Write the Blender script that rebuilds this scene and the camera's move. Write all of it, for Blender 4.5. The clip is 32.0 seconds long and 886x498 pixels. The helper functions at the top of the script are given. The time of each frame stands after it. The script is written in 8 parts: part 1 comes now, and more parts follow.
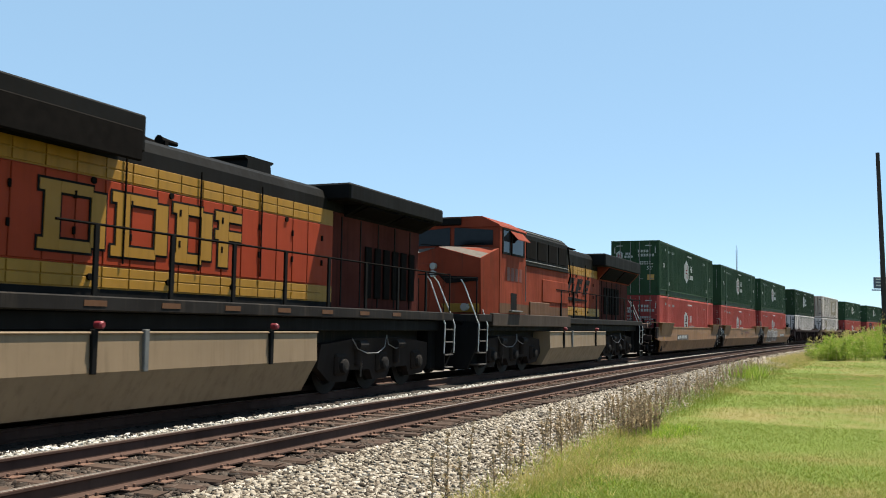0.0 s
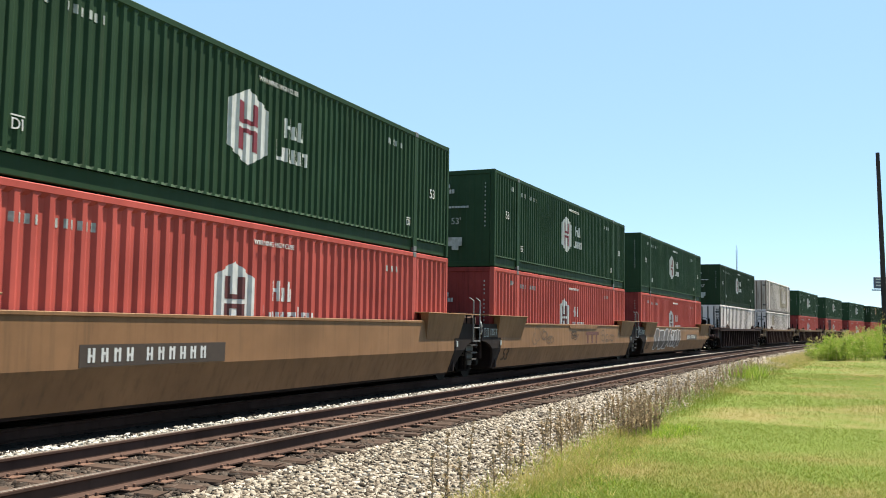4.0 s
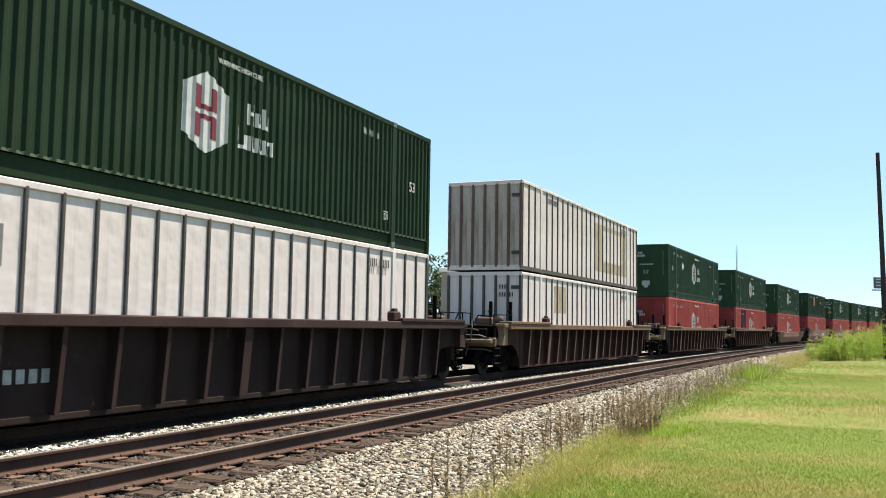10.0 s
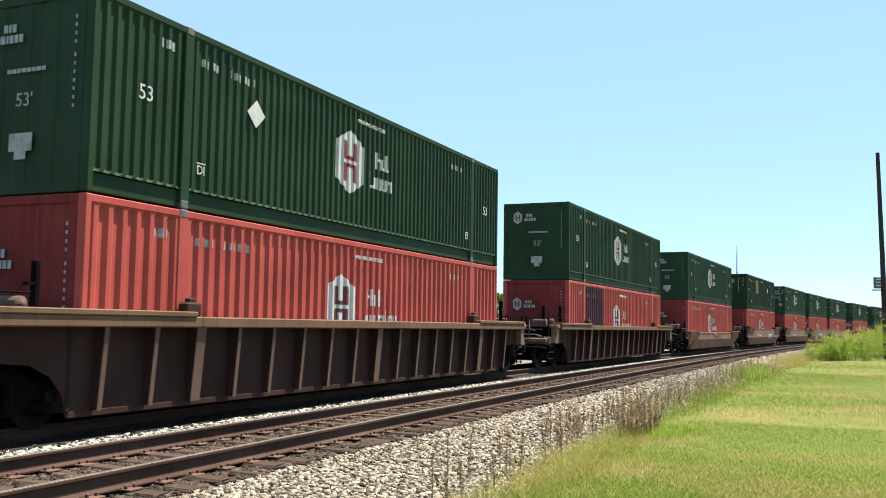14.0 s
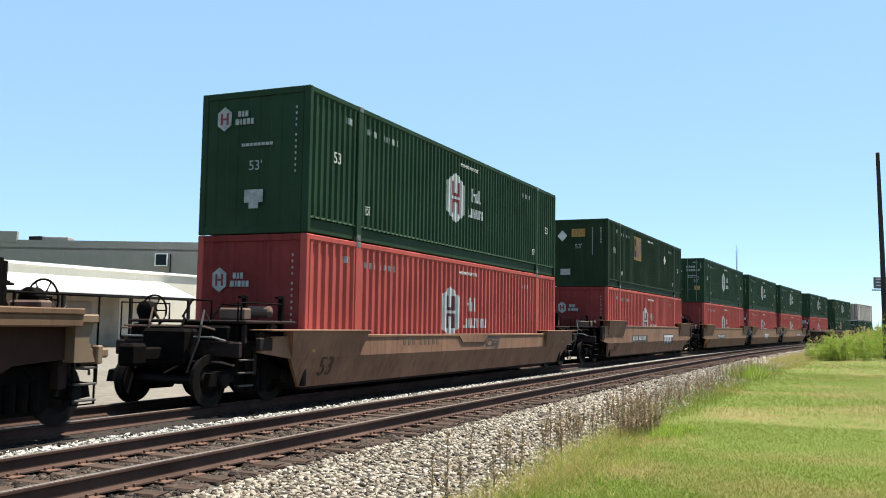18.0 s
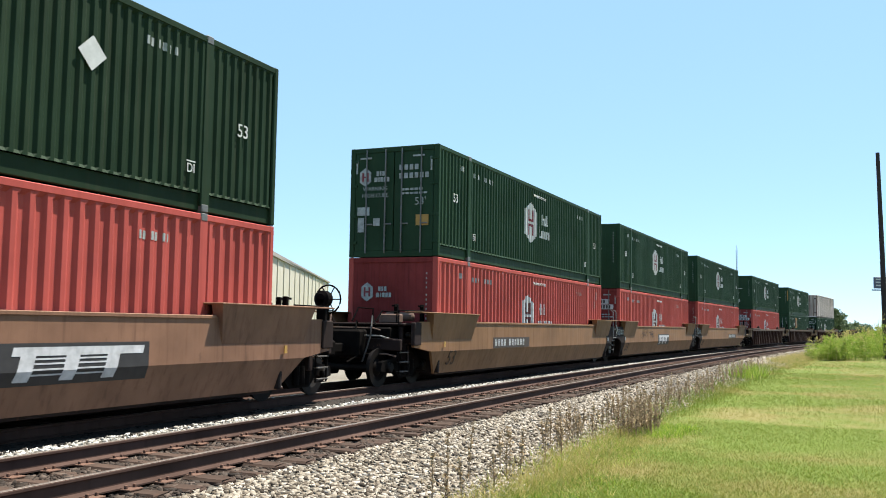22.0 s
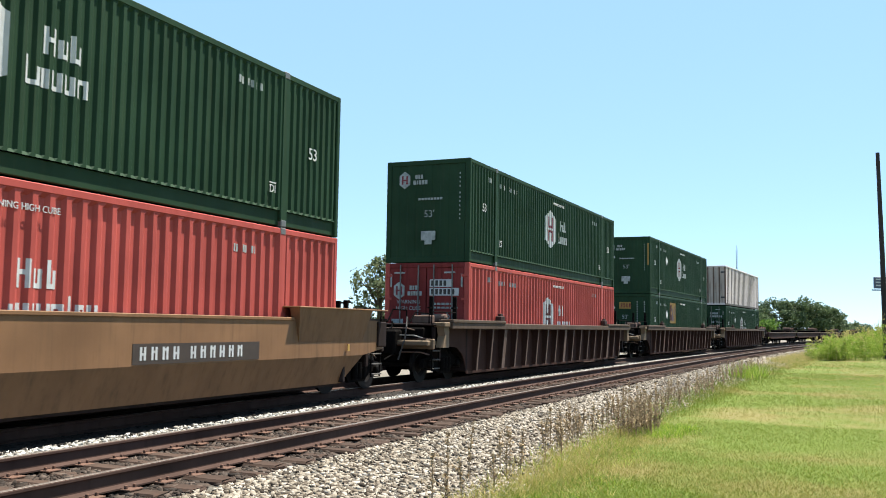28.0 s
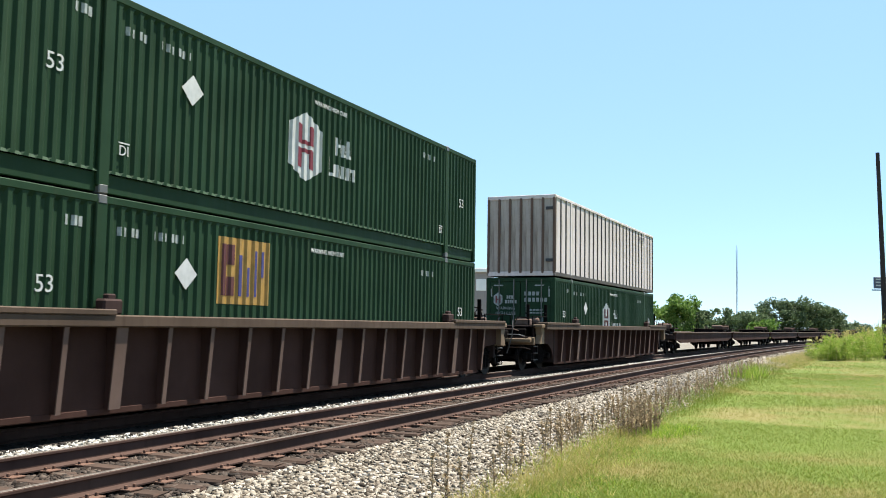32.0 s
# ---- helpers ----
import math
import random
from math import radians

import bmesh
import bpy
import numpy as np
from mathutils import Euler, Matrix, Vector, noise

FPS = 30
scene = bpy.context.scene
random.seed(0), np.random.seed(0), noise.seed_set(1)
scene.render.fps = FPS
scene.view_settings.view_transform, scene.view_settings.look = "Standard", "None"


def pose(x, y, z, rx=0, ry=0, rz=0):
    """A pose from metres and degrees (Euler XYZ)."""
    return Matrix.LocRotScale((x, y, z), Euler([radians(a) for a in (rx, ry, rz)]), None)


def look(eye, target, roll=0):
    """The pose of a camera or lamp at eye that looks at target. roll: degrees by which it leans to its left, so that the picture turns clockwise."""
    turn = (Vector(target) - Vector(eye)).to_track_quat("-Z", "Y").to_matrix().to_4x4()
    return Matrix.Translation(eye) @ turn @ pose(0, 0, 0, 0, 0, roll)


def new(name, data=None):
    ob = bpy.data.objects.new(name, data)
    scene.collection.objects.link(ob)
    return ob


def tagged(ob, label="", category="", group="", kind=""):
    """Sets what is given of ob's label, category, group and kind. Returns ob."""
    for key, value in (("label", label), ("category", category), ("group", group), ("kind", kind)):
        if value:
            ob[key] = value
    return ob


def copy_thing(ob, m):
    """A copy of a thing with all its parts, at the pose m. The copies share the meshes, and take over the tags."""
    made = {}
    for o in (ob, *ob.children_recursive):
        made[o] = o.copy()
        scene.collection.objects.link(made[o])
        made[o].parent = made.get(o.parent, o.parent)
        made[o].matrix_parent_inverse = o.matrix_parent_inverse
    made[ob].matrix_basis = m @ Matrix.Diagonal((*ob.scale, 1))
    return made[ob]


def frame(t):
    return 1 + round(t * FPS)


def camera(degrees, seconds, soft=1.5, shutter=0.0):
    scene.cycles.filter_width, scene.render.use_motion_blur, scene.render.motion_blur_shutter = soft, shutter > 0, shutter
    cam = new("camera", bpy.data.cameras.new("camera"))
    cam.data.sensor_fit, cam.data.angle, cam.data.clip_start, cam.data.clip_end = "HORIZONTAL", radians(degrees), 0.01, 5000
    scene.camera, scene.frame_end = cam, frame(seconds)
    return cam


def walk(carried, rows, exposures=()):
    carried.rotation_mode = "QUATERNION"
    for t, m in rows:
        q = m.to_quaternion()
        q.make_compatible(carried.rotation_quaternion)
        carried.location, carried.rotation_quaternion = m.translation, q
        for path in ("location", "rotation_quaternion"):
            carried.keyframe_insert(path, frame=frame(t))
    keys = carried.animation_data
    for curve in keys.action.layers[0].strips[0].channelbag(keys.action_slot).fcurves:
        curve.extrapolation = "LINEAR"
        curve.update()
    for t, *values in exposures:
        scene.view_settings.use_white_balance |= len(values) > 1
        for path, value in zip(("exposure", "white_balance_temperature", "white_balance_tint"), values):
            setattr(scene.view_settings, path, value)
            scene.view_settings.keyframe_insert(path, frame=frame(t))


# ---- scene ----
cam = camera(50.76, 32.0, soft=0.95, shutter=0.06)
EYE = (0.0, 0.0, 1.43)
POSE = look(EYE, (EYE[0] - 37.09, EYE[1] + 92.51, EYE[2] + 8.114), 0.889)
walk(cam, [(0.0, POSE), (32.0, POSE)], [(0.0, 1.18, 6950, 5), (1.0, 1.27, 7000, 5), (2.0, 1.34, 7000, 5), (3.0, 1.41, 7000, 5), (6.0, 1.43, 7000, 5), (7.0, 1.46, 7000, 5), (8.0, 1.44, 7000, 5), (9.0, 1.33, 7000, 5), (10.0, 1.41, 7000, 5), (11.0, 1.22, 7000, 5), (12.0, 1.16, 7000, 5), (13.0, 1.17, 7000, 5), (14.0, 1.5, 7000, 5), (17.0, 1.48, 6950, 5), (18.0, 1.32, 6650, 5), (19.0, 1.48, 6800, 5), (20.0, 1.37, 6600, 5), (21.0, 1.43, 6600, 5), (22.0, 1.44, 6600, 5), (24.0, 1.44, 6600, 5), (25.0, 1.46, 6600, 5), (28.0, 1.47, 6600, 5), (29.0, 1.34, 6600, 5), (30.0, 1.45, 6600, 5), (31.0, 1.36, 6600, 5), (32.0, 1.46, 6600, 5)])

# ---- light: a high clear-sky sun, ahead of the camera and a little to its side of the train ----
SUN = Vector((0.24, 0.33, 1.0)).normalized()
world = bpy.data.worlds.new("sky")
scene.world = world
world.use_nodes = True
wn = world.node_tree.nodes
sky = wn.new("ShaderNodeTexSky")
sky.sky_type = "NISHITA"
sky.sun_disc = False
sky.sun_elevation = math.asin(SUN.z)
sky.sun_rotation = math.atan2(SUN.x, SUN.y)
sky.altitude = 100
sky.air_density, sky.dust_density, sky.ozone_density = 0.6, 0.0, 1.2
wn["Background"].inputs["Strength"].default_value = 0.163
haze = wn.new("ShaderNodeMix")               # a thin even haze over the clear sky
haze.data_type, haze.blend_type = "RGBA", "MIX"
haze.inputs[0].default_value = 0.8
haze.inputs[7].default_value = (0.915, 1.53, 2.30, 1)
world.node_tree.links.new(sky.outputs[0], haze.inputs[6])
world.node_tree.links.new(haze.outputs[2], wn["Background"].inputs["Color"])
sun_data = bpy.data.lights.new("sun", "SUN")
sun_data.energy, sun_data.angle, sun_data.color = 5.0, radians(0.53), (1.0, 0.955, 0.88)
sun = new("sun", sun_data)
sun.matrix_world = look((0, 0, 60), Vector((0, 0, 60)) - SUN)

# ---- the line of the track: curvature along it, a gentle right-hand bend ----
KNOT_S = (-60, -20, 0, 20, 40, 60, 80, 120, 180)
KNOT_K = (0.0, 0.0008, 0.00182, 0.00121, 0.00064, 0.0012, 0.00061, 0.00106, 0.00115)
S_GRID = np.arange(-420.0, 900.0, 1.0)
_k = np.interp(S_GRID, KNOT_S, KNOT_K)
_h = np.concatenate([[0], np.cumsum((_k[1:] + _k[:-1]) / 2)])
_h -= np.interp(0, S_GRID, _h)
_x = np.concatenate([[0], np.cumsum((np.sin(_h[1:]) + np.sin(_h[:-1])) / 2)])
_y = np.concatenate([[0], np.cumsum((np.cos(_h[1:]) + np.cos(_h[:-1])) / 2)])
_x -= np.interp(0, S_GRID, _x) + 10.61
_y -= np.interp(0, S_GRID, _y)
NEAR_TRACK = 3.54          # the empty track's centre, towards the camera from the train's track


def line_at(s, o=0.0):
    """The place and heading at s metres along the train's track, o metres to its camera side."""
    h = np.interp(s, S_GRID, _h)
    return np.interp(s, S_GRID, _x) + o * np.cos(h), np.interp(s, S_GRID, _y) - o * np.sin(h), h


def on_line(s, o=0.0, z=0.0, turn=0.0):
    x, y, h = line_at(s, o)
    return pose(float(x), float(y), z, 0, 0, -math.degrees(float(h)) + turn)


# ---- the train's speed, slowly falling ----
SPEED_T = (0, 5, 10, 15, 20, 25, 32)
SPEED_V = (10.964, 10.794, 10.544, 10.588, 10.287, 10.054, 9.809)
_tg = np.linspace(0, 32, 641)
_vg = np.interp(_tg, SPEED_T, SPEED_V)
_ug = np.concatenate([[0], np.cumsum((_vg[1:] + _vg[:-1]) / 2 * 0.05)])


def gone(t):
    return float(np.interp(t, _tg, _ug))


RIDERS = []                # (thing, its centre along the track at 0 s, half its truck spacing, height)


def rides(thing, s, half, z=0.0):
    RIDERS.append((thing, s, half, z))


# ---- materials ----
def material(name, build, rough=0.5, metal=0.0, spec=0.5):
    m = bpy.data.materials.new(name)
    m.use_nodes = True
    nt = m.node_tree
    b = nt.nodes["Principled BSDF"]
    b.inputs["Roughness"].default_value = rough
    b.inputs["Metallic"].default_value = metal
    b.inputs["Specular IOR Level"].default_value = spec
    build(nt, b)
    return m


def coords(nt, scale=(1, 1, 1), world_space=False):
    mp = nt.nodes.new("ShaderNodeMapping")
    mp.inputs["Scale"].default_value = scale
    if world_space:
        g = nt.nodes.new("ShaderNodeNewGeometry")
        nt.links.new(g.outputs["Position"], mp.inputs["Vector"])
    else:
        tc = nt.nodes.new("ShaderNodeTexCoord")
        nt.links.new(tc.outputs["Object"], mp.inputs["Vector"])
    return mp.outputs["Vector"]


def noise_tex(nt, vec, scale, detail=4.0, rough=0.6):
    n = nt.nodes.new("ShaderNodeTexNoise")
    n.inputs["Scale"].default_value = scale
    n.inputs["Detail"].default_value = detail
    n.inputs["Roughness"].default_value = rough
    nt.links.new(vec, n.inputs["Vector"])
    return n.outputs["Fac"]


def ramp(nt, fac, stops):
    r = nt.nodes.new("ShaderNodeValToRGB")
    e = r.color_ramp.elements
    while len(e) < len(stops):
        e.new(0.5)
    for el, (p, c) in zip(e, stops):
        el.position = p
        el.color = (*c, 1) if len(c) == 3 else c
    nt.links.new(fac, r.inputs["Fac"])
    return r.outputs["Color"]


def blend(nt, fac, a, b, mode="MIX"):
    mx = nt.nodes.new("ShaderNodeMix")
    mx.data_type, mx.blend_type = "RGBA", mode
    for sock, v in ((mx.inputs[0], fac), (mx.inputs[6], a), (mx.inputs[7], b)):
        if isinstance(v, bpy.types.NodeSocket):
            nt.links.new(v, sock)
        elif isinstance(v, (int, float)):
            sock.default_value = v
        else:
            sock.default_value = (*v, 1)
    return mx.outputs[2]


def bump(nt, b, height, strength, dist):
    n = nt.nodes.new("ShaderNodeBump")
    n.inputs["Strength"].default_value = strength
    n.inputs["Distance"].default_value = dist
    nt.links.new(height, n.inputs["Height"])
    nt.links.new(n.outputs["Normal"], b.inputs["Normal"])


def painted(name, colour, dirt=(0.09, 0.07, 0.055), amount=0.35, rough=0.45, fade=0.25, wear=0.0, rust=(0.16, 0.07, 0.035), spec=0.25, dent=0.12):
    """Weathered paint: cloudy fading, vertical grime streaks, specks of rust."""
    def build(nt, b):
        v1 = coords(nt)
        cloud = noise_tex(nt, v1, 0.7, 5.0)
        light = tuple(min(1.0, c * (1 + fade) + 0.02 * fade) for c in colour)
        dark = tuple(c * (1 - fade) for c in colour)
        col = ramp(nt, cloud, [(0.3, dark), (0.7, light)])
        streak = noise_tex(nt, coords(nt, (7.0, 7.0, 0.45)), 1.0, 5.0, 0.65)
        f = ramp(nt, streak, [(0.52, (0, 0, 0)), (0.8, (amount,) * 3)])
        col = blend(nt, f, col, dirt)
        if wear:
            spots = noise_tex(nt, coords(nt, (2.2, 2.2, 1.4)), 2.0, 8.0, 0.7)
            f2 = ramp(nt, spots, [(0.64, (0, 0, 0)), (0.7, (wear,) * 3)])
            col = blend(nt, f2, col, rust)
        nt.links.new(col, b.inputs["Base Color"])
        r = ramp(nt, streak, [(0.3, (rough,) * 3), (0.8, (min(1, rough + 0.3),) * 3)])
        nt.links.new(r, b.inputs["Roughness"])
        bump(nt, b, noise_tex(nt, v1, 3.0 if dent < 0.2 else 1.1, 3.0), dent, 0.02 if dent < 0.2 else 0.075)
    return material(name, build, rough, 0.0, spec)


def plain(name, colour, rough=0.6, metal=0.0, vary=0.2, scale=6.0, spec=0.35):
    def build(nt, b):
        n = noise_tex(nt, coords(nt), scale, 5.0)
        col = ramp(nt, n, [(0.3, tuple(c * (1 - vary) for c in colour)), (0.7, tuple(min(1, c * (1 + vary)) for c in colour))])
        nt.links.new(col, b.inputs["Base Color"])
    return material(name, build, rough, metal, spec)


GREEN = painted("green_container_paint", (0.0132, 0.0352, 0.0158), amount=0.15, rough=0.5, fade=0.18, spec=0.1)
GREEN_DULL = painted("faded_green_paint", (0.0095, 0.0235, 0.0098), amount=0.2, rough=0.55, fade=0.2, spec=0.1)
RED = painted("red_container_paint", (0.345, 0.062, 0.050), (0.11, 0.026, 0.022), amount=0.3, rough=0.5, fade=0.16, spec=0.14)
RED_SHADED = painted("shaded_red_end_paint", (0.16, 0.025, 0.023), (0.03, 0.01, 0.009), amount=0.8, rough=0.65, fade=0.3, wear=0.3, rust=(0.05, 0.015, 0.012), spec=0.08)
WHITE = painted("white_container_paint", (0.575, 0.502, 0.487), (0.25, 0.21, 0.175), amount=0.5, rough=0.45, fade=0.1, wear=0.25, dent=0.45)
WHITE_DIRTY = painted("stained_white_paint", (0.545, 0.468, 0.45), (0.20, 0.155, 0.12), amount=0.55, rough=0.5, fade=0.16, wear=0.5, rust=(0.228, 0.152, 0.0988), dent=0.45)
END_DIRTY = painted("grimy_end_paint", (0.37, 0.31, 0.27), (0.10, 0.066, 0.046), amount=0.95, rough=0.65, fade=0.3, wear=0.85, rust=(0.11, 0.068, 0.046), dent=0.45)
GREY_POST = painted("grey_post_paint", (0.0646, 0.05472, 0.05016), amount=0.5, rough=0.6)
BROWN = painted("brown_well_paint", (0.172, 0.085, 0.038), (0.038, 0.0342, 0.0228), amount=0.5, rough=0.55, fade=0.22, wear=0.2)
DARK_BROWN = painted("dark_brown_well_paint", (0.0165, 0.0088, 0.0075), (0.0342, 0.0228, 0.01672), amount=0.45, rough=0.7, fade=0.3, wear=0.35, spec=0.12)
CHORD = painted("dusty_tan_chord_paint", (0.125, 0.068, 0.037), (0.042, 0.022, 0.0155), amount=0.8, rough=0.7, wear=0.5, rust=(0.0684, 0.0342, 0.019))
CHORD_DULL = painted("brown_chord_paint", (0.0646, 0.03952, 0.02584), (0.038, 0.0228, 0.0152), amount=0.6, rough=0.7, wear=0.5, rust=(0.076, 0.038, 0.02128))
BLACK_BROWN = painted("black_brown_end_paint", (0.0145, 0.0088, 0.008), (0.034, 0.021, 0.016), amount=0.5, rough=0.7, fade=0.35, wear=0.35, rust=(0.035, 0.02, 0.014), spec=0.14)
BROWN_DULL = painted("maroon_brown_well_paint", (0.175, 0.086, 0.05), (0.04, 0.01672, 0.01368), amount=0.6, rough=0.6, fade=0.3, wear=0.3, rust=(0.0456, 0.0228, 0.0152))
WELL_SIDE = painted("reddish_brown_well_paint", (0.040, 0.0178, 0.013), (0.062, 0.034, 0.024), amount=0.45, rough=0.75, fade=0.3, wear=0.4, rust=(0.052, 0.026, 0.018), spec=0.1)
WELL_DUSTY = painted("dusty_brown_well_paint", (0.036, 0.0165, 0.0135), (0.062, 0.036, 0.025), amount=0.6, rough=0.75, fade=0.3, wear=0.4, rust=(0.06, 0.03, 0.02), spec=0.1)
RIB_DUSTY_LIT = painted("dusty_lit_tan_rib_paint", (0.120, 0.074, 0.055), (0.065, 0.039, 0.029), amount=0.5, rough=0.7, fade=0.3, wear=0.3, spec=0.12)
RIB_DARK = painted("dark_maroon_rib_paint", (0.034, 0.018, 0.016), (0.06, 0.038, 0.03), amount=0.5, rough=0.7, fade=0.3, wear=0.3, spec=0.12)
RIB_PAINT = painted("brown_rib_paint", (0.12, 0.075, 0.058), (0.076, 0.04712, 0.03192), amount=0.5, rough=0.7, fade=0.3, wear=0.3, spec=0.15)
MAROON = painted("maroon_repaint", (0.0456, 0.00912, 0.01976), (0.0228, 0.0076, 0.0114), amount=0.3, rough=0.5, fade=0.15)
PEELED = plain("peeled_pink_paint", (0.2736, 0.0912, 0.076), 0.7)
DECAL_FAINT = plain("faint_white_decal", (0.2584, 0.2736, 0.266), 0.6, vary=0.3, scale=9.0)
DECAL_WHITE = plain("white_decal", (0.44, 0.435, 0.43), 0.6, vary=0.14, scale=5.0)
DECAL_RED = plain("dark_red_decal", (0.152, 0.0152, 0.0228), 0.5)
DECAL_MAROON = plain("dull_maroon_decal", (0.085, 0.022, 0.022), 0.55)
DECAL_DARK = plain("dark_decal", (0.03, 0.026, 0.026), 0.55)
DECAL_YELLOW = plain("yellow_decal", (0.3192, 0.1786, 0.0418), 0.5)
DECAL_BLUE = plain("blue_decal", (0.0418, 0.038, 0.1444), 0.5)
STEEL = plain("worn_steel", (0.1292, 0.1254, 0.1216), 0.5, 0.4)
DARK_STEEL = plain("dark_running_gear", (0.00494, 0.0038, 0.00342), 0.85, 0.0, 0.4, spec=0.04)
WHEEL_STEEL = plain("rusty_wheel_steel", (0.0065, 0.0046, 0.004), 0.6, 0.0, 0.3, spec=0.1)


# ---- mesh helpers ----
class Shape:
    """Collects vertices and faces for one mesh."""

    def __init__(self):
        self.v, self.f = [], []

    def add(self, verts, faces):
        n = len(self.v)
        self.v += [tuple(map(float, p)) for p in verts]
        self.f += [tuple(i + n for i in face) for face in faces]
        return self

    def box(self, x0, x1, y0, y1, z0, z1, c=0.0):
        """A box, its edges chamfered by c."""
        if c <= 0:
            p = [(x, y, z) for x in (x0, x1) for y in (y0, y1) for z in (z0, z1)]
            return self.add(p, [(0, 1, 3, 2), (4, 6, 7, 5), (0, 4, 5, 1), (2, 3, 7, 6), (0, 2, 6, 4), (1, 5, 7, 3)])
        c = min(c, (x1 - x0) / 2.2, (y1 - y0) / 2.2, (z1 - z0) / 2.2)
        p = []
        for x, sx in ((x0, 1), (x1, -1)):
            for y, sy in ((y0, 1), (y1, -1)):
                for z, sz in ((z0, 1), (z1, -1)):
                    p += [(x, y + sy * c, z + sz * c), (x + sx * c, y, z + sz * c), (x + sx * c, y + sy * c, z)]
        k = lambda a, b, d, e: (a * 4 + b * 2 + d) * 3 + e
        f = []
        for a in (0, 1):
            f.append((k(a, 0, 0, 0), k(a, 0, 1, 0), k(a, 1, 1, 0), k(a, 1, 0, 0)))
            f.append((k(0, a, 0, 1), k(1, a, 0, 1), k(1, a, 1, 1), k(0, a, 1, 1)))
            f.append((k(0, 0, a, 2), k(0, 1, a, 2), k(1, 1, a, 2), k(1, 0, a, 2)))
            for b in (0, 1):
                f.append((k(a, b, 0, 0), k(a, b, 1, 0), k(a, b, 1, 1), k(a, b, 0, 1)))
                f.append((k(a, 0, b, 0), k(a, 1, b, 0), k(a, 1, b, 2), k(a, 0, b, 2)))
                f.append((k(0, a, b, 1), k(1, a, b, 1), k(1, a, b, 2), k(0, a, b, 2)))
                for d in (0, 1):
                    f.append((k(a, b, d, 0), k(a, b, d, 1), k(a, b, d, 2)))
        return self.add(p, f)

    def prism(self, poly, a, b, axis="x"):
        """A polygon, in the two other axes, drawn out from a to b along an axis."""
        put = {"x": lambda t, u, w: (t, u, w), "y": lambda t, u, w: (u, t, w), "z": lambda t, u, w: (u, w, t)}[axis]
        n = len(poly)
        p = [put(a, u, w) for u, w in poly] + [put(b, u, w) for u, w in poly]
        f = [tuple(range(n))[::-1], tuple(range(n, 2 * n))] + [(i, (i + 1) % n, (i + 1) % n + n, i + n) for i in range(n)]
        return self.add(p, f)

    def tube(self, points, r, n=8, caps=True):
        pts = [Vector(p) for p in points]
        rings = []
        for i, p in enumerate(pts):
            d = (pts[min(i + 1, len(pts) - 1)] - pts[max(i - 1, 0)]).normalized()
            a = d.cross(Vector((0, 0, 1)) if abs(d.z) < 0.9 else Vector((1, 0, 0))).normalized()
            b = d.cross(a)
            rr = r[i] if isinstance(r, (list, tuple)) else r
            rings.append([p + rr * (math.cos(q) * a + math.sin(q) * b) for q in (2 * math.pi * j / n for j in range(n))])
        f = [(i * n + j, i * n + (j + 1) % n, (i + 1) * n + (j + 1) % n, (i + 1) * n + j) for i in range(len(pts) - 1) for j in range(n)]
        if caps:
            f += [tuple(range(n))[::-1], tuple(range((len(pts) - 1) * n, len(pts) * n))]
        return self.add([p for ring in rings for p in ring], f)

    def lathe(self, profile, centre, axis="x", n=24):
        """Turns (along, radius) pairs about an axis through centre."""
        cx, cy, cz = centre
        p = []
        for a, r in profile:
            for j in range(n):
                q = 2 * math.pi * j / n
                u, w = r * math.cos(q), r * math.sin(q)
                p.append({"x": (cx + a, cy + u, cz + w), "y": (cx + u, cy + a, cz + w), "z": (cx + u, cy + w, cz + a)}[axis])
        m = len(profile)
        f = [(i * n + j, i * n + (j + 1) % n, (i + 1) * n + (j + 1) % n, (i + 1) * n + j) for i in range(m - 1) for j in range(n)]
        f += [tuple(range(n))[::-1], tuple(range((m - 1) * n, m * n))]
        return self.add(p, f)

    def mesh(self, name, mat=None, smooth=False):
        me = bpy.data.meshes.new(name)
        me.from_pydata(self.v, [], self.f)
        bm = bmesh.new()
        bm.from_mesh(me)
        bmesh.ops.recalc_face_normals(bm, faces=bm.faces)
        bm.to_mesh(me)
        bm.free()
        if mat:
            me.materials.append(mat)
        if smooth:
            me.polygons.foreach_set("use_smooth", [True] * len(me.polygons))
        return me


def part(name, shape, mat, parent, label="", smooth=False):
    """Links a shape, or a ready mesh, as one mesh object under a thing or a part."""
    me = shape if isinstance(shape, bpy.types.Mesh) else shape.mesh(name, mat, smooth)
    ob = new(name, me)
    ob.parent = parent
    if label:
        ob["label"] = label
    if name in ("code_mark", "warning_text", "name_block", "emblem_bar", "number_bar", "seed_head", "brake_wheel", "graffiti"):
        ob["kind"] = "stuff"
    return ob


def thing(name, label, category, group="", kind=""):
    return tagged(new(name), label, category, group, kind)


SHARED = {}


def shared(key, make):
    if key not in SHARED:
        SHARED[key] = make()
    return SHARED[key]


def text_mesh(body, size, mat, key=None):
    """Lettering as a thin flat mesh in the x-y plane, centred on its origin."""
    def make():
        cu = bpy.data.curves.new("lettering", "FONT")
        cu.body, cu.size, cu.align_x, cu.align_y, cu.extrude = body, size, "CENTER", "CENTER", 0.003
        cu.resolution_u = 3
        ob = bpy.data.objects.new("lettering", cu)
        me = bpy.data.meshes.new_from_object(ob)
        bpy.data.objects.remove(ob)
        me.materials.clear()
        me.materials.append(mat)
        return me
    return shared(("text", body, size, mat.name), make)


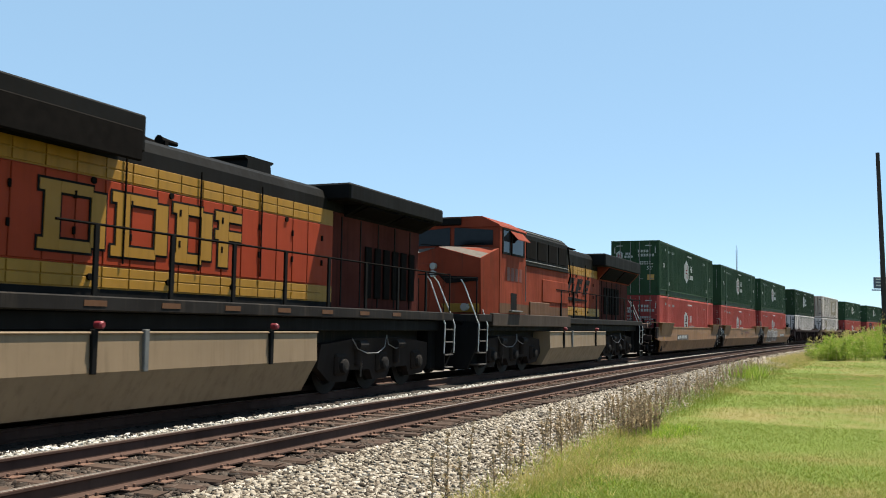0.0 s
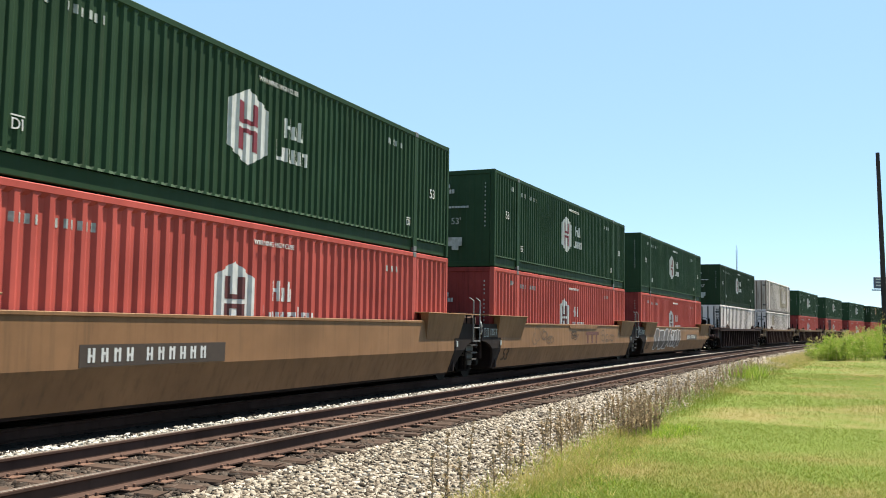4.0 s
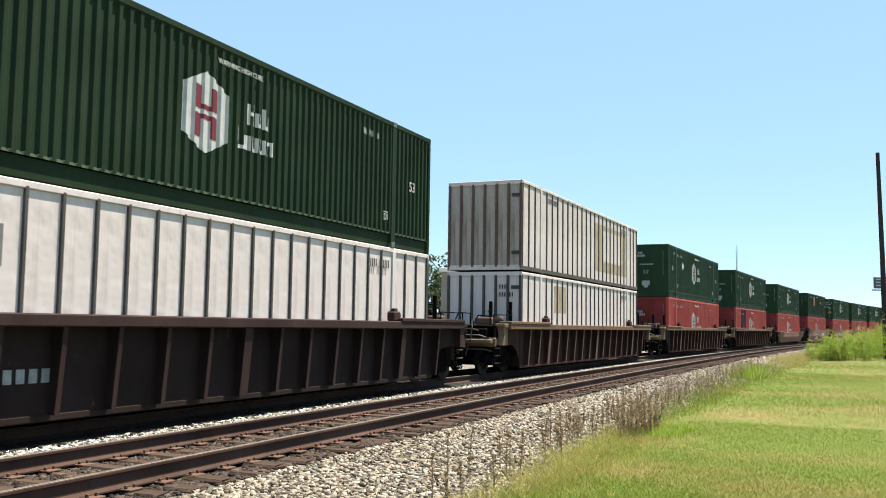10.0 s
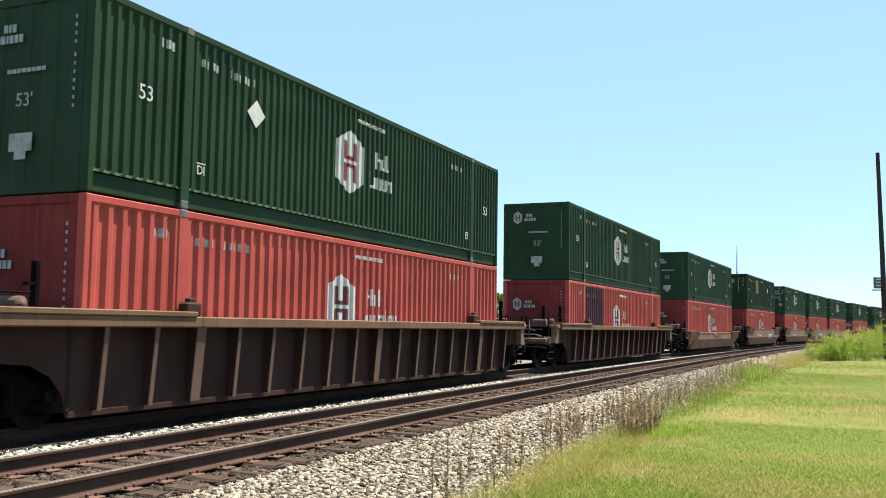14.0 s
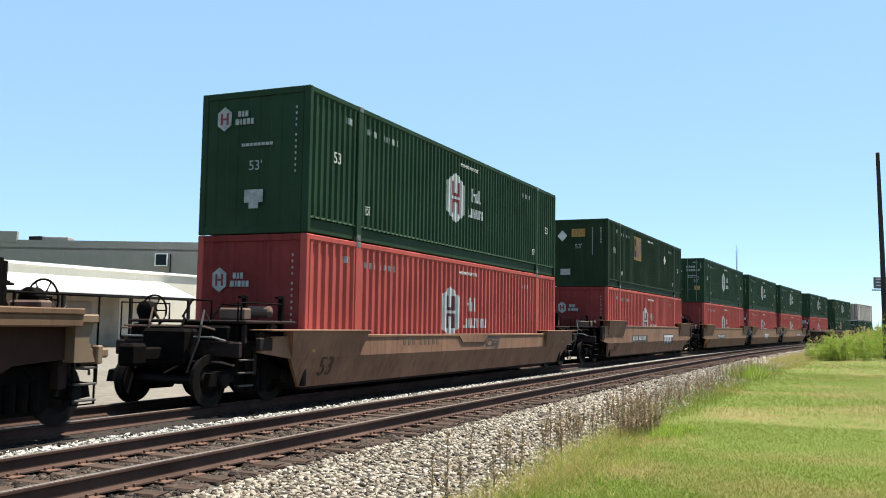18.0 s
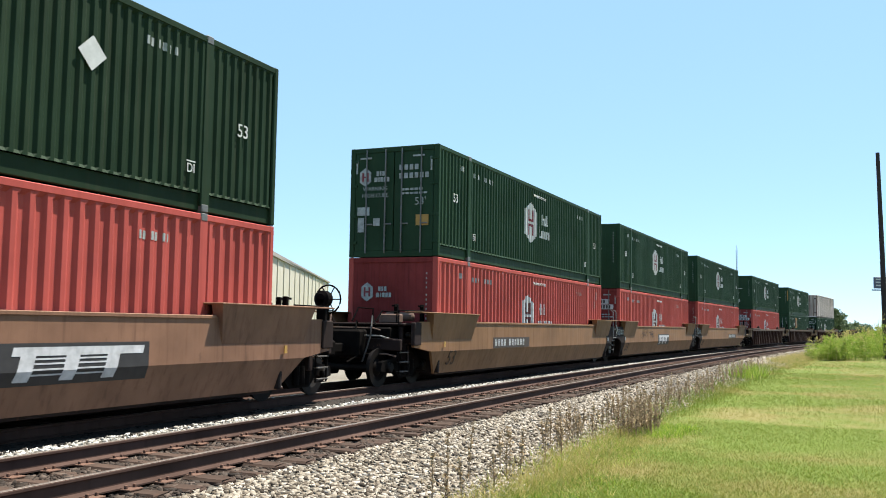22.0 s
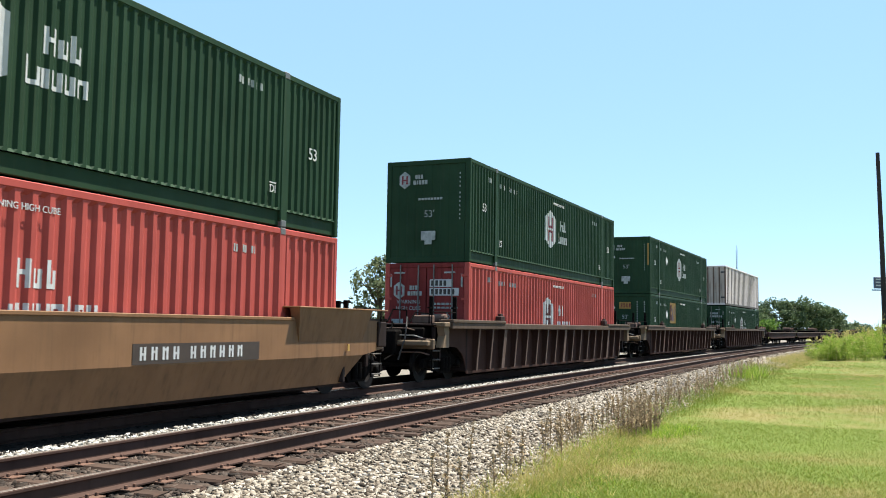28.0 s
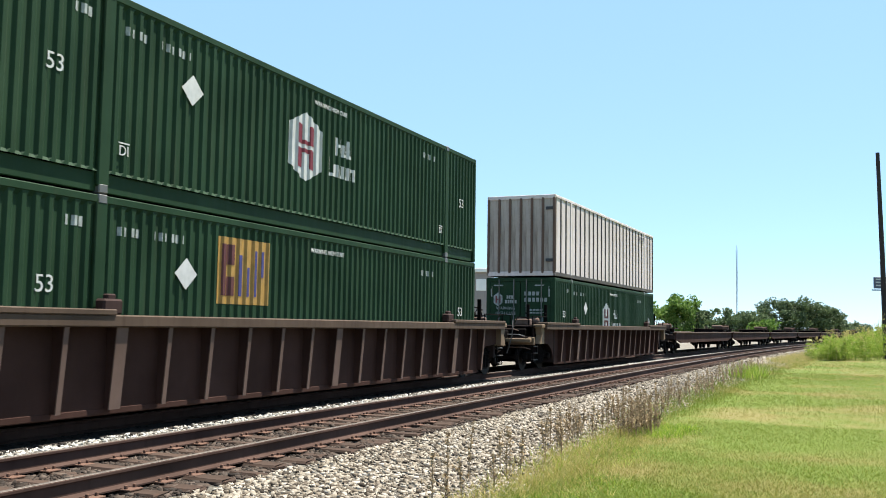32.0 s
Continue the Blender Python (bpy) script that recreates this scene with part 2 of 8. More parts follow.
ON_SIDE = Matrix(((0, 0, 1, 0), (1, 0, 0, 0), (0, 1, 0, 0), (0, 0, 0, 1)))     # reads along +y, faces +x
ON_END = Matrix(((1, 0, 0, 0), (0, 0, -1, 0), (0, 1, 0, 0), (0, 0, 0, 1)))     # reads along +x, faces -y


def lettering(body, size, mat, parent, m, name="lettering"):
    ob = new(name, text_mesh(body, size, mat))
    if name in ("warning_text", "code_mark", "length_mark", "stencil"):
        ob["kind"] = "stuff"
    ob.parent = parent
    ob.matrix_basis = m
    return ob


# ---- containers ----
# length runs slightly over 53 feet to fit the camera's view
HALF, WIDE, TALL = 8.16, 1.295, 2.90
POSTS = (-6.1, 6.1)


BROAD = False              # red boxes have broader, deeper ribs than green ones


def rib_size():
    """The ribs' spacing and depth."""
    return (0.285, 0.050) if BROAD else (0.2195, 0.038)


def rib_marks():
    return (0, 0.28, 0.52, 0.80) if BROAD else (0, 0.30, 0.50, 0.80)


def rib_depth(y):
    """How far the corrugated wall lies behind its outer plane at y."""
    pitch, deep = rib_size()
    u = (y / pitch) % 1.0
    _, a, b, c = rib_marks()
    if u < a:
        return 0.0
    if u < b:
        return deep * (u - a) / (b - a)
    if u < c:
        return deep
    return deep * (1 - u) / (1 - c)


def rib_breaks(y0, y1):
    ys = {y0, y1}
    pitch, _ = rib_size()
    k = math.floor(y0 / pitch) - 1
    while k * pitch < y1 + pitch:
        for u in rib_marks():
            y = (k + u) * pitch
            if y0 + 1e-4 < y < y1 - 1e-4:
                ys.add(y)
        k += 1
    return sorted(ys)


def corrugated(y0, y1, z0, z1, x, sign):
    """A corrugated wall between y0 and y1; its ribs die away in slopes at the foot and the head."""
    sh = Shape()
    ys = rib_breaks(y0, y1)
    rows = ((z0, lambda y: 0.0), (z0 + 0.05, rib_depth), (z1 - 0.06, rib_depth), (z1, lambda y: 0.0))
    verts = [(sign * (x - d(y)), y, z) for z, d in rows for y in ys]
    n = len(ys)
    faces = [(j * n + i, j * n + i + 1, (j + 1) * n + i + 1, (j + 1) * n + i) for j in range(3) for i in range(n - 1)]
    sh.add(verts, faces)
    return sh


def decal(y0, y1, low, high, x=WIDE - 0.012, lift=0.005, ribbed=True):
    """A painted patch that follows the ribs; low and high give its edges at each y."""
    ys = rib_breaks(y0, y1) if ribbed else [y0, y1]
    extra = [y0 + (y1 - y0) * i / 4 for i in range(5)]
    ys = sorted(set(ys) | set(extra))
    sh = Shape()
    v = []
    for y in ys:
        xx = x - (rib_depth(y) if ribbed else 0) + lift
        v += [(xx, y, low(y)), (xx, y, high(y))]
    sh.add(v, [(2 * i, 2 * i + 2, 2 * i + 3, 2 * i + 1) for i in range(len(ys) - 1)])
    return sh


def patch(y0, y1, z0, z1, **kw):
    return decal(y0, y1, lambda y: z0, lambda y: z1, **kw)


def hexagon(yc, zc, w, h, tip, **kw):
    """An upright hexagon with points above and below."""
    edge = lambda y: tip * (1 - abs(y - yc) / w)
    return decal(yc - w, yc + w, lambda y: zc - h - edge(y), lambda y: zc + h + edge(y), **kw)


def word_bars(sh_list, y0, z0, widths, height, gap=0.05, **kw):
    y = y0
    for w, k in widths:
        sh_list.append(patch(y, y + w, z0, z0 + height * k, **kw))
        y += w + gap


def stem_bars(sh_list, y0, z0, widths, height, gap, stem=0.062):
    """Blocks of two uprights with a tie at the foot (-1), the head (1) or half-way (0)."""
    y = y0
    for w, k, tie in widths:
        h = height * k
        if w < 0.08:
            sh_list.append(patch(y, y + w, z0, z0 + h))
        else:
            t = z0 + {-1: 0.0, 1: h - 0.065, 0: h * 0.45}[tie]
            sh_list += [patch(y, y + stem, z0, z0 + h), patch(y + w - stem, y + w, z0, z0 + h * (1.0 if tie >= 0 or k < 0.9 else 0.66)), patch(y + stem, y + w - stem, t, t + 0.065)]
        y += w + gap


def merged(shapes):
    out = Shape()
    for s in shapes:
        out.add(s.v, s.f)
    return out


def side_emblem(ob, upper, z_shift=0.0):
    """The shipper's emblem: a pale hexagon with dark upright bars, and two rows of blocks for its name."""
    zc = 1.63 + z_shift
    yc = -0.80 if upper else -1.05
    hexa = part("emblem", shared(("hex", upper, z_shift, BROAD), lambda: hexagon(yc, zc, 0.58, 0.40, 0.28).mesh("emblem", DECAL_WHITE)), None, ob, "pale hexagonal emblem")
    def bars():
        s = []
        for a, b in ((-0.30, -0.12), (0.12, 0.30)):
            s.append(patch(yc + a, yc + b, zc - 0.42, zc - 0.04, lift=0.009))
            s.append(patch(yc + a, yc + b, zc + 0.04, zc + 0.42, lift=0.009))
        s.append(decal(yc - 0.12, yc + 0.12, lambda y: zc - 0.12, lambda y: zc - 0.04, lift=0.009))
        s.append(decal(yc - 0.12, yc + 0.12, lambda y: zc + 0.04, lambda y: zc + 0.12, lift=0.009))
        return merged(s).mesh("emblem_bar", DECAL_RED if upper else DECAL_MAROON)
    part("emblem_bar", shared(("hexbars", upper, z_shift, BROAD), bars), None, hexa)
    def words():
        s = []
        y = yc + 0.98
        stem_bars(s, y + 0.18, zc + 0.04, [(0.20, 1.0, 0), (0.17, 0.68, -1), (0.19, 1.0, -1)], 0.37, 0.045)
        stem_bars(s, y - 0.12, zc - 0.41, [(0.24, 1.0, -1), (0.10, 0.7, 1), (0.18, 0.7, -1), (0.18, 0.7, -1), (0.19, 0.7, 1)], 0.37, 0.045)
        if not upper:
            stem_bars(s, y + 1.06, zc - 0.41, [(0.055, 1.0, 0), (0.17, 0.7, 1), (0.16, 0.7, -1)], 0.37, 0.06)
        return merged(s).mesh("name_block", DECAL_WHITE)
    part("name_block", shared(("words", upper, z_shift, BROAD), words), None, ob, "blocks of white lettering")


def small_marks(ob, diamond, at_y=-4.1):
    def make():
        s = []
        word_bars(s, -5.75, 2.36, [(0.055, 1.0)] * 4, 0.13, 0.075)
        word_bars(s, -5.0, 2.36, [(0.055, 1.0)] * 6, 0.13, 0.075)
        word_bars(s, 4.6, 2.36, [(0.055, 1.0)] * 6, 0.13, 0.075)
        word_bars(s, -6.75, 2.42, [(0.08, 1.0)] * 3, 0.14, 0.05)
        return merged(s).mesh("code_mark", DECAL_FAINT)
    part("code_mark", shared(("codes", BROAD), make), None, ob, "small white code marks")
    for y, z in () if BROAD else ((-7.05, 1.55), (7.1, 1.45)):
        lettering("53", 0.33, DECAL_WHITE, ob, Matrix.Translation((WIDE - 0.006, y, z + 0.06)) @ ON_SIDE, "length_mark")
    lettering("WARNING HIGH CUBE", 0.125, DECAL_WHITE, ob, Matrix.Translation((WIDE - 0.006, 0.1, 2.56)) @ ON_SIDE, "warning_text")
    for y in (-5.72, 5.72):
        lettering("DI", 0.21, DECAL_WHITE, ob, Matrix.Translation((WIDE - 0.006, y, 0.66)) @ ON_SIDE, "code_mark")
        part("code_mark", shared(("overline", y), lambda: Shape().box(WIDE - 0.009, WIDE - 0.003, y - 0.11, y + 0.11, 0.765, 0.785).mesh("code_mark", DECAL_WHITE)), None, ob)
    if diamond:
        part("diamond_placard", shared(("diamond", at_y), lambda: decal(at_y - 0.27, at_y + 0.27, lambda y: 1.90 - 0.25 * (1 - abs(y - at_y) / 0.27), lambda y: 1.90 + 0.25 * (1 - abs(y - at_y) / 0.27), lift=0.012, ribbed=False).mesh("diamond_placard", DECAL_WHITE)), None, ob, "white diamond placard")


def end_emblem(ob, z, right=0.0, scale=1.0):
    """On the end wall: a hexagon and two rows of small blocks."""
    def make():
        s = Shape()
        cx, w = -0.72 + right, 0.17 * scale
        yo = -HALF - 0.008
        s.add([(cx - w, yo, z - 0.13), (cx, yo, z - 0.25), (cx + w, yo, z - 0.13), (cx + w, yo, z + 0.13), (cx, yo, z + 0.25), (cx - w, yo, z + 0.13)], [(0, 1, 2, 3, 4, 5)])
        return s.mesh("end_emblem", DECAL_FAINT)
    e = part("end_emblem", shared(("endhex", z, right, scale), make), None, ob)
    def bars():
        s = Shape()
        cx = -0.72 + right
        for a in (-0.07, 0.07):
            s.box(cx + a - 0.025, cx + a + 0.025, -HALF - 0.014, -HALF - 0.008, z - 0.12, z + 0.12)
        s.box(cx - 0.07, cx + 0.07, -HALF - 0.014, -HALF - 0.008, z - 0.02, z + 0.02)
        return s.mesh("emblem_bar", DECAL_RED)
    part("emblem_bar", shared(("endbars", z, right), bars), None, e)
    def words():
        s = Shape()
        x = -0.45 + right
        for row, zz, ws in ((0, z + 0.02, (0.07, 0.05, 0.07)), (1, z - 0.14, (0.09, 0.04, 0.07, 0.07, 0.07))):
            xx = x + 0.06 * (1 - row)
            for w in ws:
                s.box(xx, xx + w, -HALF - 0.012, -HALF - 0.006, zz, zz + 0.12)
                xx += w + 0.025
        return s.mesh("name_block", DECAL_FAINT)
    part("name_block", shared(("endwords", z, right), words), None, ob)


def end_bars(ob, x0, z0, n, w, h, gap, mat=None, vertical=False, name="code_mark"):
    def make():
        s = Shape()
        for i in range(n):
            a, b = (x0, z0 - i * (h + gap)) if vertical else (x0 + i * (w + gap), z0)
            s.box(a, a + w, -HALF - 0.012, -HALF - 0.004, b, b + h)
        return s.mesh(name, mat or DECAL_FAINT)
    part(name, shared((name, x0, z0, n, w, h, gap, vertical, (mat or DECAL_FAINT).name), make), None, ob)


def container(colour, z, label, door_end=False, emblem="upper", diamond=False, square=None, yellow_edges=False):
    """A 53-foot corrugated steel box, its base at the empty's origin."""
    global BROAD
    BROAD = colour is RED
    ob = thing("shipping_container", label, "container", "containers on the train")
    tag = colour.name
    # red ends take a copy of the side paint with their shade mixed in
    face = RED_SHADED if colour is RED else colour
    band = 0.30 if colour is not RED else 0.14
    for sign in (1, -1):
        part("side_panel", shared(("side", tag, sign), lambda: merged([corrugated(a, b, band, TALL - 0.12, WIDE - 0.012, sign) for a, b in ((-HALF + 0.11, -6.2), (-6.0, 6.0), (6.2, HALF - 0.11))]).mesh("side_panel", colour)), None, ob)
        part("bottom_rail", shared(("brail", tag, sign), lambda: Shape().box(*sorted((sign * (WIDE - (0.058 if band > 0.2 else 0.0)), sign * (WIDE - 0.15))), -HALF + 0.1, HALF - 0.1, 0.02, band, 0.012).mesh("bottom_rail", colour)), None, ob)
        part("top_rail", shared(("trail", tag, sign), lambda: Shape().box(*sorted((sign * WIDE, sign * (WIDE - 0.07))), -HALF + 0.1, HALF - 0.1, TALL - 0.12, TALL - 0.01, 0.012).mesh("top_rail", colour)), None, ob)
        for y in POSTS:
            part("lift_post", shared(("lpost", tag, sign, y), lambda: Shape().box(*sorted((sign * (WIDE + 0.006), sign * (WIDE - 0.08))), y - 0.11, y + 0.11, 0.1, TALL - 0.05, 0.015).mesh("lift_post", colour)), None, ob)
            for zz in (0.0, TALL - 0.13):
                part("corner_casting", shared(("cast", sign, y, zz), lambda: Shape().box(*sorted((sign * (WIDE + 0.012), sign * (WIDE - 0.14))), y - 0.09, y + 0.09, zz, zz + 0.135, 0.015).mesh("corner_casting", STEEL)), None, ob)
        for y in (-1, 1):
            part("corner_post", shared(("cpost", tag, sign, y), lambda: Shape().box(*sorted((sign * (WIDE + 0.004), sign * (WIDE - 0.15))), *sorted((y * HALF, y * (HALF - 0.13))), 0.0, TALL, 0.02).mesh("corner_post", colour)), None, ob)
    def roof():
        s = Shape()
        s.box(-WIDE + 0.06, WIDE - 0.06, -HALF + 0.1, HALF - 0.1, TALL - 0.06, TALL - 0.02)
        return s.mesh("roof", colour)
    part("roof", shared(("roof", tag), roof), None, ob)
    part("floor_frame", shared("floor", lambda: Shape().box(-WIDE + 0.08, WIDE - 0.08, -HALF + 0.1, HALF - 0.1, 0.03, 0.15).mesh("floor_frame", DARK_STEEL)), None, ob)
    for y in (-1, 1):
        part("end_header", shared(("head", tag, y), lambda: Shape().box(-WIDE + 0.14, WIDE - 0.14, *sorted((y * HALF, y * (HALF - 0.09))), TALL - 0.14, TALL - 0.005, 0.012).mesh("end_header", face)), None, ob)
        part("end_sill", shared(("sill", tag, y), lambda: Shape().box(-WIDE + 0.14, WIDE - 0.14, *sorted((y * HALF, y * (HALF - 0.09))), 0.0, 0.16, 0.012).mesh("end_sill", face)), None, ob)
        if y < 0 and door_end:
            continue
        def wall():
            s = Shape()
            n = 9
            w = (2 * WIDE - 0.28) / n
            line = []
            for i in range(n):
                a = -WIDE + 0.14 + i * w
                d = HALF - 0.02 - 0.014 * (i % 2)
                line += [(a + 0.02, d), (a + w - 0.02, d)]
            line = [(-WIDE + 0.14, HALF - 0.08)] + line + [(WIDE - 0.14, HALF - 0.08)]
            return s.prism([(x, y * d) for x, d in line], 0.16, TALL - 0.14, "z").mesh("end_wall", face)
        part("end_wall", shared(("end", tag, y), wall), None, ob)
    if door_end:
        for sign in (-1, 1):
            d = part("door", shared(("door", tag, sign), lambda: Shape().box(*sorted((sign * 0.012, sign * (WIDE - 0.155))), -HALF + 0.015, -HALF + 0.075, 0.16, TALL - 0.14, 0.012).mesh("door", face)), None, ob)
            for x in (0.24, 0.80):
                part("lock_rod", shared(("rod", sign, x), lambda: Shape().tube([(sign * x, -HALF - 0.015, 0.1), (sign * x, -HALF - 0.015, TALL - 0.06)], 0.021).mesh("lock_rod", STEEL)), None, d)
                part("rod_handle", shared(("handle", sign, x), lambda: Shape().box(sign * x - 0.02, sign * x + 0.20, -HALF - 0.04, -HALF - 0.015, 0.84, 0.875, 0.006).mesh("rod_handle", STEEL)), None, d)
            for zz in (0.35, 1.05, 1.85, 2.5):
                part("hinge", shared(("hinge", tag, sign, zz), lambda: Shape().box(*sorted((sign * (WIDE - 0.02), sign * (WIDE - 0.22))), -HALF - 0.02, -HALF + 0.02, zz, zz + 0.07, 0.006).mesh("hinge", colour)), None, d)
        if colour is not WHITE:
            end_emblem(ob, 2.12, -0.12)
            end_bars(ob, 0.16, 2.26, 4, 0.10, 0.14, 0.05)
            end_bars(ob, 0.16, 2.04, 6, 0.10, 0.14, 0.05)
            lettering("WARNING", 0.15, DECAL_FAINT, ob, Matrix.Translation((-0.55, -HALF + 0.008, 1.80)) @ ON_END)
            lettering("HIGH CUBE", 0.15, DECAL_FAINT, ob, Matrix.Translation((-0.55, -HALF + 0.008, 1.62)) @ ON_END)
            lettering("53'", 0.28, DECAL_FAINT, ob, Matrix.Translation((0.78, -HALF - 0.006, 1.42)) @ ON_END, "length_mark")
            end_bars(ob, 0.22, 1.72, 5, 0.10, 0.06, 0.03)
            end_bars(ob, 0.22, 1.62, 6, 0.10, 0.05, 0.03)
            end_bars(ob, -1.06, 1.10, 1, 0.36, 0.22, 0.05, None, False, "notice_plate")
            end_bars(ob, -1.04, 0.66, 1, 0.18, 0.38, 0.05, None, False, "notice_plate")
            end_bars(ob, -0.58, 0.82, 1, 0.19, 0.20, 0.05, None, False, "notice_plate")
            end_bars(ob, 0.66, 0.80, 1, 0.36, 0.28, 0.05, DECAL_YELLOW, False, "yellow_plate")
            for x0 in (-1.0, 0.55):
                end_bars(ob, x0, 2.60, 1, 0.34, 0.045, 0.0, None, False, "reflector_strip")
            for x0 in (-1.12, 1.06):
                end_bars(ob, x0, 2.22, 1, 0.05, 0.36, 0.0, None, False, "reflector_strip")
    elif square is not None:
        part("placard", shared("endplac2", lambda: Shape().add([(-0.72, -HALF - 0.006, 1.95), (-0.50, -HALF - 0.006, 2.19), (-0.72, -HALF - 0.006, 2.43), (-0.94, -HALF - 0.006, 2.19)], [(0, 1, 2, 3)]).mesh("placard", DECAL_WHITE)), None, ob, "white diamond placard")
        end_bars(ob, -0.30, 2.14, 1, 0.60, 0.34, 0.0, DECAL_YELLOW, False, "yellow_plate")
        end_bars(ob, -0.22, 2.20, 4, 0.09, 0.22, 0.05, DECAL_RED)
        lettering("53'", 0.28, DECAL_FAINT, ob, Matrix.Translation((0.0, -HALF + 0.012, 1.72)) @ ON_END, "length_mark")
        end_bars(ob, -0.80, 0.50, 1, 0.44, 0.26, 0.0, None, False, "notice_plate")
        end_bars(ob, 0.60, 2.45, 10, 0.05, 0.07, 0.05, None, True)
        end_bars(ob, 0.97, 2.45, 6, 0.05, 0.07, 0.05, None, True)
    elif emblem or diamond:
        end_emblem(ob, 2.35 if emblem == "upper" else 2.0, 0.0, 1.0)
        lettering("53'", 0.28, DECAL_FAINT, ob, Matrix.Translation((0.05, -HALF + 0.012, 1.36)) @ ON_END, "length_mark")
        if emblem == "upper":
            end_bars(ob, -0.28, 1.76, 8, 0.075, 0.06, 0.02)
            end_bars(ob, -0.18, 0.62, 1, 0.44, 0.26, 0.0, None, False, "notice_plate")
            end_bars(ob, -0.07, 0.50, 1, 0.22, 0.12, 0.0, None, False, "notice_plate")
        end_bars(ob, 0.98, 2.45, 4, 0.032, 0.05, 0.07, None, True)
        end_bars(ob, 0.98, 1.90, 7, 0.032, 0.05, 0.07, None, True)
        if diamond:
            part("placard", shared("endplac", lambda: Shape().add([(-0.72, -HALF - 0.006, 1.62), (-0.50, -HALF - 0.006, 1.86), (-0.72, -HALF - 0.006, 2.10), (-0.94, -HALF - 0.006, 1.86)], [(0, 1, 2, 3)]).mesh("placard", DECAL_WHITE)), None, ob, "white diamond placard")
    if yellow_edges:
        for x0 in (-1.22, 1.15):
            end_bars(ob, x0, 1.45, 1, 0.07, 1.1, 0.0, DECAL_YELLOW, False, "yellow_strip")
    if emblem:
        side_emblem(ob, emblem == "upper", 0.0 if emblem == "upper" else -0.12)
    if colour is not WHITE:
        small_marks(ob, diamond, -4.25 if colour is not GREEN_DULL else 3.5)
    if square is not None:
        part("square_emblem", shared(("sq", square), lambda: patch(square - 0.75, square + 0.75, 1.46, 2.58).mesh("square_emblem", DECAL_YELLOW)), None, ob, "yellow square emblem")
        def inner():
            s = []
            for a, b, c, d in ((-0.16, -0.02, 1.4, 2.1), (0.08, 0.2, 1.4, 1.9), (0.3, 0.42, 1.4, 2.2), (0.5, 0.62, 1.75, 2.2)):
                s.append(patch(square + a, square + b, c + 0.2, d + 0.2, lift=0.010))
            return merged(s).mesh("emblem_bar", DECAL_BLUE)
        part("emblem_bar", shared(("sqi", square), inner), None, ob)
        part("emblem_bar", shared(("sqj", square), lambda: merged([patch(square + a, square + b, c + 0.2, d + 0.2, lift=0.010) for a, b, c, d in ((-0.62, -0.48, 1.4, 2.26), (-0.46, -0.24, 1.4, 1.72), (-0.46, -0.24, 1.92, 2.26))]).mesh("emblem_bar", DECAL_MAROON)), None, ob)
    return ob


SILL_DARK = plain("dark_hinge_paint", (0.038, 0.038, 0.0418), 0.6)


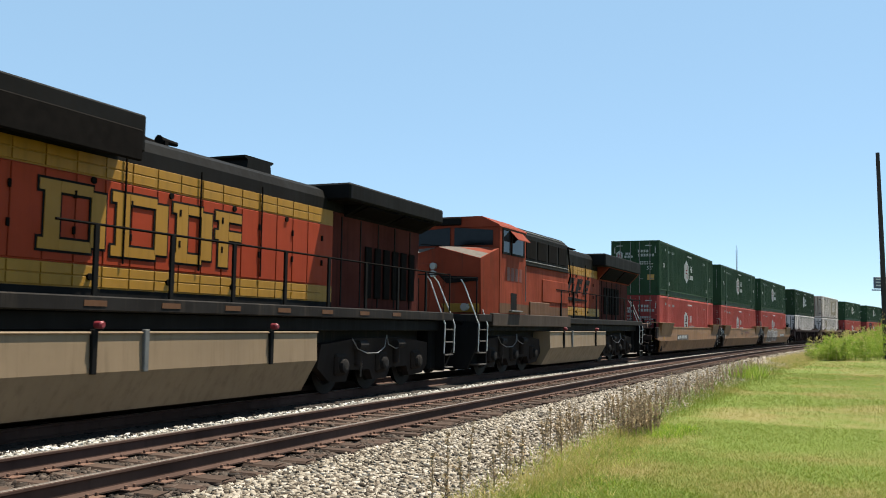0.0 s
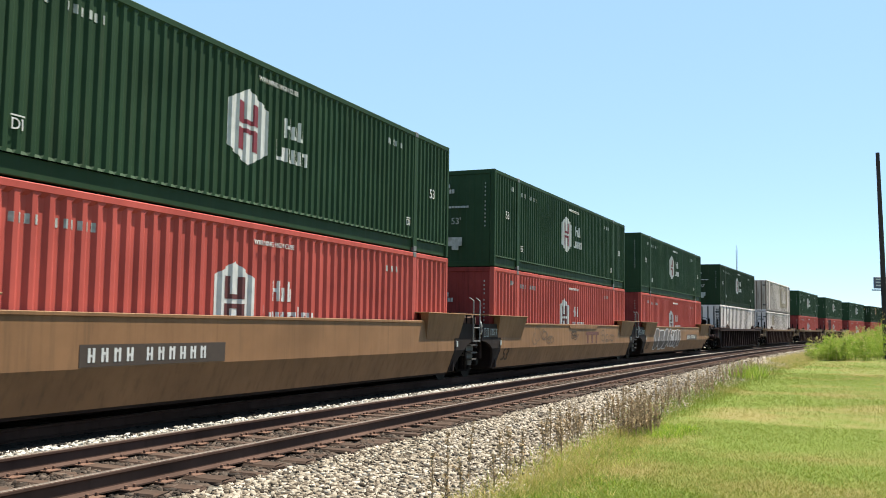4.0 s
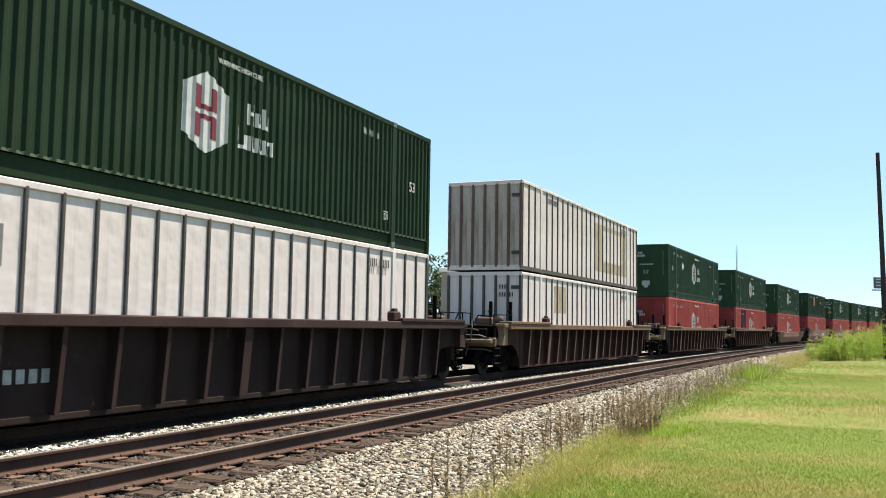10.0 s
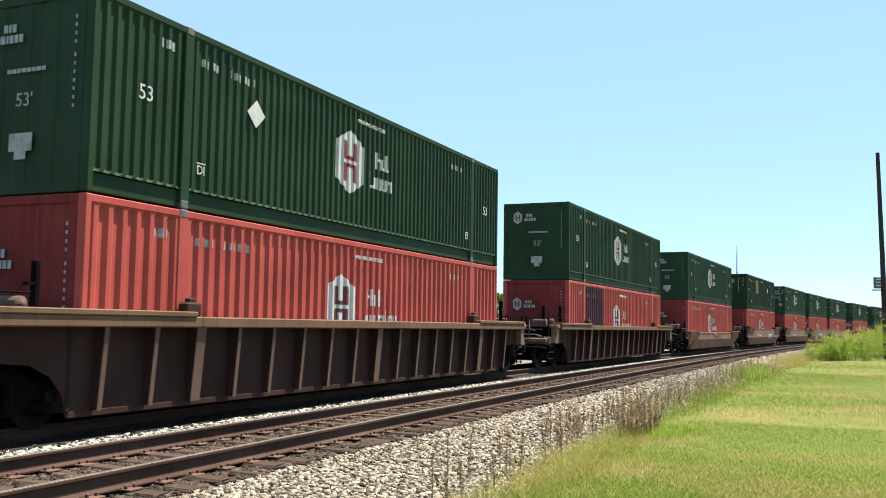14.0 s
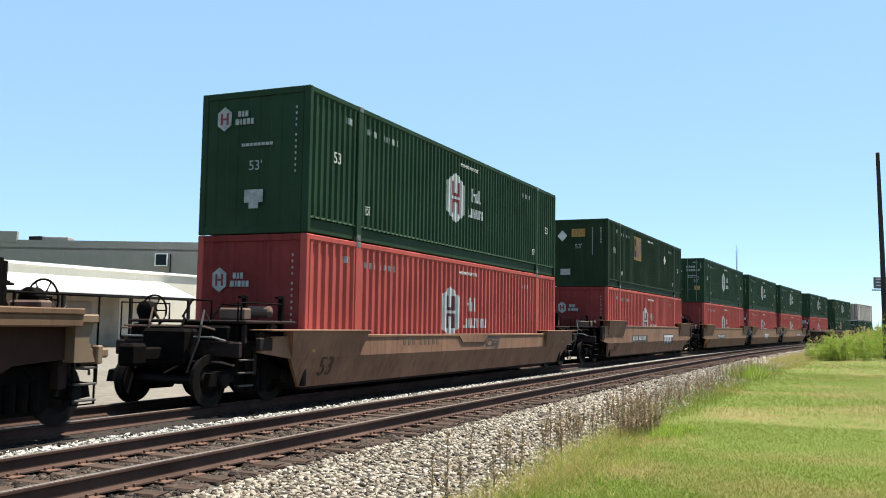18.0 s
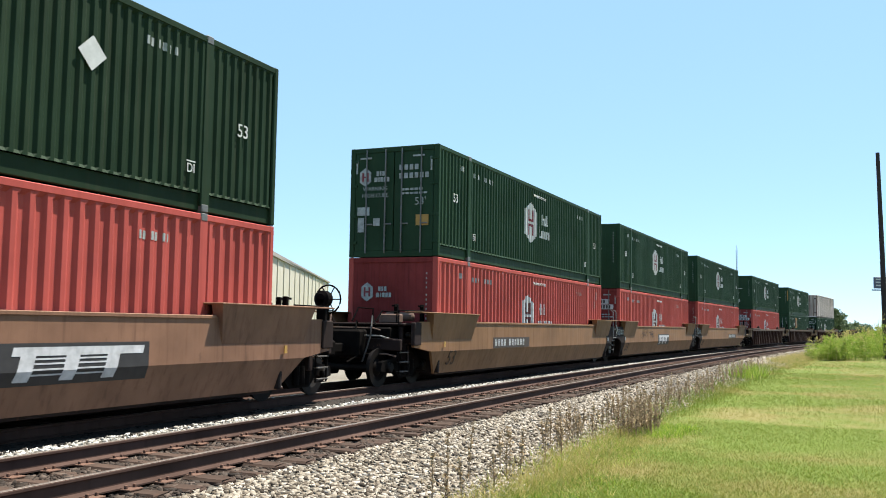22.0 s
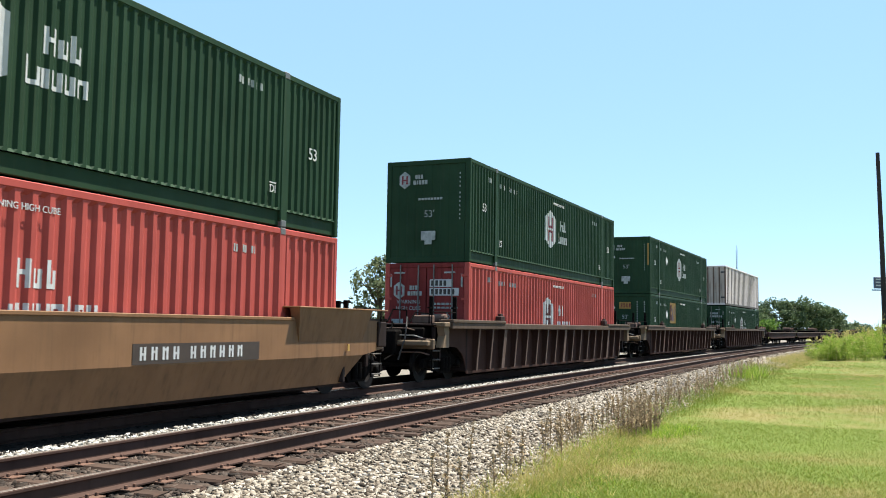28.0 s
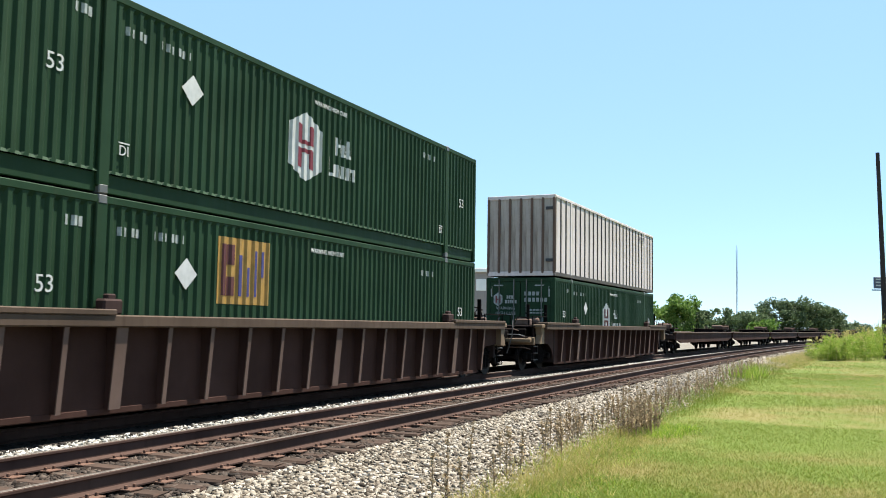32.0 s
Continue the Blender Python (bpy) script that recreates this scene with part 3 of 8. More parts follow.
def white_container(z, label, mat, upright_codes=False, stains=(), early_codes=False):
    """A smooth-sided 53-foot box with upright outside posts."""
    ob = thing("shipping_container", label, "container", "containers on the train")
    tag = mat.name
    ys = [-HALF + 0.10 + i * (2 * HALF - 0.2) / 26 for i in range(27)]
    for sign in (1, -1):
        part("top_rail", shared(("wtrail", tag, sign), lambda: Shape().box(*sorted((sign * WIDE, sign * (WIDE - 0.08))), -HALF, HALF, TALL - 0.10, TALL, 0.012).mesh("top_rail", mat)), None, ob)
        part("bottom_rail", shared(("wbrail", tag, sign), lambda: Shape().box(*sorted((sign * WIDE, sign * (WIDE - 0.08))), -HALF, HALF, 0.0, 0.14, 0.012).mesh("bottom_rail", GREY_POST)), None, ob)
        for i, (a, b) in enumerate(zip(ys, ys[1:])):
            part("panel", shared(("wpanel", tag, sign), lambda: Shape().box(*sorted((0, sign * -0.04)), 0.0, ys[1] - ys[0] - 0.01, 0.14, TALL - 0.10, 0.004).mesh("panel", mat)), None, ob).matrix_basis = Matrix.Translation((sign * (WIDE - 0.03), a, 0))
        for i, y in enumerate(ys):
            big = abs(y - ys[3]) < 0.01 or abs(y - ys[23]) < 0.01
            w = 0.08 if big else 0.036
            part("side_post", shared(("wpost", tag, sign, big), lambda: Shape().box(*sorted((0, sign * -0.05)), -w, w, 0.1, TALL - 0.06, 0.012).mesh("side_post", mat if big else GREY_POST)), None, ob).matrix_basis = Matrix.Translation((sign * (WIDE + 0.003), y, 0))
    part("roof", shared(("wroof", tag), lambda: Shape().box(-WIDE + 0.05, WIDE - 0.05, -HALF + 0.02, HALF - 0.02, TALL - 0.05, TALL - 0.012).mesh("roof", mat)), None, ob)
    part("floor_frame", shared("floor", None), None, ob)
    xs = [-WIDE + 0.05 + i * (2 * WIDE - 0.1) / 6 for i in range(7)]
    for y in (-1, 1):
        for za, zb, nm in ((TALL - 0.14, TALL, "end_header"), (0, 0.16, "end_sill")):
            part(nm, shared((nm, tag, y), lambda: Shape().box(-WIDE, WIDE, *sorted((y * HALF, y * (HALF - 0.06))), za, zb, 0.012).mesh(nm, mat)), None, ob)
        for a, b in zip(xs, xs[1:]):
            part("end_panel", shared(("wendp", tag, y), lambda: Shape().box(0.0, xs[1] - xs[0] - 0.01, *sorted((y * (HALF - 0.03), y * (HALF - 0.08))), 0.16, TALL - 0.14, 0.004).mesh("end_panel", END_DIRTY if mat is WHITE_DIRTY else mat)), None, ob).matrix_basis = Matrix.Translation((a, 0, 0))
        for x in xs:
            part("end_post", shared(("wendpost", tag, y), lambda: Shape().box(-0.045, 0.045, *sorted((y * (HALF + 0.01), y * (HALF - 0.05))), 0.1, TALL - 0.1, 0.012).mesh("end_post", RIB_PAINT if mat is WHITE_DIRTY else GREY_POST)), None, ob).matrix_basis = Matrix.Translation((x, 0, 0))
    for y0, y1, z0, z1, m in stains:
        for a, b in zip(ys, ys[1:]):
            if b - 0.05 > y0 and a + 0.05 < y1:
                part("faded_patch", patch(max(a + 0.03, y0), min(b - 0.03, y1), z0, z1, x=WIDE - 0.03, lift=0.003, ribbed=False), m, ob, "tan patch where an emblem was removed")
    part("code_mark", shared("wcodes", lambda: merged([patch(5.0 + 0.085 * i + (0.1 if i > 3 else 0), 5.05 + 0.085 * i + (0.1 if i > 3 else 0), 2.42, 2.60, x=WIDE + 0.004, lift=0.004, ribbed=False) for i in range(10)]).mesh("code_mark", DECAL_DARK)), None, ob)
    if early_codes:
        part("code_mark", merged([patch(y, y + 0.055, 2.45, 2.64, x=WIDE - 0.03, lift=0.004, ribbed=False) for y in [-5.40 + 0.10 * i for i in range(4)] + [-4.81 + 0.085 * i for i in range(6)]]), DECAL_DARK, ob)
    def plate():
        s = Shape()
        for row, n in ((2.35, 4), (2.10, 6)) if not upright_codes else ():
            for i in range(n):
                s.box(0.55 + 0.085 * i, 0.59 + 0.085 * i, -HALF - 0.016, -HALF - 0.011, row, row + 0.14)
        for x, top, n in ((1.0, 2.5, 4), (1.1, 2.5, 7)) if upright_codes else ():
            for i in range(n):
                s.box(x, x + 0.06, -HALF - 0.016, -HALF - 0.011, top - i * 0.19, top + 0.12 - i * 0.19)
        return s.mesh("code_mark", DECAL_DARK)
    if mat is WHITE:
        part("code_mark", shared(("wendcodes", upright_codes), plate), None, ob, "dark code marks on the end wall")
    # feet fill the gap under boxes raised to fit the camera's view
    if mat is WHITE_DIRTY:
        for sign in (1, -1):
            for y in (-6.1, 6.1):
                part("lock_foot", shared(("wlock", sign, y), lambda: Shape().box(*sorted((sign * 1.28, sign * 1.14)), y - 0.09, y + 0.09, -0.058, 0.004, 0.012).mesh("lock_foot", SILL_DARK)), None, ob)
    for z in (0.5, 2.35):
        part("end_hinge", shared(("whinge", z), lambda: Shape().box(0.95, 1.22, -HALF - 0.03, -HALF - 0.01, z, z + 0.11, 0.01).mesh("end_hinge", SILL_DARK)), None, ob)
    return ob


# ---- well cars ----
SILL_GREY = plain("grey_pipe_paint", (0.0532, 0.04408, 0.03952), 0.6, 0.1)


STENCIL_PATCH = plain("touched_up_brown_paint", (0.042, 0.028, 0.021), 0.6, vary=0.15)
STENCIL = plain("faded_brown_stencil", (0.05, 0.026, 0.015), 0.7)
SILL_PALE = plain("bare_grey_ladder", (0.152, 0.1444, 0.1406), 0.5)
WHEELS = []


def wheelset(parent, y, r=0.42):
    w = part("wheelset", shared(("wheelset", r), lambda: merged([
        Shape().lathe([(-0.07, 0.12), (-0.07, r * 0.86), (-0.045, r * 0.88), (-0.045, r * 0.97), (0.03, r), (0.045, r + 0.03), (0.07, r + 0.03), (0.07, r * 0.7), (0.02, r * 0.5), (0.07, 0.12)], (0.78 * sg, 0, 0), "x", 28) if sg > 0 else
        Shape().lathe([(0.07, 0.12), (0.07, r * 0.86), (0.045, r * 0.88), (0.045, r * 0.97), (-0.03, r), (-0.045, r + 0.03), (-0.07, r + 0.03), (-0.07, r * 0.7), (-0.02, r * 0.5), (-0.07, 0.12)], (0.78 * sg, 0, 0), "x", 28) for sg in (1, -1)]
        + [Shape().lathe([(-1.0, 0.08), (1.0, 0.08)], (0, 0, 0), "x", 12)]).mesh("wheelset", WHEEL_STEEL)), None, parent)
    w.matrix_parent_inverse = Matrix.Translation((0, y, 0))
    w.location = (0, 0, r)
    WHEELS.append((w, r))
    return w


def bogie(parent, y, spread=0.89, name="bogie"):
    """A two-axle freight bogie: cast side frames with springs, bolster and wheelsets."""
    b = part(name, shared("bogie_bolster", lambda: Shape().box(-1.1, 1.1, -0.22, 0.22, 0.38, 0.66, 0.04).lathe([(0.62, 0.3), (0.78, 0.3)], (0, 0, 0), "z", 16).mesh("bogie", DARK_STEEL)), None, parent)
    b.matrix_basis = Matrix.Translation((0, y, 0))
    for sg in (1, -1):
        def frame_shape():
            s = Shape()
            out = [(-1.25, 0.36), (-1.20, 0.56), (-0.62, 0.64), (-0.34, 0.80), (0.34, 0.80), (0.62, 0.64), (1.20, 0.56), (1.25, 0.36), (1.02, 0.34), (0.62, 0.40), (0.36, 0.18), (-0.36, 0.18), (-0.62, 0.40), (-1.02, 0.34)]
            s.prism(out, sg * 0.98, sg * 1.10)
            for yy in (-0.2, 0, 0.2):
                s.lathe([(0.24, 0.08), (0.60, 0.08)], (sg * 1.13, yy, 0), "z", 10)
            return s.mesh("side_frame", DARK_STEEL)
        f = part("side_frame", shared(("sideframe", sg), frame_shape), None, b)
        for yy in (-spread, spread):
            part("bearing_cap", shared(("bearing", sg, yy), lambda: Shape().lathe([(0.98 * sg, 0.12), (1.17 * sg, 0.12), (1.20 * sg, 0.09)], (0, yy, 0.43), "x", 14).mesh("bearing_cap", WHEEL_STEEL)), None, f)
    for yy in (-spread, spread):
        wheelset(b, yy)
    return b


def coupler(parent, y, sign):
    part("coupler", shared(("coupler", sign), lambda: Shape().box(-0.09, 0.09, *sorted((0, sign * 1.2)), 0.76, 0.98, 0.03).box(-0.16, 0.16, *sorted((sign * 0.95, sign * 1.35)), 0.68, 1.05, 0.05).mesh("coupler", DARK_STEEL)), None, parent).matrix_basis = Matrix.Translation((0, y, 0))


def end_gear(car, sign, y0, y1, mat, brake=None, ladder=True, sill=None):
    """The platform over a bogie: deck, cross beams, grab rails, hoses and a hand brake."""
    a, b = sorted((sign * y0, sign * y1))
    part("end_platform", shared(("plat", mat.name, sign, y0, y1), lambda: Shape().box(-1.15, 1.15, a, b, 0.98, 1.10, 0.015).box(-0.28, 0.28, a, b, 0.62, 0.99, 0.02).mesh("end_platform", mat)), None, car)
    part("end_beam", shared(("beam", (sill or mat).name, sign, y1), lambda: Shape().box(-1.35, 1.35, *sorted((sign * (y1 - 0.12), sign * y1)), 0.82, 1.08, 0.02).mesh("end_beam", sill or mat)), None, car)
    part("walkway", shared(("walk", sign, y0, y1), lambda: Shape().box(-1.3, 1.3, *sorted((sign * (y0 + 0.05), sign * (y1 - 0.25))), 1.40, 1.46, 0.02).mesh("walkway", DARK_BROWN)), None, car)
    for x in (-1.2, 1.2):
        part("walkway_leg", shared(("wleg", sign, y1, x), lambda: Shape().box(x - 0.04, x + 0.04, *sorted((sign * (y1 - 0.4), sign * (y1 - 0.32))), 1.05, 1.38, 0.01).mesh("walkway_leg", mat)), None, car)
    for x in (-1.28, 1.28):
        part("grab_rail", shared(("grab", sign, y1, x), lambda: Shape().tube([(x, sign * (y1 - 0.05), 0.55), (x, sign * (y1 - 0.05), 1.76), (x, sign * (y0 + 0.55), 1.76), (x, sign * (y0 + 0.55), 1.45)], 0.018, 6).mesh("grab_rail", DARK_STEEL)), None, car)
        if ladder:
            st = part("step_frame", shared(("stepp", sign, y1, x), lambda: Shape().tube([(x, sign * (y1 - 0.08), 0.95), (x, sign * (y1 - 0.08), 0.28), (x, sign * (y1 - 0.50), 0.28), (x, sign * (y1 - 0.50), 0.95)], 0.02, 6).mesh("step_frame", DARK_STEEL)), None, car)
            for z in (0.32, 0.54, 0.76):
                part("step", shared(("rung", sign, y1, x, z), lambda: Shape().box(x - 0.05, x + 0.05, *sorted((sign * (y1 - 0.08), sign * (y1 - 0.50))), z, z + 0.03, 0.008).mesh("step", SILL_GREY)), None, st)
    part("air_reservoir", shared(("tank", sign, y0), lambda: Shape().lathe([(-0.55, 0.02), (-0.5, 0.15), (0.5, 0.15), (0.55, 0.02)], (0.2, sign * (y0 + 0.45), 1.27), "x", 16).mesh("air_reservoir", mat)), None, car)
    part("air_pipe", shared(("pipe", sign, y0, y1), lambda: Shape().tube([(-0.5, sign * y0, 1.16), (-0.5, sign * (y1 - 0.3), 1.16), (0.35, sign * (y1 - 0.1), 1.05), (0.42, sign * (y1 + 0.25), 0.72), (0.3, sign * (y1 + 0.62), 0.55)], 0.022, 6).mesh("air_pipe", DARK_STEEL)), None, car)
    part("brake_valve", shared(("valve", sign, y0), lambda: Shape().box(-0.95, -0.55, *sorted((sign * (y0 + 0.3), sign * (y0 + 0.62))), 1.1, 1.45, 0.03).lathe([(0, 0.14), (0.22, 0.14)], (-0.75, sign * (y0 + 0.8), 1.1), "z", 12).mesh("brake_valve", DARK_STEEL)), None, car)
    for k, (xa, xb, dy, z, r) in enumerate(((-1.1, 1.2, 0.25, 1.38, 0.03), (-0.9, 1.25, 0.55, 1.2, 0.025), (0.3, 1.3, 0.8, 0.92, 0.03), (-1.2, 0.9, 0.95, 1.3, 0.02))):
        part("brake_pipe", shared(("bpipe", sign, y0, k), lambda: Shape().tube([(xa, sign * (y0 + dy), z), (xb - 0.2, sign * (y0 + dy), z), (xb, sign * (y0 + dy + 0.1), z - 0.25)], r, 6).mesh("brake_pipe", DARK_STEEL if k != 1 else SILL_GREY)), None, car)
    for k, x in enumerate((1.18, 0.72)) if ladder else ():
        part("stake_post", shared(("stake", sign, y0, y1, k), lambda: Shape().box(x - 0.05, x + 0.05, *sorted((sign * (y0 + 0.35 + 0.5 * k), sign * (y0 + 0.43 + 0.5 * k))), 1.08, 1.92 + (0.26 if y1 > 10.4 else 0.0), 0.01).box(x - 0.04, x + 0.04, *sorted((sign * (y0 + 0.43 + 0.5 * k), sign * (y0 + 0.55 + 0.5 * k))), 1.86, 1.90).mesh("stake_post", DARK_STEEL)), None, car)
    part("drain_cylinder", shared(("cyl", sign, y0), lambda: Shape().lathe([(-0.4, 0.02), (-0.36, 0.11), (0.36, 0.11), (0.4, 0.02)], (0.55, sign * (y0 + 0.35), 1.62), "x", 14).mesh("drain_cylinder", RIB_PAINT)), None, car)
    for sx in (1, -1):
        part("hanger", shared(("hanger", sign, y1, sx, mat.name), lambda: Shape().box(*sorted((sx * 0.9, sx * 1.25)), *sorted((sign * (y1 - 0.7), sign * (y1 - 0.55))), 0.5, 0.98, 0.02).mesh("hanger", mat)), None, car)
    for k, z in enumerate((0.74, 1.16, 1.34)):
        part("end_pipe", shared(("epipe", sign, y1, k), lambda: Shape().tube([(-1.1, sign * (y1 + 0.06), z), (1.05 - 0.2 * k, sign * (y1 + 0.06), z), (1.2 - 0.2 * k, sign * (y1 - 0.1), z - 0.06)], 0.02, 6).mesh("end_pipe", SILL_PALE if k == 1 else RIB_PAINT)), None, car)
    for k, (x, z0, z1) in enumerate(((0.62, 0.55, 1.62), (0.2, 0.62, 1.5), (-0.5, 0.6, 1.66))):
        part("brake_hose", shared(("bhose", sign, y1, k), lambda: Shape().tube([(x, sign * (y1 - 0.15), z1 - 0.2), (x, sign * (y1 + 0.02), z1), (x + 0.06, sign * (y1 + 0.16), z1 - 0.25), (x + 0.04, sign * (y1 + 0.2), (z0 + z1) / 2), (x - 0.08, sign * (y1 + 0.32), z0)], 0.019, 6).mesh("brake_hose", (SILL_GREY, DARK_STEEL, RIB_PAINT)[k])), None, car)
    for k, x in enumerate((0.95, 0.3)):
        part("control_rod", shared(("crod", sign, y1, k), lambda: Shape().tube([(x, sign * (y1 - 0.6), 1.46), (x, sign * (y1 - 0.6), 1.72 + 0.08 * k), (x - 0.35, sign * (y1 - 0.5), 1.74 + 0.08 * k), (x - 0.4, sign * (y1 - 0.3), 1.5)], 0.022, 6).mesh("control_rod", DARK_STEEL)), None, car)
    part("valve_box", shared(("vbox", sign, y1), lambda: Shape().box(0.45, 1.0, *sorted((sign * (y1 - 0.85), sign * (y1 - 0.6))), 1.46, 1.68, 0.03).mesh("valve_box", RIB_PAINT)), None, car)
    # plain dark boxes added to close the see-through space below the deck
    part("gear_filler", shared(("rigging", sign, y0, y1), lambda: Shape().box(-0.55, 0.55, a + 0.05, b - 0.05, 0.46, 0.95, 0.04).box(-1.1, 1.02, a + 0.08, b - 0.16, 0.92, 1.36, 0.04).mesh("gear_filler", DARK_STEEL)), None, car)
    for k, (ya, yb, z) in enumerate(((0.3, 0.9, 1.18), (0.7, 1.1, 0.98), (0.15, 0.55, 1.34))):
        part("brake_lever", shared(("lever", sign, y0, k), lambda: Shape().box(1.03, 1.10, *sorted((sign * (y0 + ya), sign * (y0 + yb))), z - 0.035, z + 0.035, 0.01).lathe([(1.02, 0.075), (1.13, 0.075)], (0, sign * (y0 + yb), z), "x", 10).mesh("brake_lever", (SILL_GREY, RIB_PAINT, SILL_GREY)[k])), None, car)
    part("draft_gear", shared(("dgear", sign, y1), lambda: Shape().box(-0.45, 0.45, *sorted((sign * (y1 - 0.1), sign * (y1 + 0.35))), 0.66, 1.30, 0.05).mesh("draft_gear", DARK_STEEL)), None, car)
    if brake:
        def post():
            bx, by, bz = brake
            s = Shape().box(bx - 0.1, bx + 0.1, by - 0.12, by + 0.06, 0.95, bz + 0.02, 0.03)
            s.lathe([(-0.12, 0.10), (-0.08, 0.17), (0.10, 0.17), (0.13, 0.09)], (bx, by, bz), "y", 18)
            return s.mesh("brake_stand", DARK_STEEL)
        st = part("brake_stand", shared(("bstand", brake), post), None, car)
        def wheel():
            c = Vector((brake[0], brake[1] + 0.2, brake[2]))
            n = 22
            s = Shape().tube([c + Vector((0.29 * math.cos(q), 0, 0.29 * math.sin(q))) for q in (2 * math.pi * i / n for i in range(n + 1))], 0.018, 6)
            for i in range(6):
                q = math.pi / 3 * i
                s.tube([c, c + Vector((0.28 * math.cos(q), 0, 0.28 * math.sin(q)))], 0.013, 5)
            return s.mesh("brake_wheel", DARK_STEEL)
        part("brake_wheel", shared(("bwheel", brake), wheel), None, st)


def joint_ladder(car, e):
    """The steel ladder, steps and bent hose where two units share a bogie."""
    x, y = 1.57, e * 10.12
    lad = part("ladder", shared(("jlad", e), lambda: Shape().tube([(x, y - 0.23, 0.98), (x, y - 0.23, 2.10), (x - 0.12, y - 0.23, 2.18)], 0.019, 6).tube([(x, y + 0.23, 0.98), (x, y + 0.23, 2.10), (x - 0.12, y + 0.23, 2.18)], 0.019, 6).mesh("ladder", SILL_PALE)), None, car)
    for z in (1.01, 1.37, 1.72):
        part("rung", shared(("jrung", e, z), lambda: Shape().tube([(x, y - 0.23, z), (x, y + 0.23, z)], 0.016, 6).mesh("rung", SILL_PALE)), None, lad)
    for k, (z, w) in enumerate(((0.90, 0.24), (0.70, 0.20), (0.52, 0.14))):
        part("step", shared(("jstep", e, k), lambda: Shape().box(x - 0.24, x - 0.06, y - w, y + w, z - 0.025, z + 0.015, 0.008).box(x - 0.24, x - 0.20, y - w, y + w, z - 0.16, z - 0.02, 0.008).mesh("step", SILL_GREY)), None, lad)
    hose = [(x - 0.04, y + 0.34, 1.55), (x + 0.02, y + 0.27, 1.50), (x + 0.04, y + 0.27, 1.40), (x + 0.02, y + 0.34, 1.30), (x - 0.05, y + 0.46, 1.20)]
    part("air_hose", shared(("jhose", e), lambda: Shape().tube(hose, 0.02, 6).mesh("air_hose", DECAL_WHITE)), None, car, "pale bent hose")


def joint_panel(car, sg, e, top):
    """The near-black end of the side at a shared bogie, cut away round the wheels."""
    arch = [(e * 8.14, 0.79), (e * 8.14, top - 0.02), (e * 9.58, top - 0.02), (e * 9.62, 1.02), (e * 9.30, 0.98), (e * 9.02, 0.90), (e * 8.82, 0.79)]
    part("end_panel", shared(("jpanel", sg, e, top), lambda: Shape().prism(arch, sg * 1.45, sg * 1.528).mesh("end_panel", BLACK_BROWN)), None, car)
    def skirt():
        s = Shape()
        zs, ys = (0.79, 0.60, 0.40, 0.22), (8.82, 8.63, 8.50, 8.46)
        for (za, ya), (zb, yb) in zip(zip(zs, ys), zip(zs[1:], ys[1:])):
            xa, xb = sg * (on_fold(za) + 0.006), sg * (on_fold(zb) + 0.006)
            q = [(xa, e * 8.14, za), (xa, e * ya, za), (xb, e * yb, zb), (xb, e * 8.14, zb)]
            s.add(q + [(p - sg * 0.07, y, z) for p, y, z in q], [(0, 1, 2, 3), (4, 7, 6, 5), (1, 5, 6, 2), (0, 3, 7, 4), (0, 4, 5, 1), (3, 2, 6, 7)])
        return s.mesh("end_skirt", BLACK_BROWN)
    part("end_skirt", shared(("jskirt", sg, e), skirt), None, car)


def end_plate(car):
    """Stencilled plates on the near-black panel at the unit's leading corner."""
    for k, (a, b) in enumerate(((-9.08, -8.42), (-9.50, -9.33), (-9.28, -9.14))):
        p = part("number_plate", shared(("nplate", k), lambda: Shape().box(1.528, 1.536, a, b, 1.12, 1.36, 0.003).mesh("number_plate", STENCIL_PATCH)), None, car)
        if k == 0:
            lettering("125 T", 0.24, DECAL_FAINT, p, Matrix.Translation((1.539, (a + b) / 2, 1.24)) @ ON_SIDE, "stencil")
        else:
            part("plate_rim", shared(("nrim", k), lambda: rim_of(a, b, 1.12, 1.36, 0.018)), None, p)


def rim_of(a, b, z0, z1, w, x=1.536):
    """A thin pale painted outline round a plate."""
    s = Shape().box(x, x + 0.003, a, b, z0, z0 + w).box(x, x + 0.003, a, b, z1 - w, z1)
    s.box(x, x + 0.003, a, a + w, z0 + w, z1 - w).box(x, x + 0.003, b - w, b, z0 + w, z1 - w)
    return s.mesh("plate_rim", DECAL_FAINT)


def on_fold(z):
    """How far out the smooth side lies at height z."""
    return 1.521 if z >= 0.78 else 1.521 - 0.20 * (0.78 - z) / 0.56


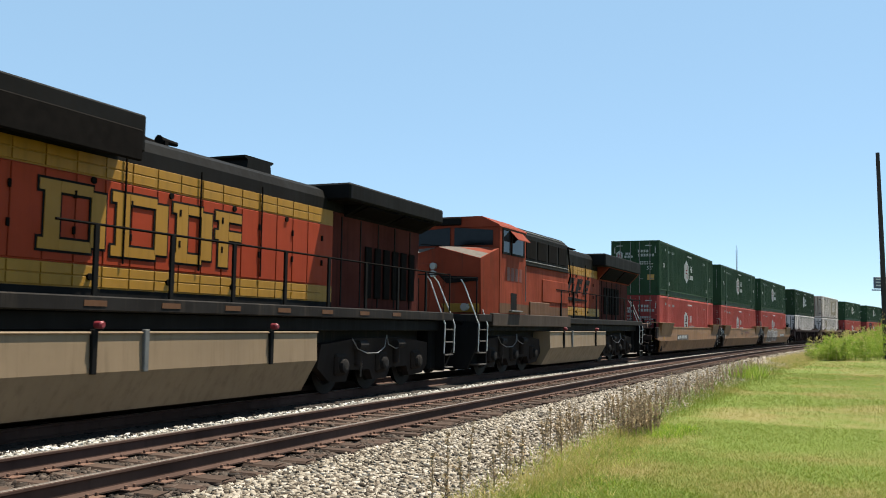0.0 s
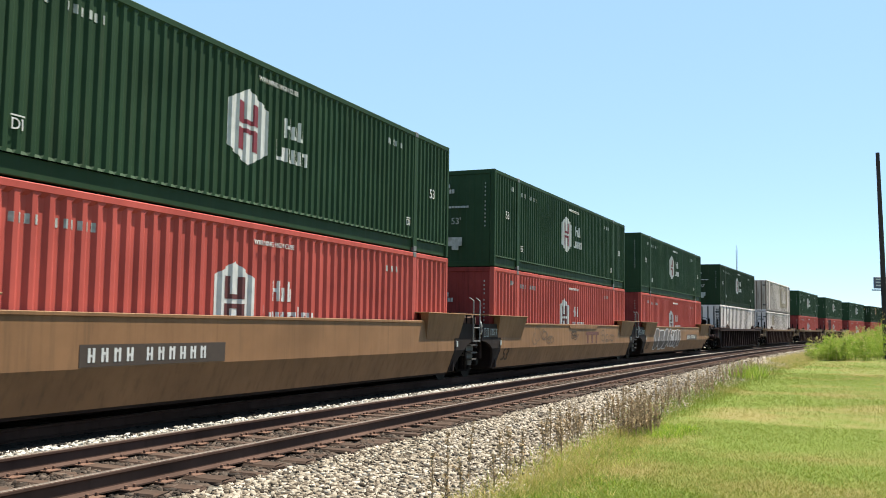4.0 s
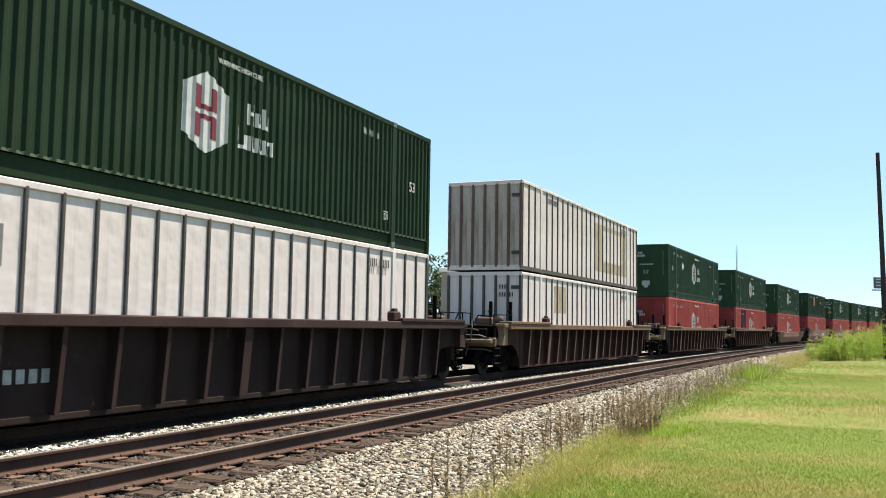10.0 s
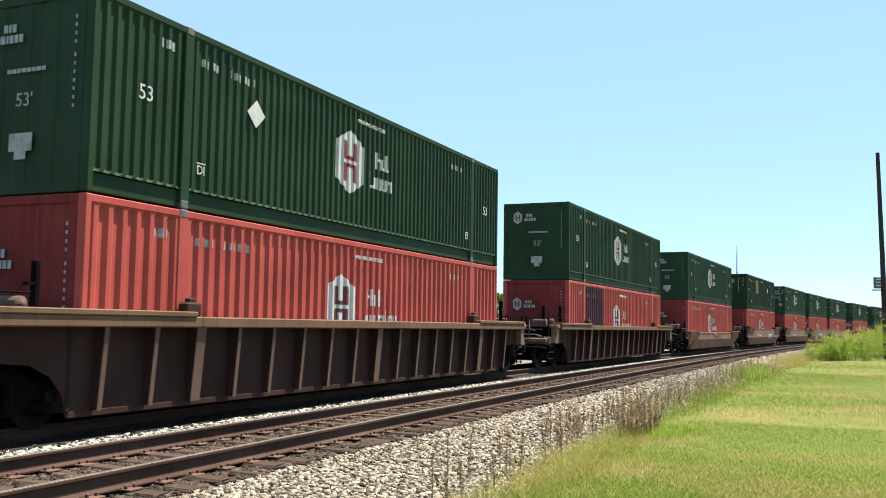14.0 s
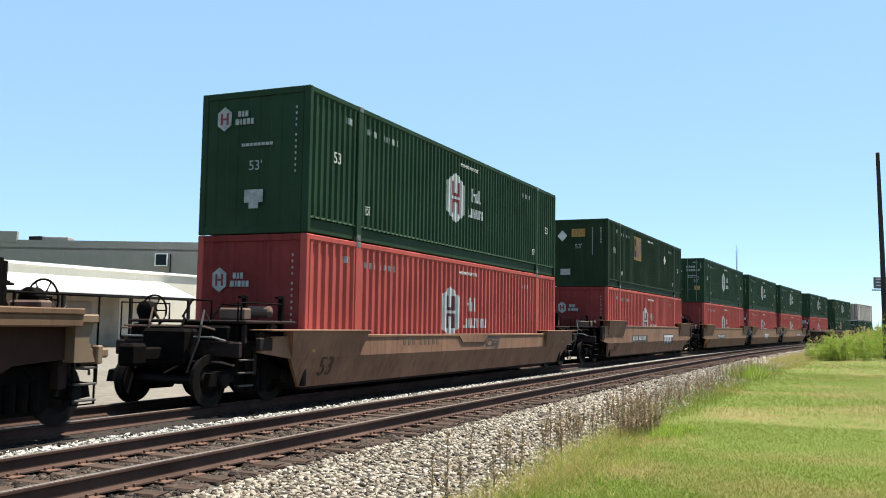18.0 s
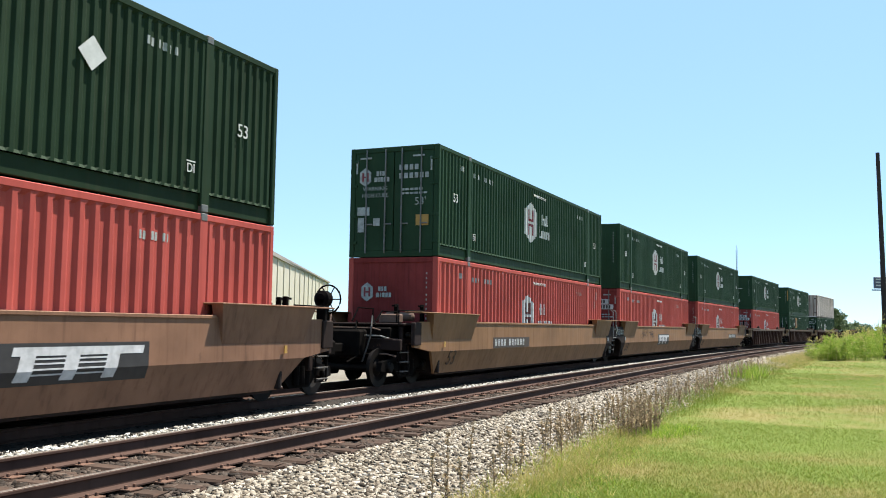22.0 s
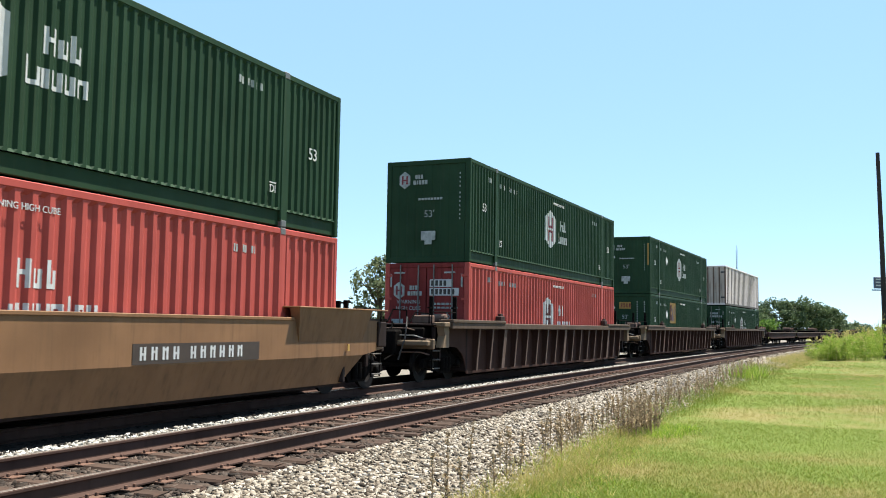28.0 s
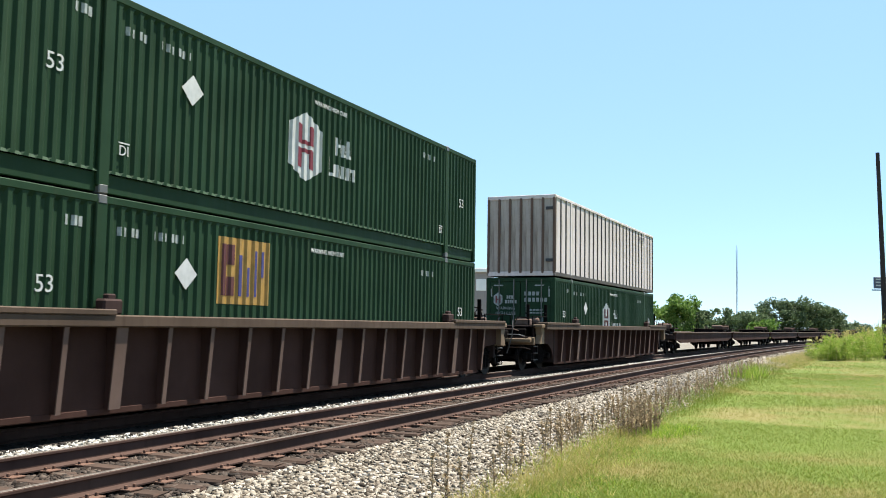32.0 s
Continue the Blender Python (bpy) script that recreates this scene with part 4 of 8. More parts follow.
def bubble_tag(car, y0, y1, n, z0, z1, seed, fill, line):
    """Fat spray-painted shapes with pale outlines, folded over the side's crease."""
    rnd = random.Random(seed)
    zs = sorted({z0 + (z1 - z0) * i / 16 for i in range(17)} | {0.78})
    zm, hh = (z0 + z1) / 2, (z1 - z0) / 2
    step = (y1 - y0) / n
    fills, lines = Shape(), Shape()
    for i in range(n):
        c = y0 + (i + 0.5) * step
        w, lean, ph = step * rnd.uniform(0.46, 0.56), rnd.uniform(0.15, 0.45), rnd.uniform(0, 6.28)
        top, low = rnd.uniform(0.8, 1.0), rnd.uniform(0.75, 1.0)
        def edge(z, side):
            u = (z - zm) / (hh * (top if z > zm else low))
            if abs(u) >= 1:
                return None
            r = (1 - abs(u) ** 3) ** 0.4 * (1 + 0.22 * math.sin(5 * u + ph + side))
            return c + lean * (z - zm) + side * w * r
        rows = [(z, edge(z, -1), edge(z, 1)) for z in zs if edge(z, -1) is not None]
        lift = 0.003 + 0.0005 * i
        for (za, la, ra), (zb, lb, rb) in zip(rows, rows[1:]):
            fills.add([(on_fold(za) + lift, la, za), (on_fold(za) + lift, ra, za), (on_fold(zb) + lift, rb, zb), (on_fold(zb) + lift, lb, zb)], [(0, 1, 2, 3)])
        up = 0.007 + 0.0005 * i
        t = rnd.uniform(0.020, 0.034)
        paths = [[(b, a) for a, b, _ in rows], [(b, a) for a, _, b in rows], [(rows[0][1], rows[0][0]), (rows[0][2], rows[0][0])], [(rows[-1][1], rows[-1][0]), (rows[-1][2], rows[-1][0])]]
        k = rnd.randrange(3)
        m = len(rows)
        inner = rows[m // 3: m // 3 + m // 3 + 1]
        if k < 2:
            paths.append([(l + (r - l) * (0.38 + 0.2 * math.sin(4 * z + ph)), z) for z, l, r in inner])
        if k > 0:
            paths.append([(l + (r - l) * (0.62 + 0.15 * math.cos(5 * z + ph)), z) for z, l, r in inner])
        if k == 1:
            z, l, r = inner[-1]
            paths.append([(l + (r - l) * 0.3, z), (l + (r - l) * 0.75, z + 0.03)])
        for path in paths:
            for (ya, za), (yb, zb) in zip(path, path[1:]):
                d = math.hypot(yb - ya, zb - za) or 1
                ny, nz = -(zb - za) / d * t, (yb - ya) / d * t
                lines.add([(on_fold(z) + up, y, z) for y, z in ((ya - ny, za - nz), (yb - ny, zb - nz), (yb + ny, zb + nz), (ya + ny, za + nz))], [(0, 1, 2, 3)])
    part("graffiti", fills, fill, car, "dark fat graffiti shapes")
    part("graffiti", lines, line, car, "pale graffiti outlines")


def smooth_well(label, front_bogie, mid, rear_bogie, front_end, rear_end, marks=None, brake=None, brake_front=None, paint=BROWN, top=1.50):
    """One unit of a three-unit well car: smooth brown sides folded inwards at the foot."""
    car = thing("well_car", label, "rail car", "well cars of the train")
    rise = 0.21 if top > 1.4 else 0.10
    for sg in (1, -1):
        yf, yr = -9.90 if front_end else -8.14, 9.90 if rear_end else 8.14
        cut = [(8.14, top)] if not rear_end else [(9.90, 0.90), (9.90, top - 0.14), (9.60, top)]
        cut_front = [(-8.14, top)] if not front_end else [(-9.60, top), (-9.90, top - 0.14), (-9.90, 0.90)]
        up = [(max(yf, -8.95), 0.78), (min(yr, 8.95), 0.78)] + cut + cut_front
        part("side_plate", shared(("w1up", paint.name, top, sg, front_end, rear_end), lambda: Shape().prism(up, sg * 1.44, sg * 1.52).mesh("side_plate", paint)), None, car)
        def lower():
            s = Shape()
            for (ya, yb), (yc, yd) in (((max(yf, -8.95), min(yr, 8.95)), (-8.14 if not front_end else -8.35, 8.14 if not rear_end else 8.35)),):
                s.add([(sg * 1.52, ya, 0.78), (sg * 1.52, yb, 0.78), (sg * 1.32, yd, 0.22), (sg * 1.32, yc, 0.22),
                       (sg * 1.46, ya, 0.78), (sg * 1.46, yb, 0.78), (sg * 1.26, yd, 0.22), (sg * 1.26, yc, 0.22)],
                      [(0, 1, 2, 3), (4, 7, 6, 5), (0, 3, 7, 4), (1, 5, 6, 2), (3, 2, 6, 7), (0, 4, 5, 1)])
            return s.mesh("lower_side", paint)
        part("lower_side", shared(("w1low", paint.name, top, sg, front_end, rear_end), lower), None, car)
        part("top_chord", shared(("w1chord", paint.name, top, sg), lambda: Shape().box(*sorted((sg * 1.36, sg * 1.54)), -6.2, 6.2, top - 0.03, top + 0.03, 0.01).mesh("top_chord", paint)), None, car)
        for e, outer in ((-1, front_end), (1, rear_end)):
            def wing():
                ya, yb, yc, yd = e * 6.18, e * (9.1 if outer else 8.55), e * (8.9 if outer else 8.4), e * 6.38
                lo, hi = top - 0.42, top + rise
                sh = Shape().add([(sg * 1.66, ya, hi), (sg * 1.66, yb, hi), (sg * 1.525, yc, lo), (sg * 1.525, yd, lo), (sg * 1.44, ya, hi), (sg * 1.44, yb, hi), (sg * 1.44, yc, lo), (sg * 1.44, yd, lo)],
                                 [(0, 1, 2, 3), (4, 7, 6, 5), (0, 4, 5, 1), (1, 5, 6, 2), (2, 6, 7, 3), (3, 7, 4, 0)])
                return sh.box(*sorted((sg * 1.2, sg * 1.68)), *sorted((e * 6.15, e * (9.8 if outer else 9.5))), top + rise - 0.005, top + rise + 0.025, 0.008).mesh("end_wing", paint)
            part("end_wing", shared(("w1wing", paint.name, top, sg, e, outer), wing), None, car)
            if outer:
                part("end_box", shared(("w1box", top, sg, e), lambda: Shape().box(*sorted((sg * 1.46, sg * 1.56)), *sorted((e * 9.58, e * 9.98)), 0.94, top - 0.02, 0.02).mesh("end_box", DARK_BROWN)), None, car)
            else:
                joint_panel(car, sg, e, top)
            part("reflector", shared(("w1ref", sg, e, outer), lambda: Shape().box(*sorted((sg * 1.555, sg * 1.57)), *sorted((e * 8.19, e * 8.28)), 0.88, 1.02).mesh("reflector", DECAL_YELLOW if outer else DECAL_FAINT)), None, car)
    for e in (-1, 1):
        part("bulkhead", shared(("w1bulk", top, e), lambda: Shape().box(-1.44, 1.44, *sorted((e * 8.25, e * 8.35)), 0.24, top - 0.04, 0.02).mesh("bulkhead", BLACK_BROWN)), None, car)
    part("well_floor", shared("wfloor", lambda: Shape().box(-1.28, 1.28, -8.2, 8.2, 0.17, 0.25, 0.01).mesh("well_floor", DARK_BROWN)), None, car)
    end_gear(car, -1, 8.4, 9.62 if not front_end else 10.3, DARK_BROWN, brake=brake_front, ladder=front_end)
    end_gear(car, 1, 8.4, 9.62 if not rear_end else 10.3, DARK_BROWN, brake=brake, ladder=rear_end)
    if front_bogie is not None:
        bogie(car, front_bogie)
    if rear_bogie is not None:
        bogie(car, rear_bogie)
    if front_end:
        coupler(car, -10.2, -1)
    if rear_end:
        coupler(car, 10.2, 1)
    lettering("53", 0.56, STENCIL, car, Matrix.Translation((1.462, -7.6, 0.58)) @ Matrix.Rotation(0.34, 4, "Y") @ ON_SIDE, "length_mark")
    if not front_end:
        joint_ladder(car, -1)
        end_plate(car)
    for m in marks or ():
        m(car)
    return car


FAINT_SPRAY = plain("faint_brown_spray", (0.10, 0.058, 0.034), 0.7, vary=0.3)
OLD_MAROON = plain("worn_maroon_marking", (0.085, 0.026, 0.02), 0.7, vary=0.35, scale=9.0)


def fold_bracket(car):
    """A shallow trapezoid plate under the top edge, between the wings."""
    part("side_bracket", Shape().prism([(-1.3, 1.49), (2.6, 1.49), (2.4, 1.38), (-1.15, 1.38)], 1.515, 1.545), BROWN, car)


def maroon_blocks(car):
    """Worn maroon marking, as plain blocks."""
    s = Shape()
    for i in range(3):
        y = 0.95 + i * 0.62
        s.box(1.521, 1.5255, y, y + 0.62, 1.14, 1.26).box(1.521, 1.525, y + 0.18, y + 0.36, 0.82, 1.14)
    part("emblem_bar", s, OLD_MAROON, car, "worn maroon marking")


def side_bracket(car):
    """A raised plate and old spray marks on the low side."""
    part("side_bracket", Shape().prism([(-1.1, 1.17), (1.0, 1.17), (0.72, 0.99), (-0.82, 0.99)], 1.515, 1.55), BROWN_DULL, car)
    s = Shape()
    for i in range(8):
        y = -4.3 + i * 0.24 + (0.15 if i > 2 else 0)
        s.box(1.521, 1.525, y, y + 0.13, 0.97, 1.10)
    part("number_bar", s, FAINT_SPRAY, car)
    graffiti(car, 1.05, 1.75, 0.82, 1.16, 12, DECAL_DARK, 0.016)


def number_board(car, y0=-4.75, n1=4, n2=6):
    part("number_board", shared(("nboard", y0), lambda: Shape().box(1.521, 1.526, y0, y0 + 3.15, 0.80, 1.10).mesh("number_board", STENCIL_PATCH)), None, car)
    def bars():
        s = Shape()
        y = y0 + 0.15
        for k, n in enumerate((n1, n2)):
            for i in range(n):
                s.box(1.526, 1.53, y, y + 0.045, 0.86, 1.05).box(1.526, 1.53, y + 0.085, y + 0.13, 0.86, 1.05).box(1.526, 1.5295, y + 0.02, y + 0.12, 0.93 + 0.03 * (i % 3), 0.965 + 0.03 * (i % 3))
                y += 0.245
            y += 0.16
        return s.mesh("number_bar", DECAL_WHITE)
    part("number_bar", shared(("nbars", y0, n1, n2), bars), None, car)


PALE_SPRAY = plain("pale_grey_spray", (0.44, 0.425, 0.43), 0.6, vary=0.25)


def lettered_board(car, y0=1.0, w=2.3):
    """A dark painted field over the fold with a pale slanted comb shape and thin speed lines."""
    def sheet(s, ya, yb, z0, z1, lean, lift):
        zs = sorted({z0, z1} | ({0.78} if z0 < 0.78 < z1 else set()))
        for za, zb in zip(zs, zs[1:]):
            da, db = lean * (za - 0.62), lean * (zb - 0.62)
            s.add([(on_fold(za) + lift, ya + da, za), (on_fold(za) + lift, yb + da, za), (on_fold(zb) + lift, yb + db, zb), (on_fold(zb) + lift, ya + db, zb)], [(0, 1, 2, 3)])
    def field():
        s = Shape()
        sheet(s, y0, y0 + w, 0.60, 1.13, 0.0, 0.004)
        return s.mesh("emblem_board", DECAL_DARK)
    part("emblem_board", shared(("eboard", y0, w), field), None, car)
    def bars():
        s = Shape()
        k = (w - 0.42) / 3
        sheet(s, y0 + 0.10, y0 + w - 0.22, 0.97, 1.08, 0.25, 0.008)
        for i in range(3):
            a = y0 + 0.12 + i * k
            sheet(s, a + 0.12, a + 0.36, 0.65, 0.97, 0.25, 0.008)
            if i < 2:
                for z in (0.72, 0.79, 0.86, 0.92):
                    sheet(s, a + 0.36, a + k + 0.12, z, z + 0.022, 0.25, 0.0082)
        return s.mesh("emblem_bar", PALE_SPRAY)
    part("emblem_bar", shared(("ebars", y0, w), bars), None, car)


def graffiti(car, y0, y1, z0, z1, seed, mat, width=0.03):
    """Loose looping spray lines on the side plate."""
    rnd = random.Random(seed)
    sh = Shape()
    n = max(3, int((y1 - y0) / 0.55))
    for i in range(n):
        cy = y0 + (i + 0.5) * (y1 - y0) / n
        for j in range(3):
            ry, rz = rnd.uniform(0.12, 0.42), (z1 - z0) * rnd.uniform(0.2, 0.48)
            c = (cy + rnd.uniform(-0.15, 0.15), (z0 + z1) / 2 + rnd.uniform(-0.1, 0.1))
            a0, a1 = rnd.uniform(0, 6.28), rnd.uniform(2.2, 5.6)
            lean = rnd.uniform(-0.2, 0.5)
            x = 1.5225 + 0.0008 * (i * 3 + j)
            pts = []
            for k in range(13):
                a = a0 + a1 * k / 12
                z = c[1] + rz * math.sin(a)
                pts.append((c[0] + ry * math.cos(a) + lean * (z - c[1]), max(0.80, min(1.46, z))))
            for (ya, za), (yb, zb) in zip(pts, pts[1:]):
                d = math.hypot(yb - ya, zb - za) or 1
                ny, nz = -(zb - za) / d * width, (yb - ya) / d * width
                sh.add([(x, ya - ny, za - nz), (x, yb - ny, zb - nz), (x, yb + ny, zb + nz), (x, ya + ny, za + nz)], [(0, 1, 2, 3)])
    part("graffiti", sh, mat, car, "looping spray-painted lines")


def ribbed_well(label, length_mark=False, chord=CHORD):
    """A single well car with upright side ribs under a heavy top chord."""
    car = thing("well_car", label, "rail car", "well cars of the train")
    ribs = [-7.9 + i * 1.015 for i in range(17)]
    dark = chord is RIB_DARK
    tint = RIB_DARK if dark else PALE_END
    skin, edge = (DARK_BROWN, RIB_DARK) if dark else (WELL_DUSTY, RIB_DUSTY_LIT) if chord is CHORD else (WELL_SIDE, RIB_PAINT)
    for sg in (1, -1):
        half = [(8.35, 0.14), (8.45, 0.45), (8.66, 0.68), (9.0, 0.84), (9.85, 0.90), (9.85, 1.36)]
        out = [(-a, b) for a, b in half[::-1]] + half
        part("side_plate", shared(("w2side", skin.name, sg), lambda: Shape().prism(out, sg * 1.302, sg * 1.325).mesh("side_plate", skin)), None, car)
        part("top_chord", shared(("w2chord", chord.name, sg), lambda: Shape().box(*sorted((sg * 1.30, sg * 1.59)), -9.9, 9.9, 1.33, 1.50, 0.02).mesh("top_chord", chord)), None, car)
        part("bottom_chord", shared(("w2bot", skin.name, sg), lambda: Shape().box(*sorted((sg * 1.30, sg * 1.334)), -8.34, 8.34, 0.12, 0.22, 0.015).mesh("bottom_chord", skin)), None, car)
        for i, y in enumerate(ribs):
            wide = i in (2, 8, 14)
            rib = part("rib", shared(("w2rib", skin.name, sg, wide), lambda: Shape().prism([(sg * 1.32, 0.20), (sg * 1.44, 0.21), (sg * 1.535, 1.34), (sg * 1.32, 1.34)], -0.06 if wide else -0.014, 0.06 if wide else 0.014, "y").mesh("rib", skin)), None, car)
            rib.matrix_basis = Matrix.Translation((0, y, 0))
            # flange colour is paler than the web, with the sunlit edge painted in
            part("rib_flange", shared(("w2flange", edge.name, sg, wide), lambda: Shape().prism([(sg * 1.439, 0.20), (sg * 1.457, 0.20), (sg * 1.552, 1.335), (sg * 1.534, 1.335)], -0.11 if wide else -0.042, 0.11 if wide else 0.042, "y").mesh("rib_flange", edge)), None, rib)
        for e in (-1, 1):
            part("end_cap", shared(("w2cap", chord.name, sg, e), lambda: Shape().box(*sorted((sg * 1.2, sg * 1.61)), *sorted((e * 6.05, e * 9.9)), 1.49, 1.575, 0.015).mesh("end_cap", chord)), None, car)
            part("lock_bracket", shared(("w2lock", sg, e), lambda: Shape().box(*sorted((sg * 1.32, sg * 1.5)), *sorted((e * 5.82, e * 6.2)), 1.50, 1.72, 0.03).box(*sorted((sg * 1.36, sg * 1.46)), *sorted((e * 5.92, e * 6.1)), 1.70, 1.79, 0.02).mesh("lock_bracket", RIB_DARK)), None, car)
            part("end_box", shared(("w2box", tint.name, sg, e), lambda: Shape().box(*sorted((sg * 1.22, sg * 1.53)), *sorted((e * 9.45, e * 10.25)), 1.38, 1.50, 0.02).prism([(e * 9.86, 1.39), (e * 10.2, 1.39), (e * 10.12, 1.15), (e * 10.25, 0.86), (e * 9.86, 0.86)], sg * 1.28, sg * 1.48).mesh("end_box", tint)), None, car)
    for e in (-1, 1):
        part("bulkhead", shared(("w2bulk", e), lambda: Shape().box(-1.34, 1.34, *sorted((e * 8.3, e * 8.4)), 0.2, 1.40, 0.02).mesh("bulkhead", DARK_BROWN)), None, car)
    part("well_floor", shared("wfloor", None), None, car)
    for e in (-1, 1):
        end_gear(car, e, 8.45, 10.55, DARK_BROWN, brake=(0.4, 10.15, 1.70) if e > 0 else None, sill=tint)
        part("draft_sill", shared(("dsill", tint.name, e), lambda: Shape().box(-0.9, 1.28, *sorted((e * 10.2, e * 10.75)), 0.90, 1.04, 0.03).mesh("draft_sill", tint)), None, car)
        bogie(car, e * 9.35)
        coupler(car, e * 10.4, e)
    if length_mark:
        part("number_bar", merged([Shape().box(1.326, 1.331, -4.6 + 0.2 * i, -4.47 + 0.2 * i, 0.62, 0.80) for i in range(5)]), DECAL_FAINT, car)
        part("hand_pipe", Shape().tube([(1.45, -9.3, 1.66), (1.45, -6.3, 1.66)], 0.025, 6), SILL_PALE, car)
        lettering("53", 0.62, DECAL_WHITE, car, Matrix.Translation((1.335, -7.36, 0.66)) @ ON_SIDE, "length_mark")
    return car


PALE_END = painted("tan_end_paint", (0.1444, 0.095, 0.057), amount=0.4, rough=0.6, wear=0.3)


# ---- low empty cars at the tail ----
def empty_well(label):
    car = thing("well_car", label, "rail car", "empty cars of the train")
    for sg in (1, -1):
        out = [(-9.7, 0.80), (-8.7, 0.72), (-8.2, 0.62), (8.2, 0.62), (8.7, 0.72), (9.7, 0.80), (9.7, 1.18), (-9.7, 1.18)]
        part("side_plate", shared(("w3side", sg), lambda: Shape().prism(out, sg * 1.3, sg * 1.42).mesh("side_plate", WELL_SIDE)), None, car)
        part("top_chord", shared(("w3chord", sg), lambda: Shape().box(*sorted((sg * 1.26, sg * 1.5)), -9.8, 9.8, 1.16, 1.24, 0.02).mesh("top_chord", CHORD_DULL)), None, car)
    part("deck", shared("w3deck", lambda: Shape().box(-1.3, 1.3, -9.7, 9.7, 0.95, 1.1, 0.02).mesh("deck", DARK_BROWN)), None, car)
    for e in (-1, 1):
        end_gear(car, e, 8.45, 9.75, DARK_BROWN, ladder=False)
        bogie(car, e * 8.6)
    return car


# ---- locomotives ----
ORANGE = painted("orange_loco_paint", (0.2150, 0.0284, 0.0103), (0.0684, 0.03, 0.018), amount=0.35, rough=0.45, fade=0.14, spec=0.08)
DIRTY_ORANGE = painted("dull_orange_loco_paint", (0.165, 0.029, 0.014), (0.05, 0.03, 0.022), amount=0.75, rough=0.6, fade=0.25, wear=0.2, rust=(0.05, 0.03, 0.02), spec=0.06)
BOGIE_BROWN = painted("dusty_brown_bogie", (0.016, 0.011, 0.009), (0.03, 0.022, 0.016), amount=0.5, rough=0.8, fade=0.3, spec=0.05)
SHADED_ORANGE = painted("shaded_orange_loco_paint", (0.05, 0.0095, 0.0065), (0.008, 0.006, 0.0055), amount=0.85, rough=0.75, fade=0.35, spec=0.05)
LOCO_DARK = painted("black_loco_paint", (0.0045, 0.004, 0.004), (0.0152, 0.01216, 0.01064), amount=0.25, rough=0.6, fade=0.2, spec=0.06)
DUSTY_YELLOW = painted("grimy_yellow_loco_paint", (0.08, 0.032, 0.012), (0.034, 0.022, 0.014), amount=0.6, rough=0.6, fade=0.2)
YELLOW = painted("yellow_loco_paint", (0.2353, 0.1144, 0.0105), (0.076, 0.0532, 0.0228), amount=0.3, rough=0.4, fade=0.1)
TANK = painted("pale_tank_paint", (0.178, 0.122, 0.074), (0.085, 0.06, 0.036), amount=0.6, rough=0.5, fade=0.12)
SILL = painted("grey_sill_paint", (0.013, 0.011, 0.0105), amount=0.4, rough=0.6, spec=0.06)
SKIRT = painted("dusty_brown_skirt", (0.037, 0.025, 0.019), (0.021, 0.0155, 0.012), amount=0.4, rough=0.7, spec=0.15)
FADED_NUMBER = plain("dull_red_brown_number", (0.0988, 0.01824, 0.01064), 0.6)
NON_SKID = plain("grey_nose_top", (0.0836, 0.0646, 0.0532), 0.8)
GLASS = plain("dark_cab_glass", (0.008, 0.01, 0.013), 0.08, spec=0.15)
RAIL_PAINT = plain("pale_handrail_paint", (0.418, 0.418, 0.4104), 0.4)
LAMP_GLASS = plain("lamp_lens", (0.22, 0.22, 0.21), 0.1, vary=0.05)


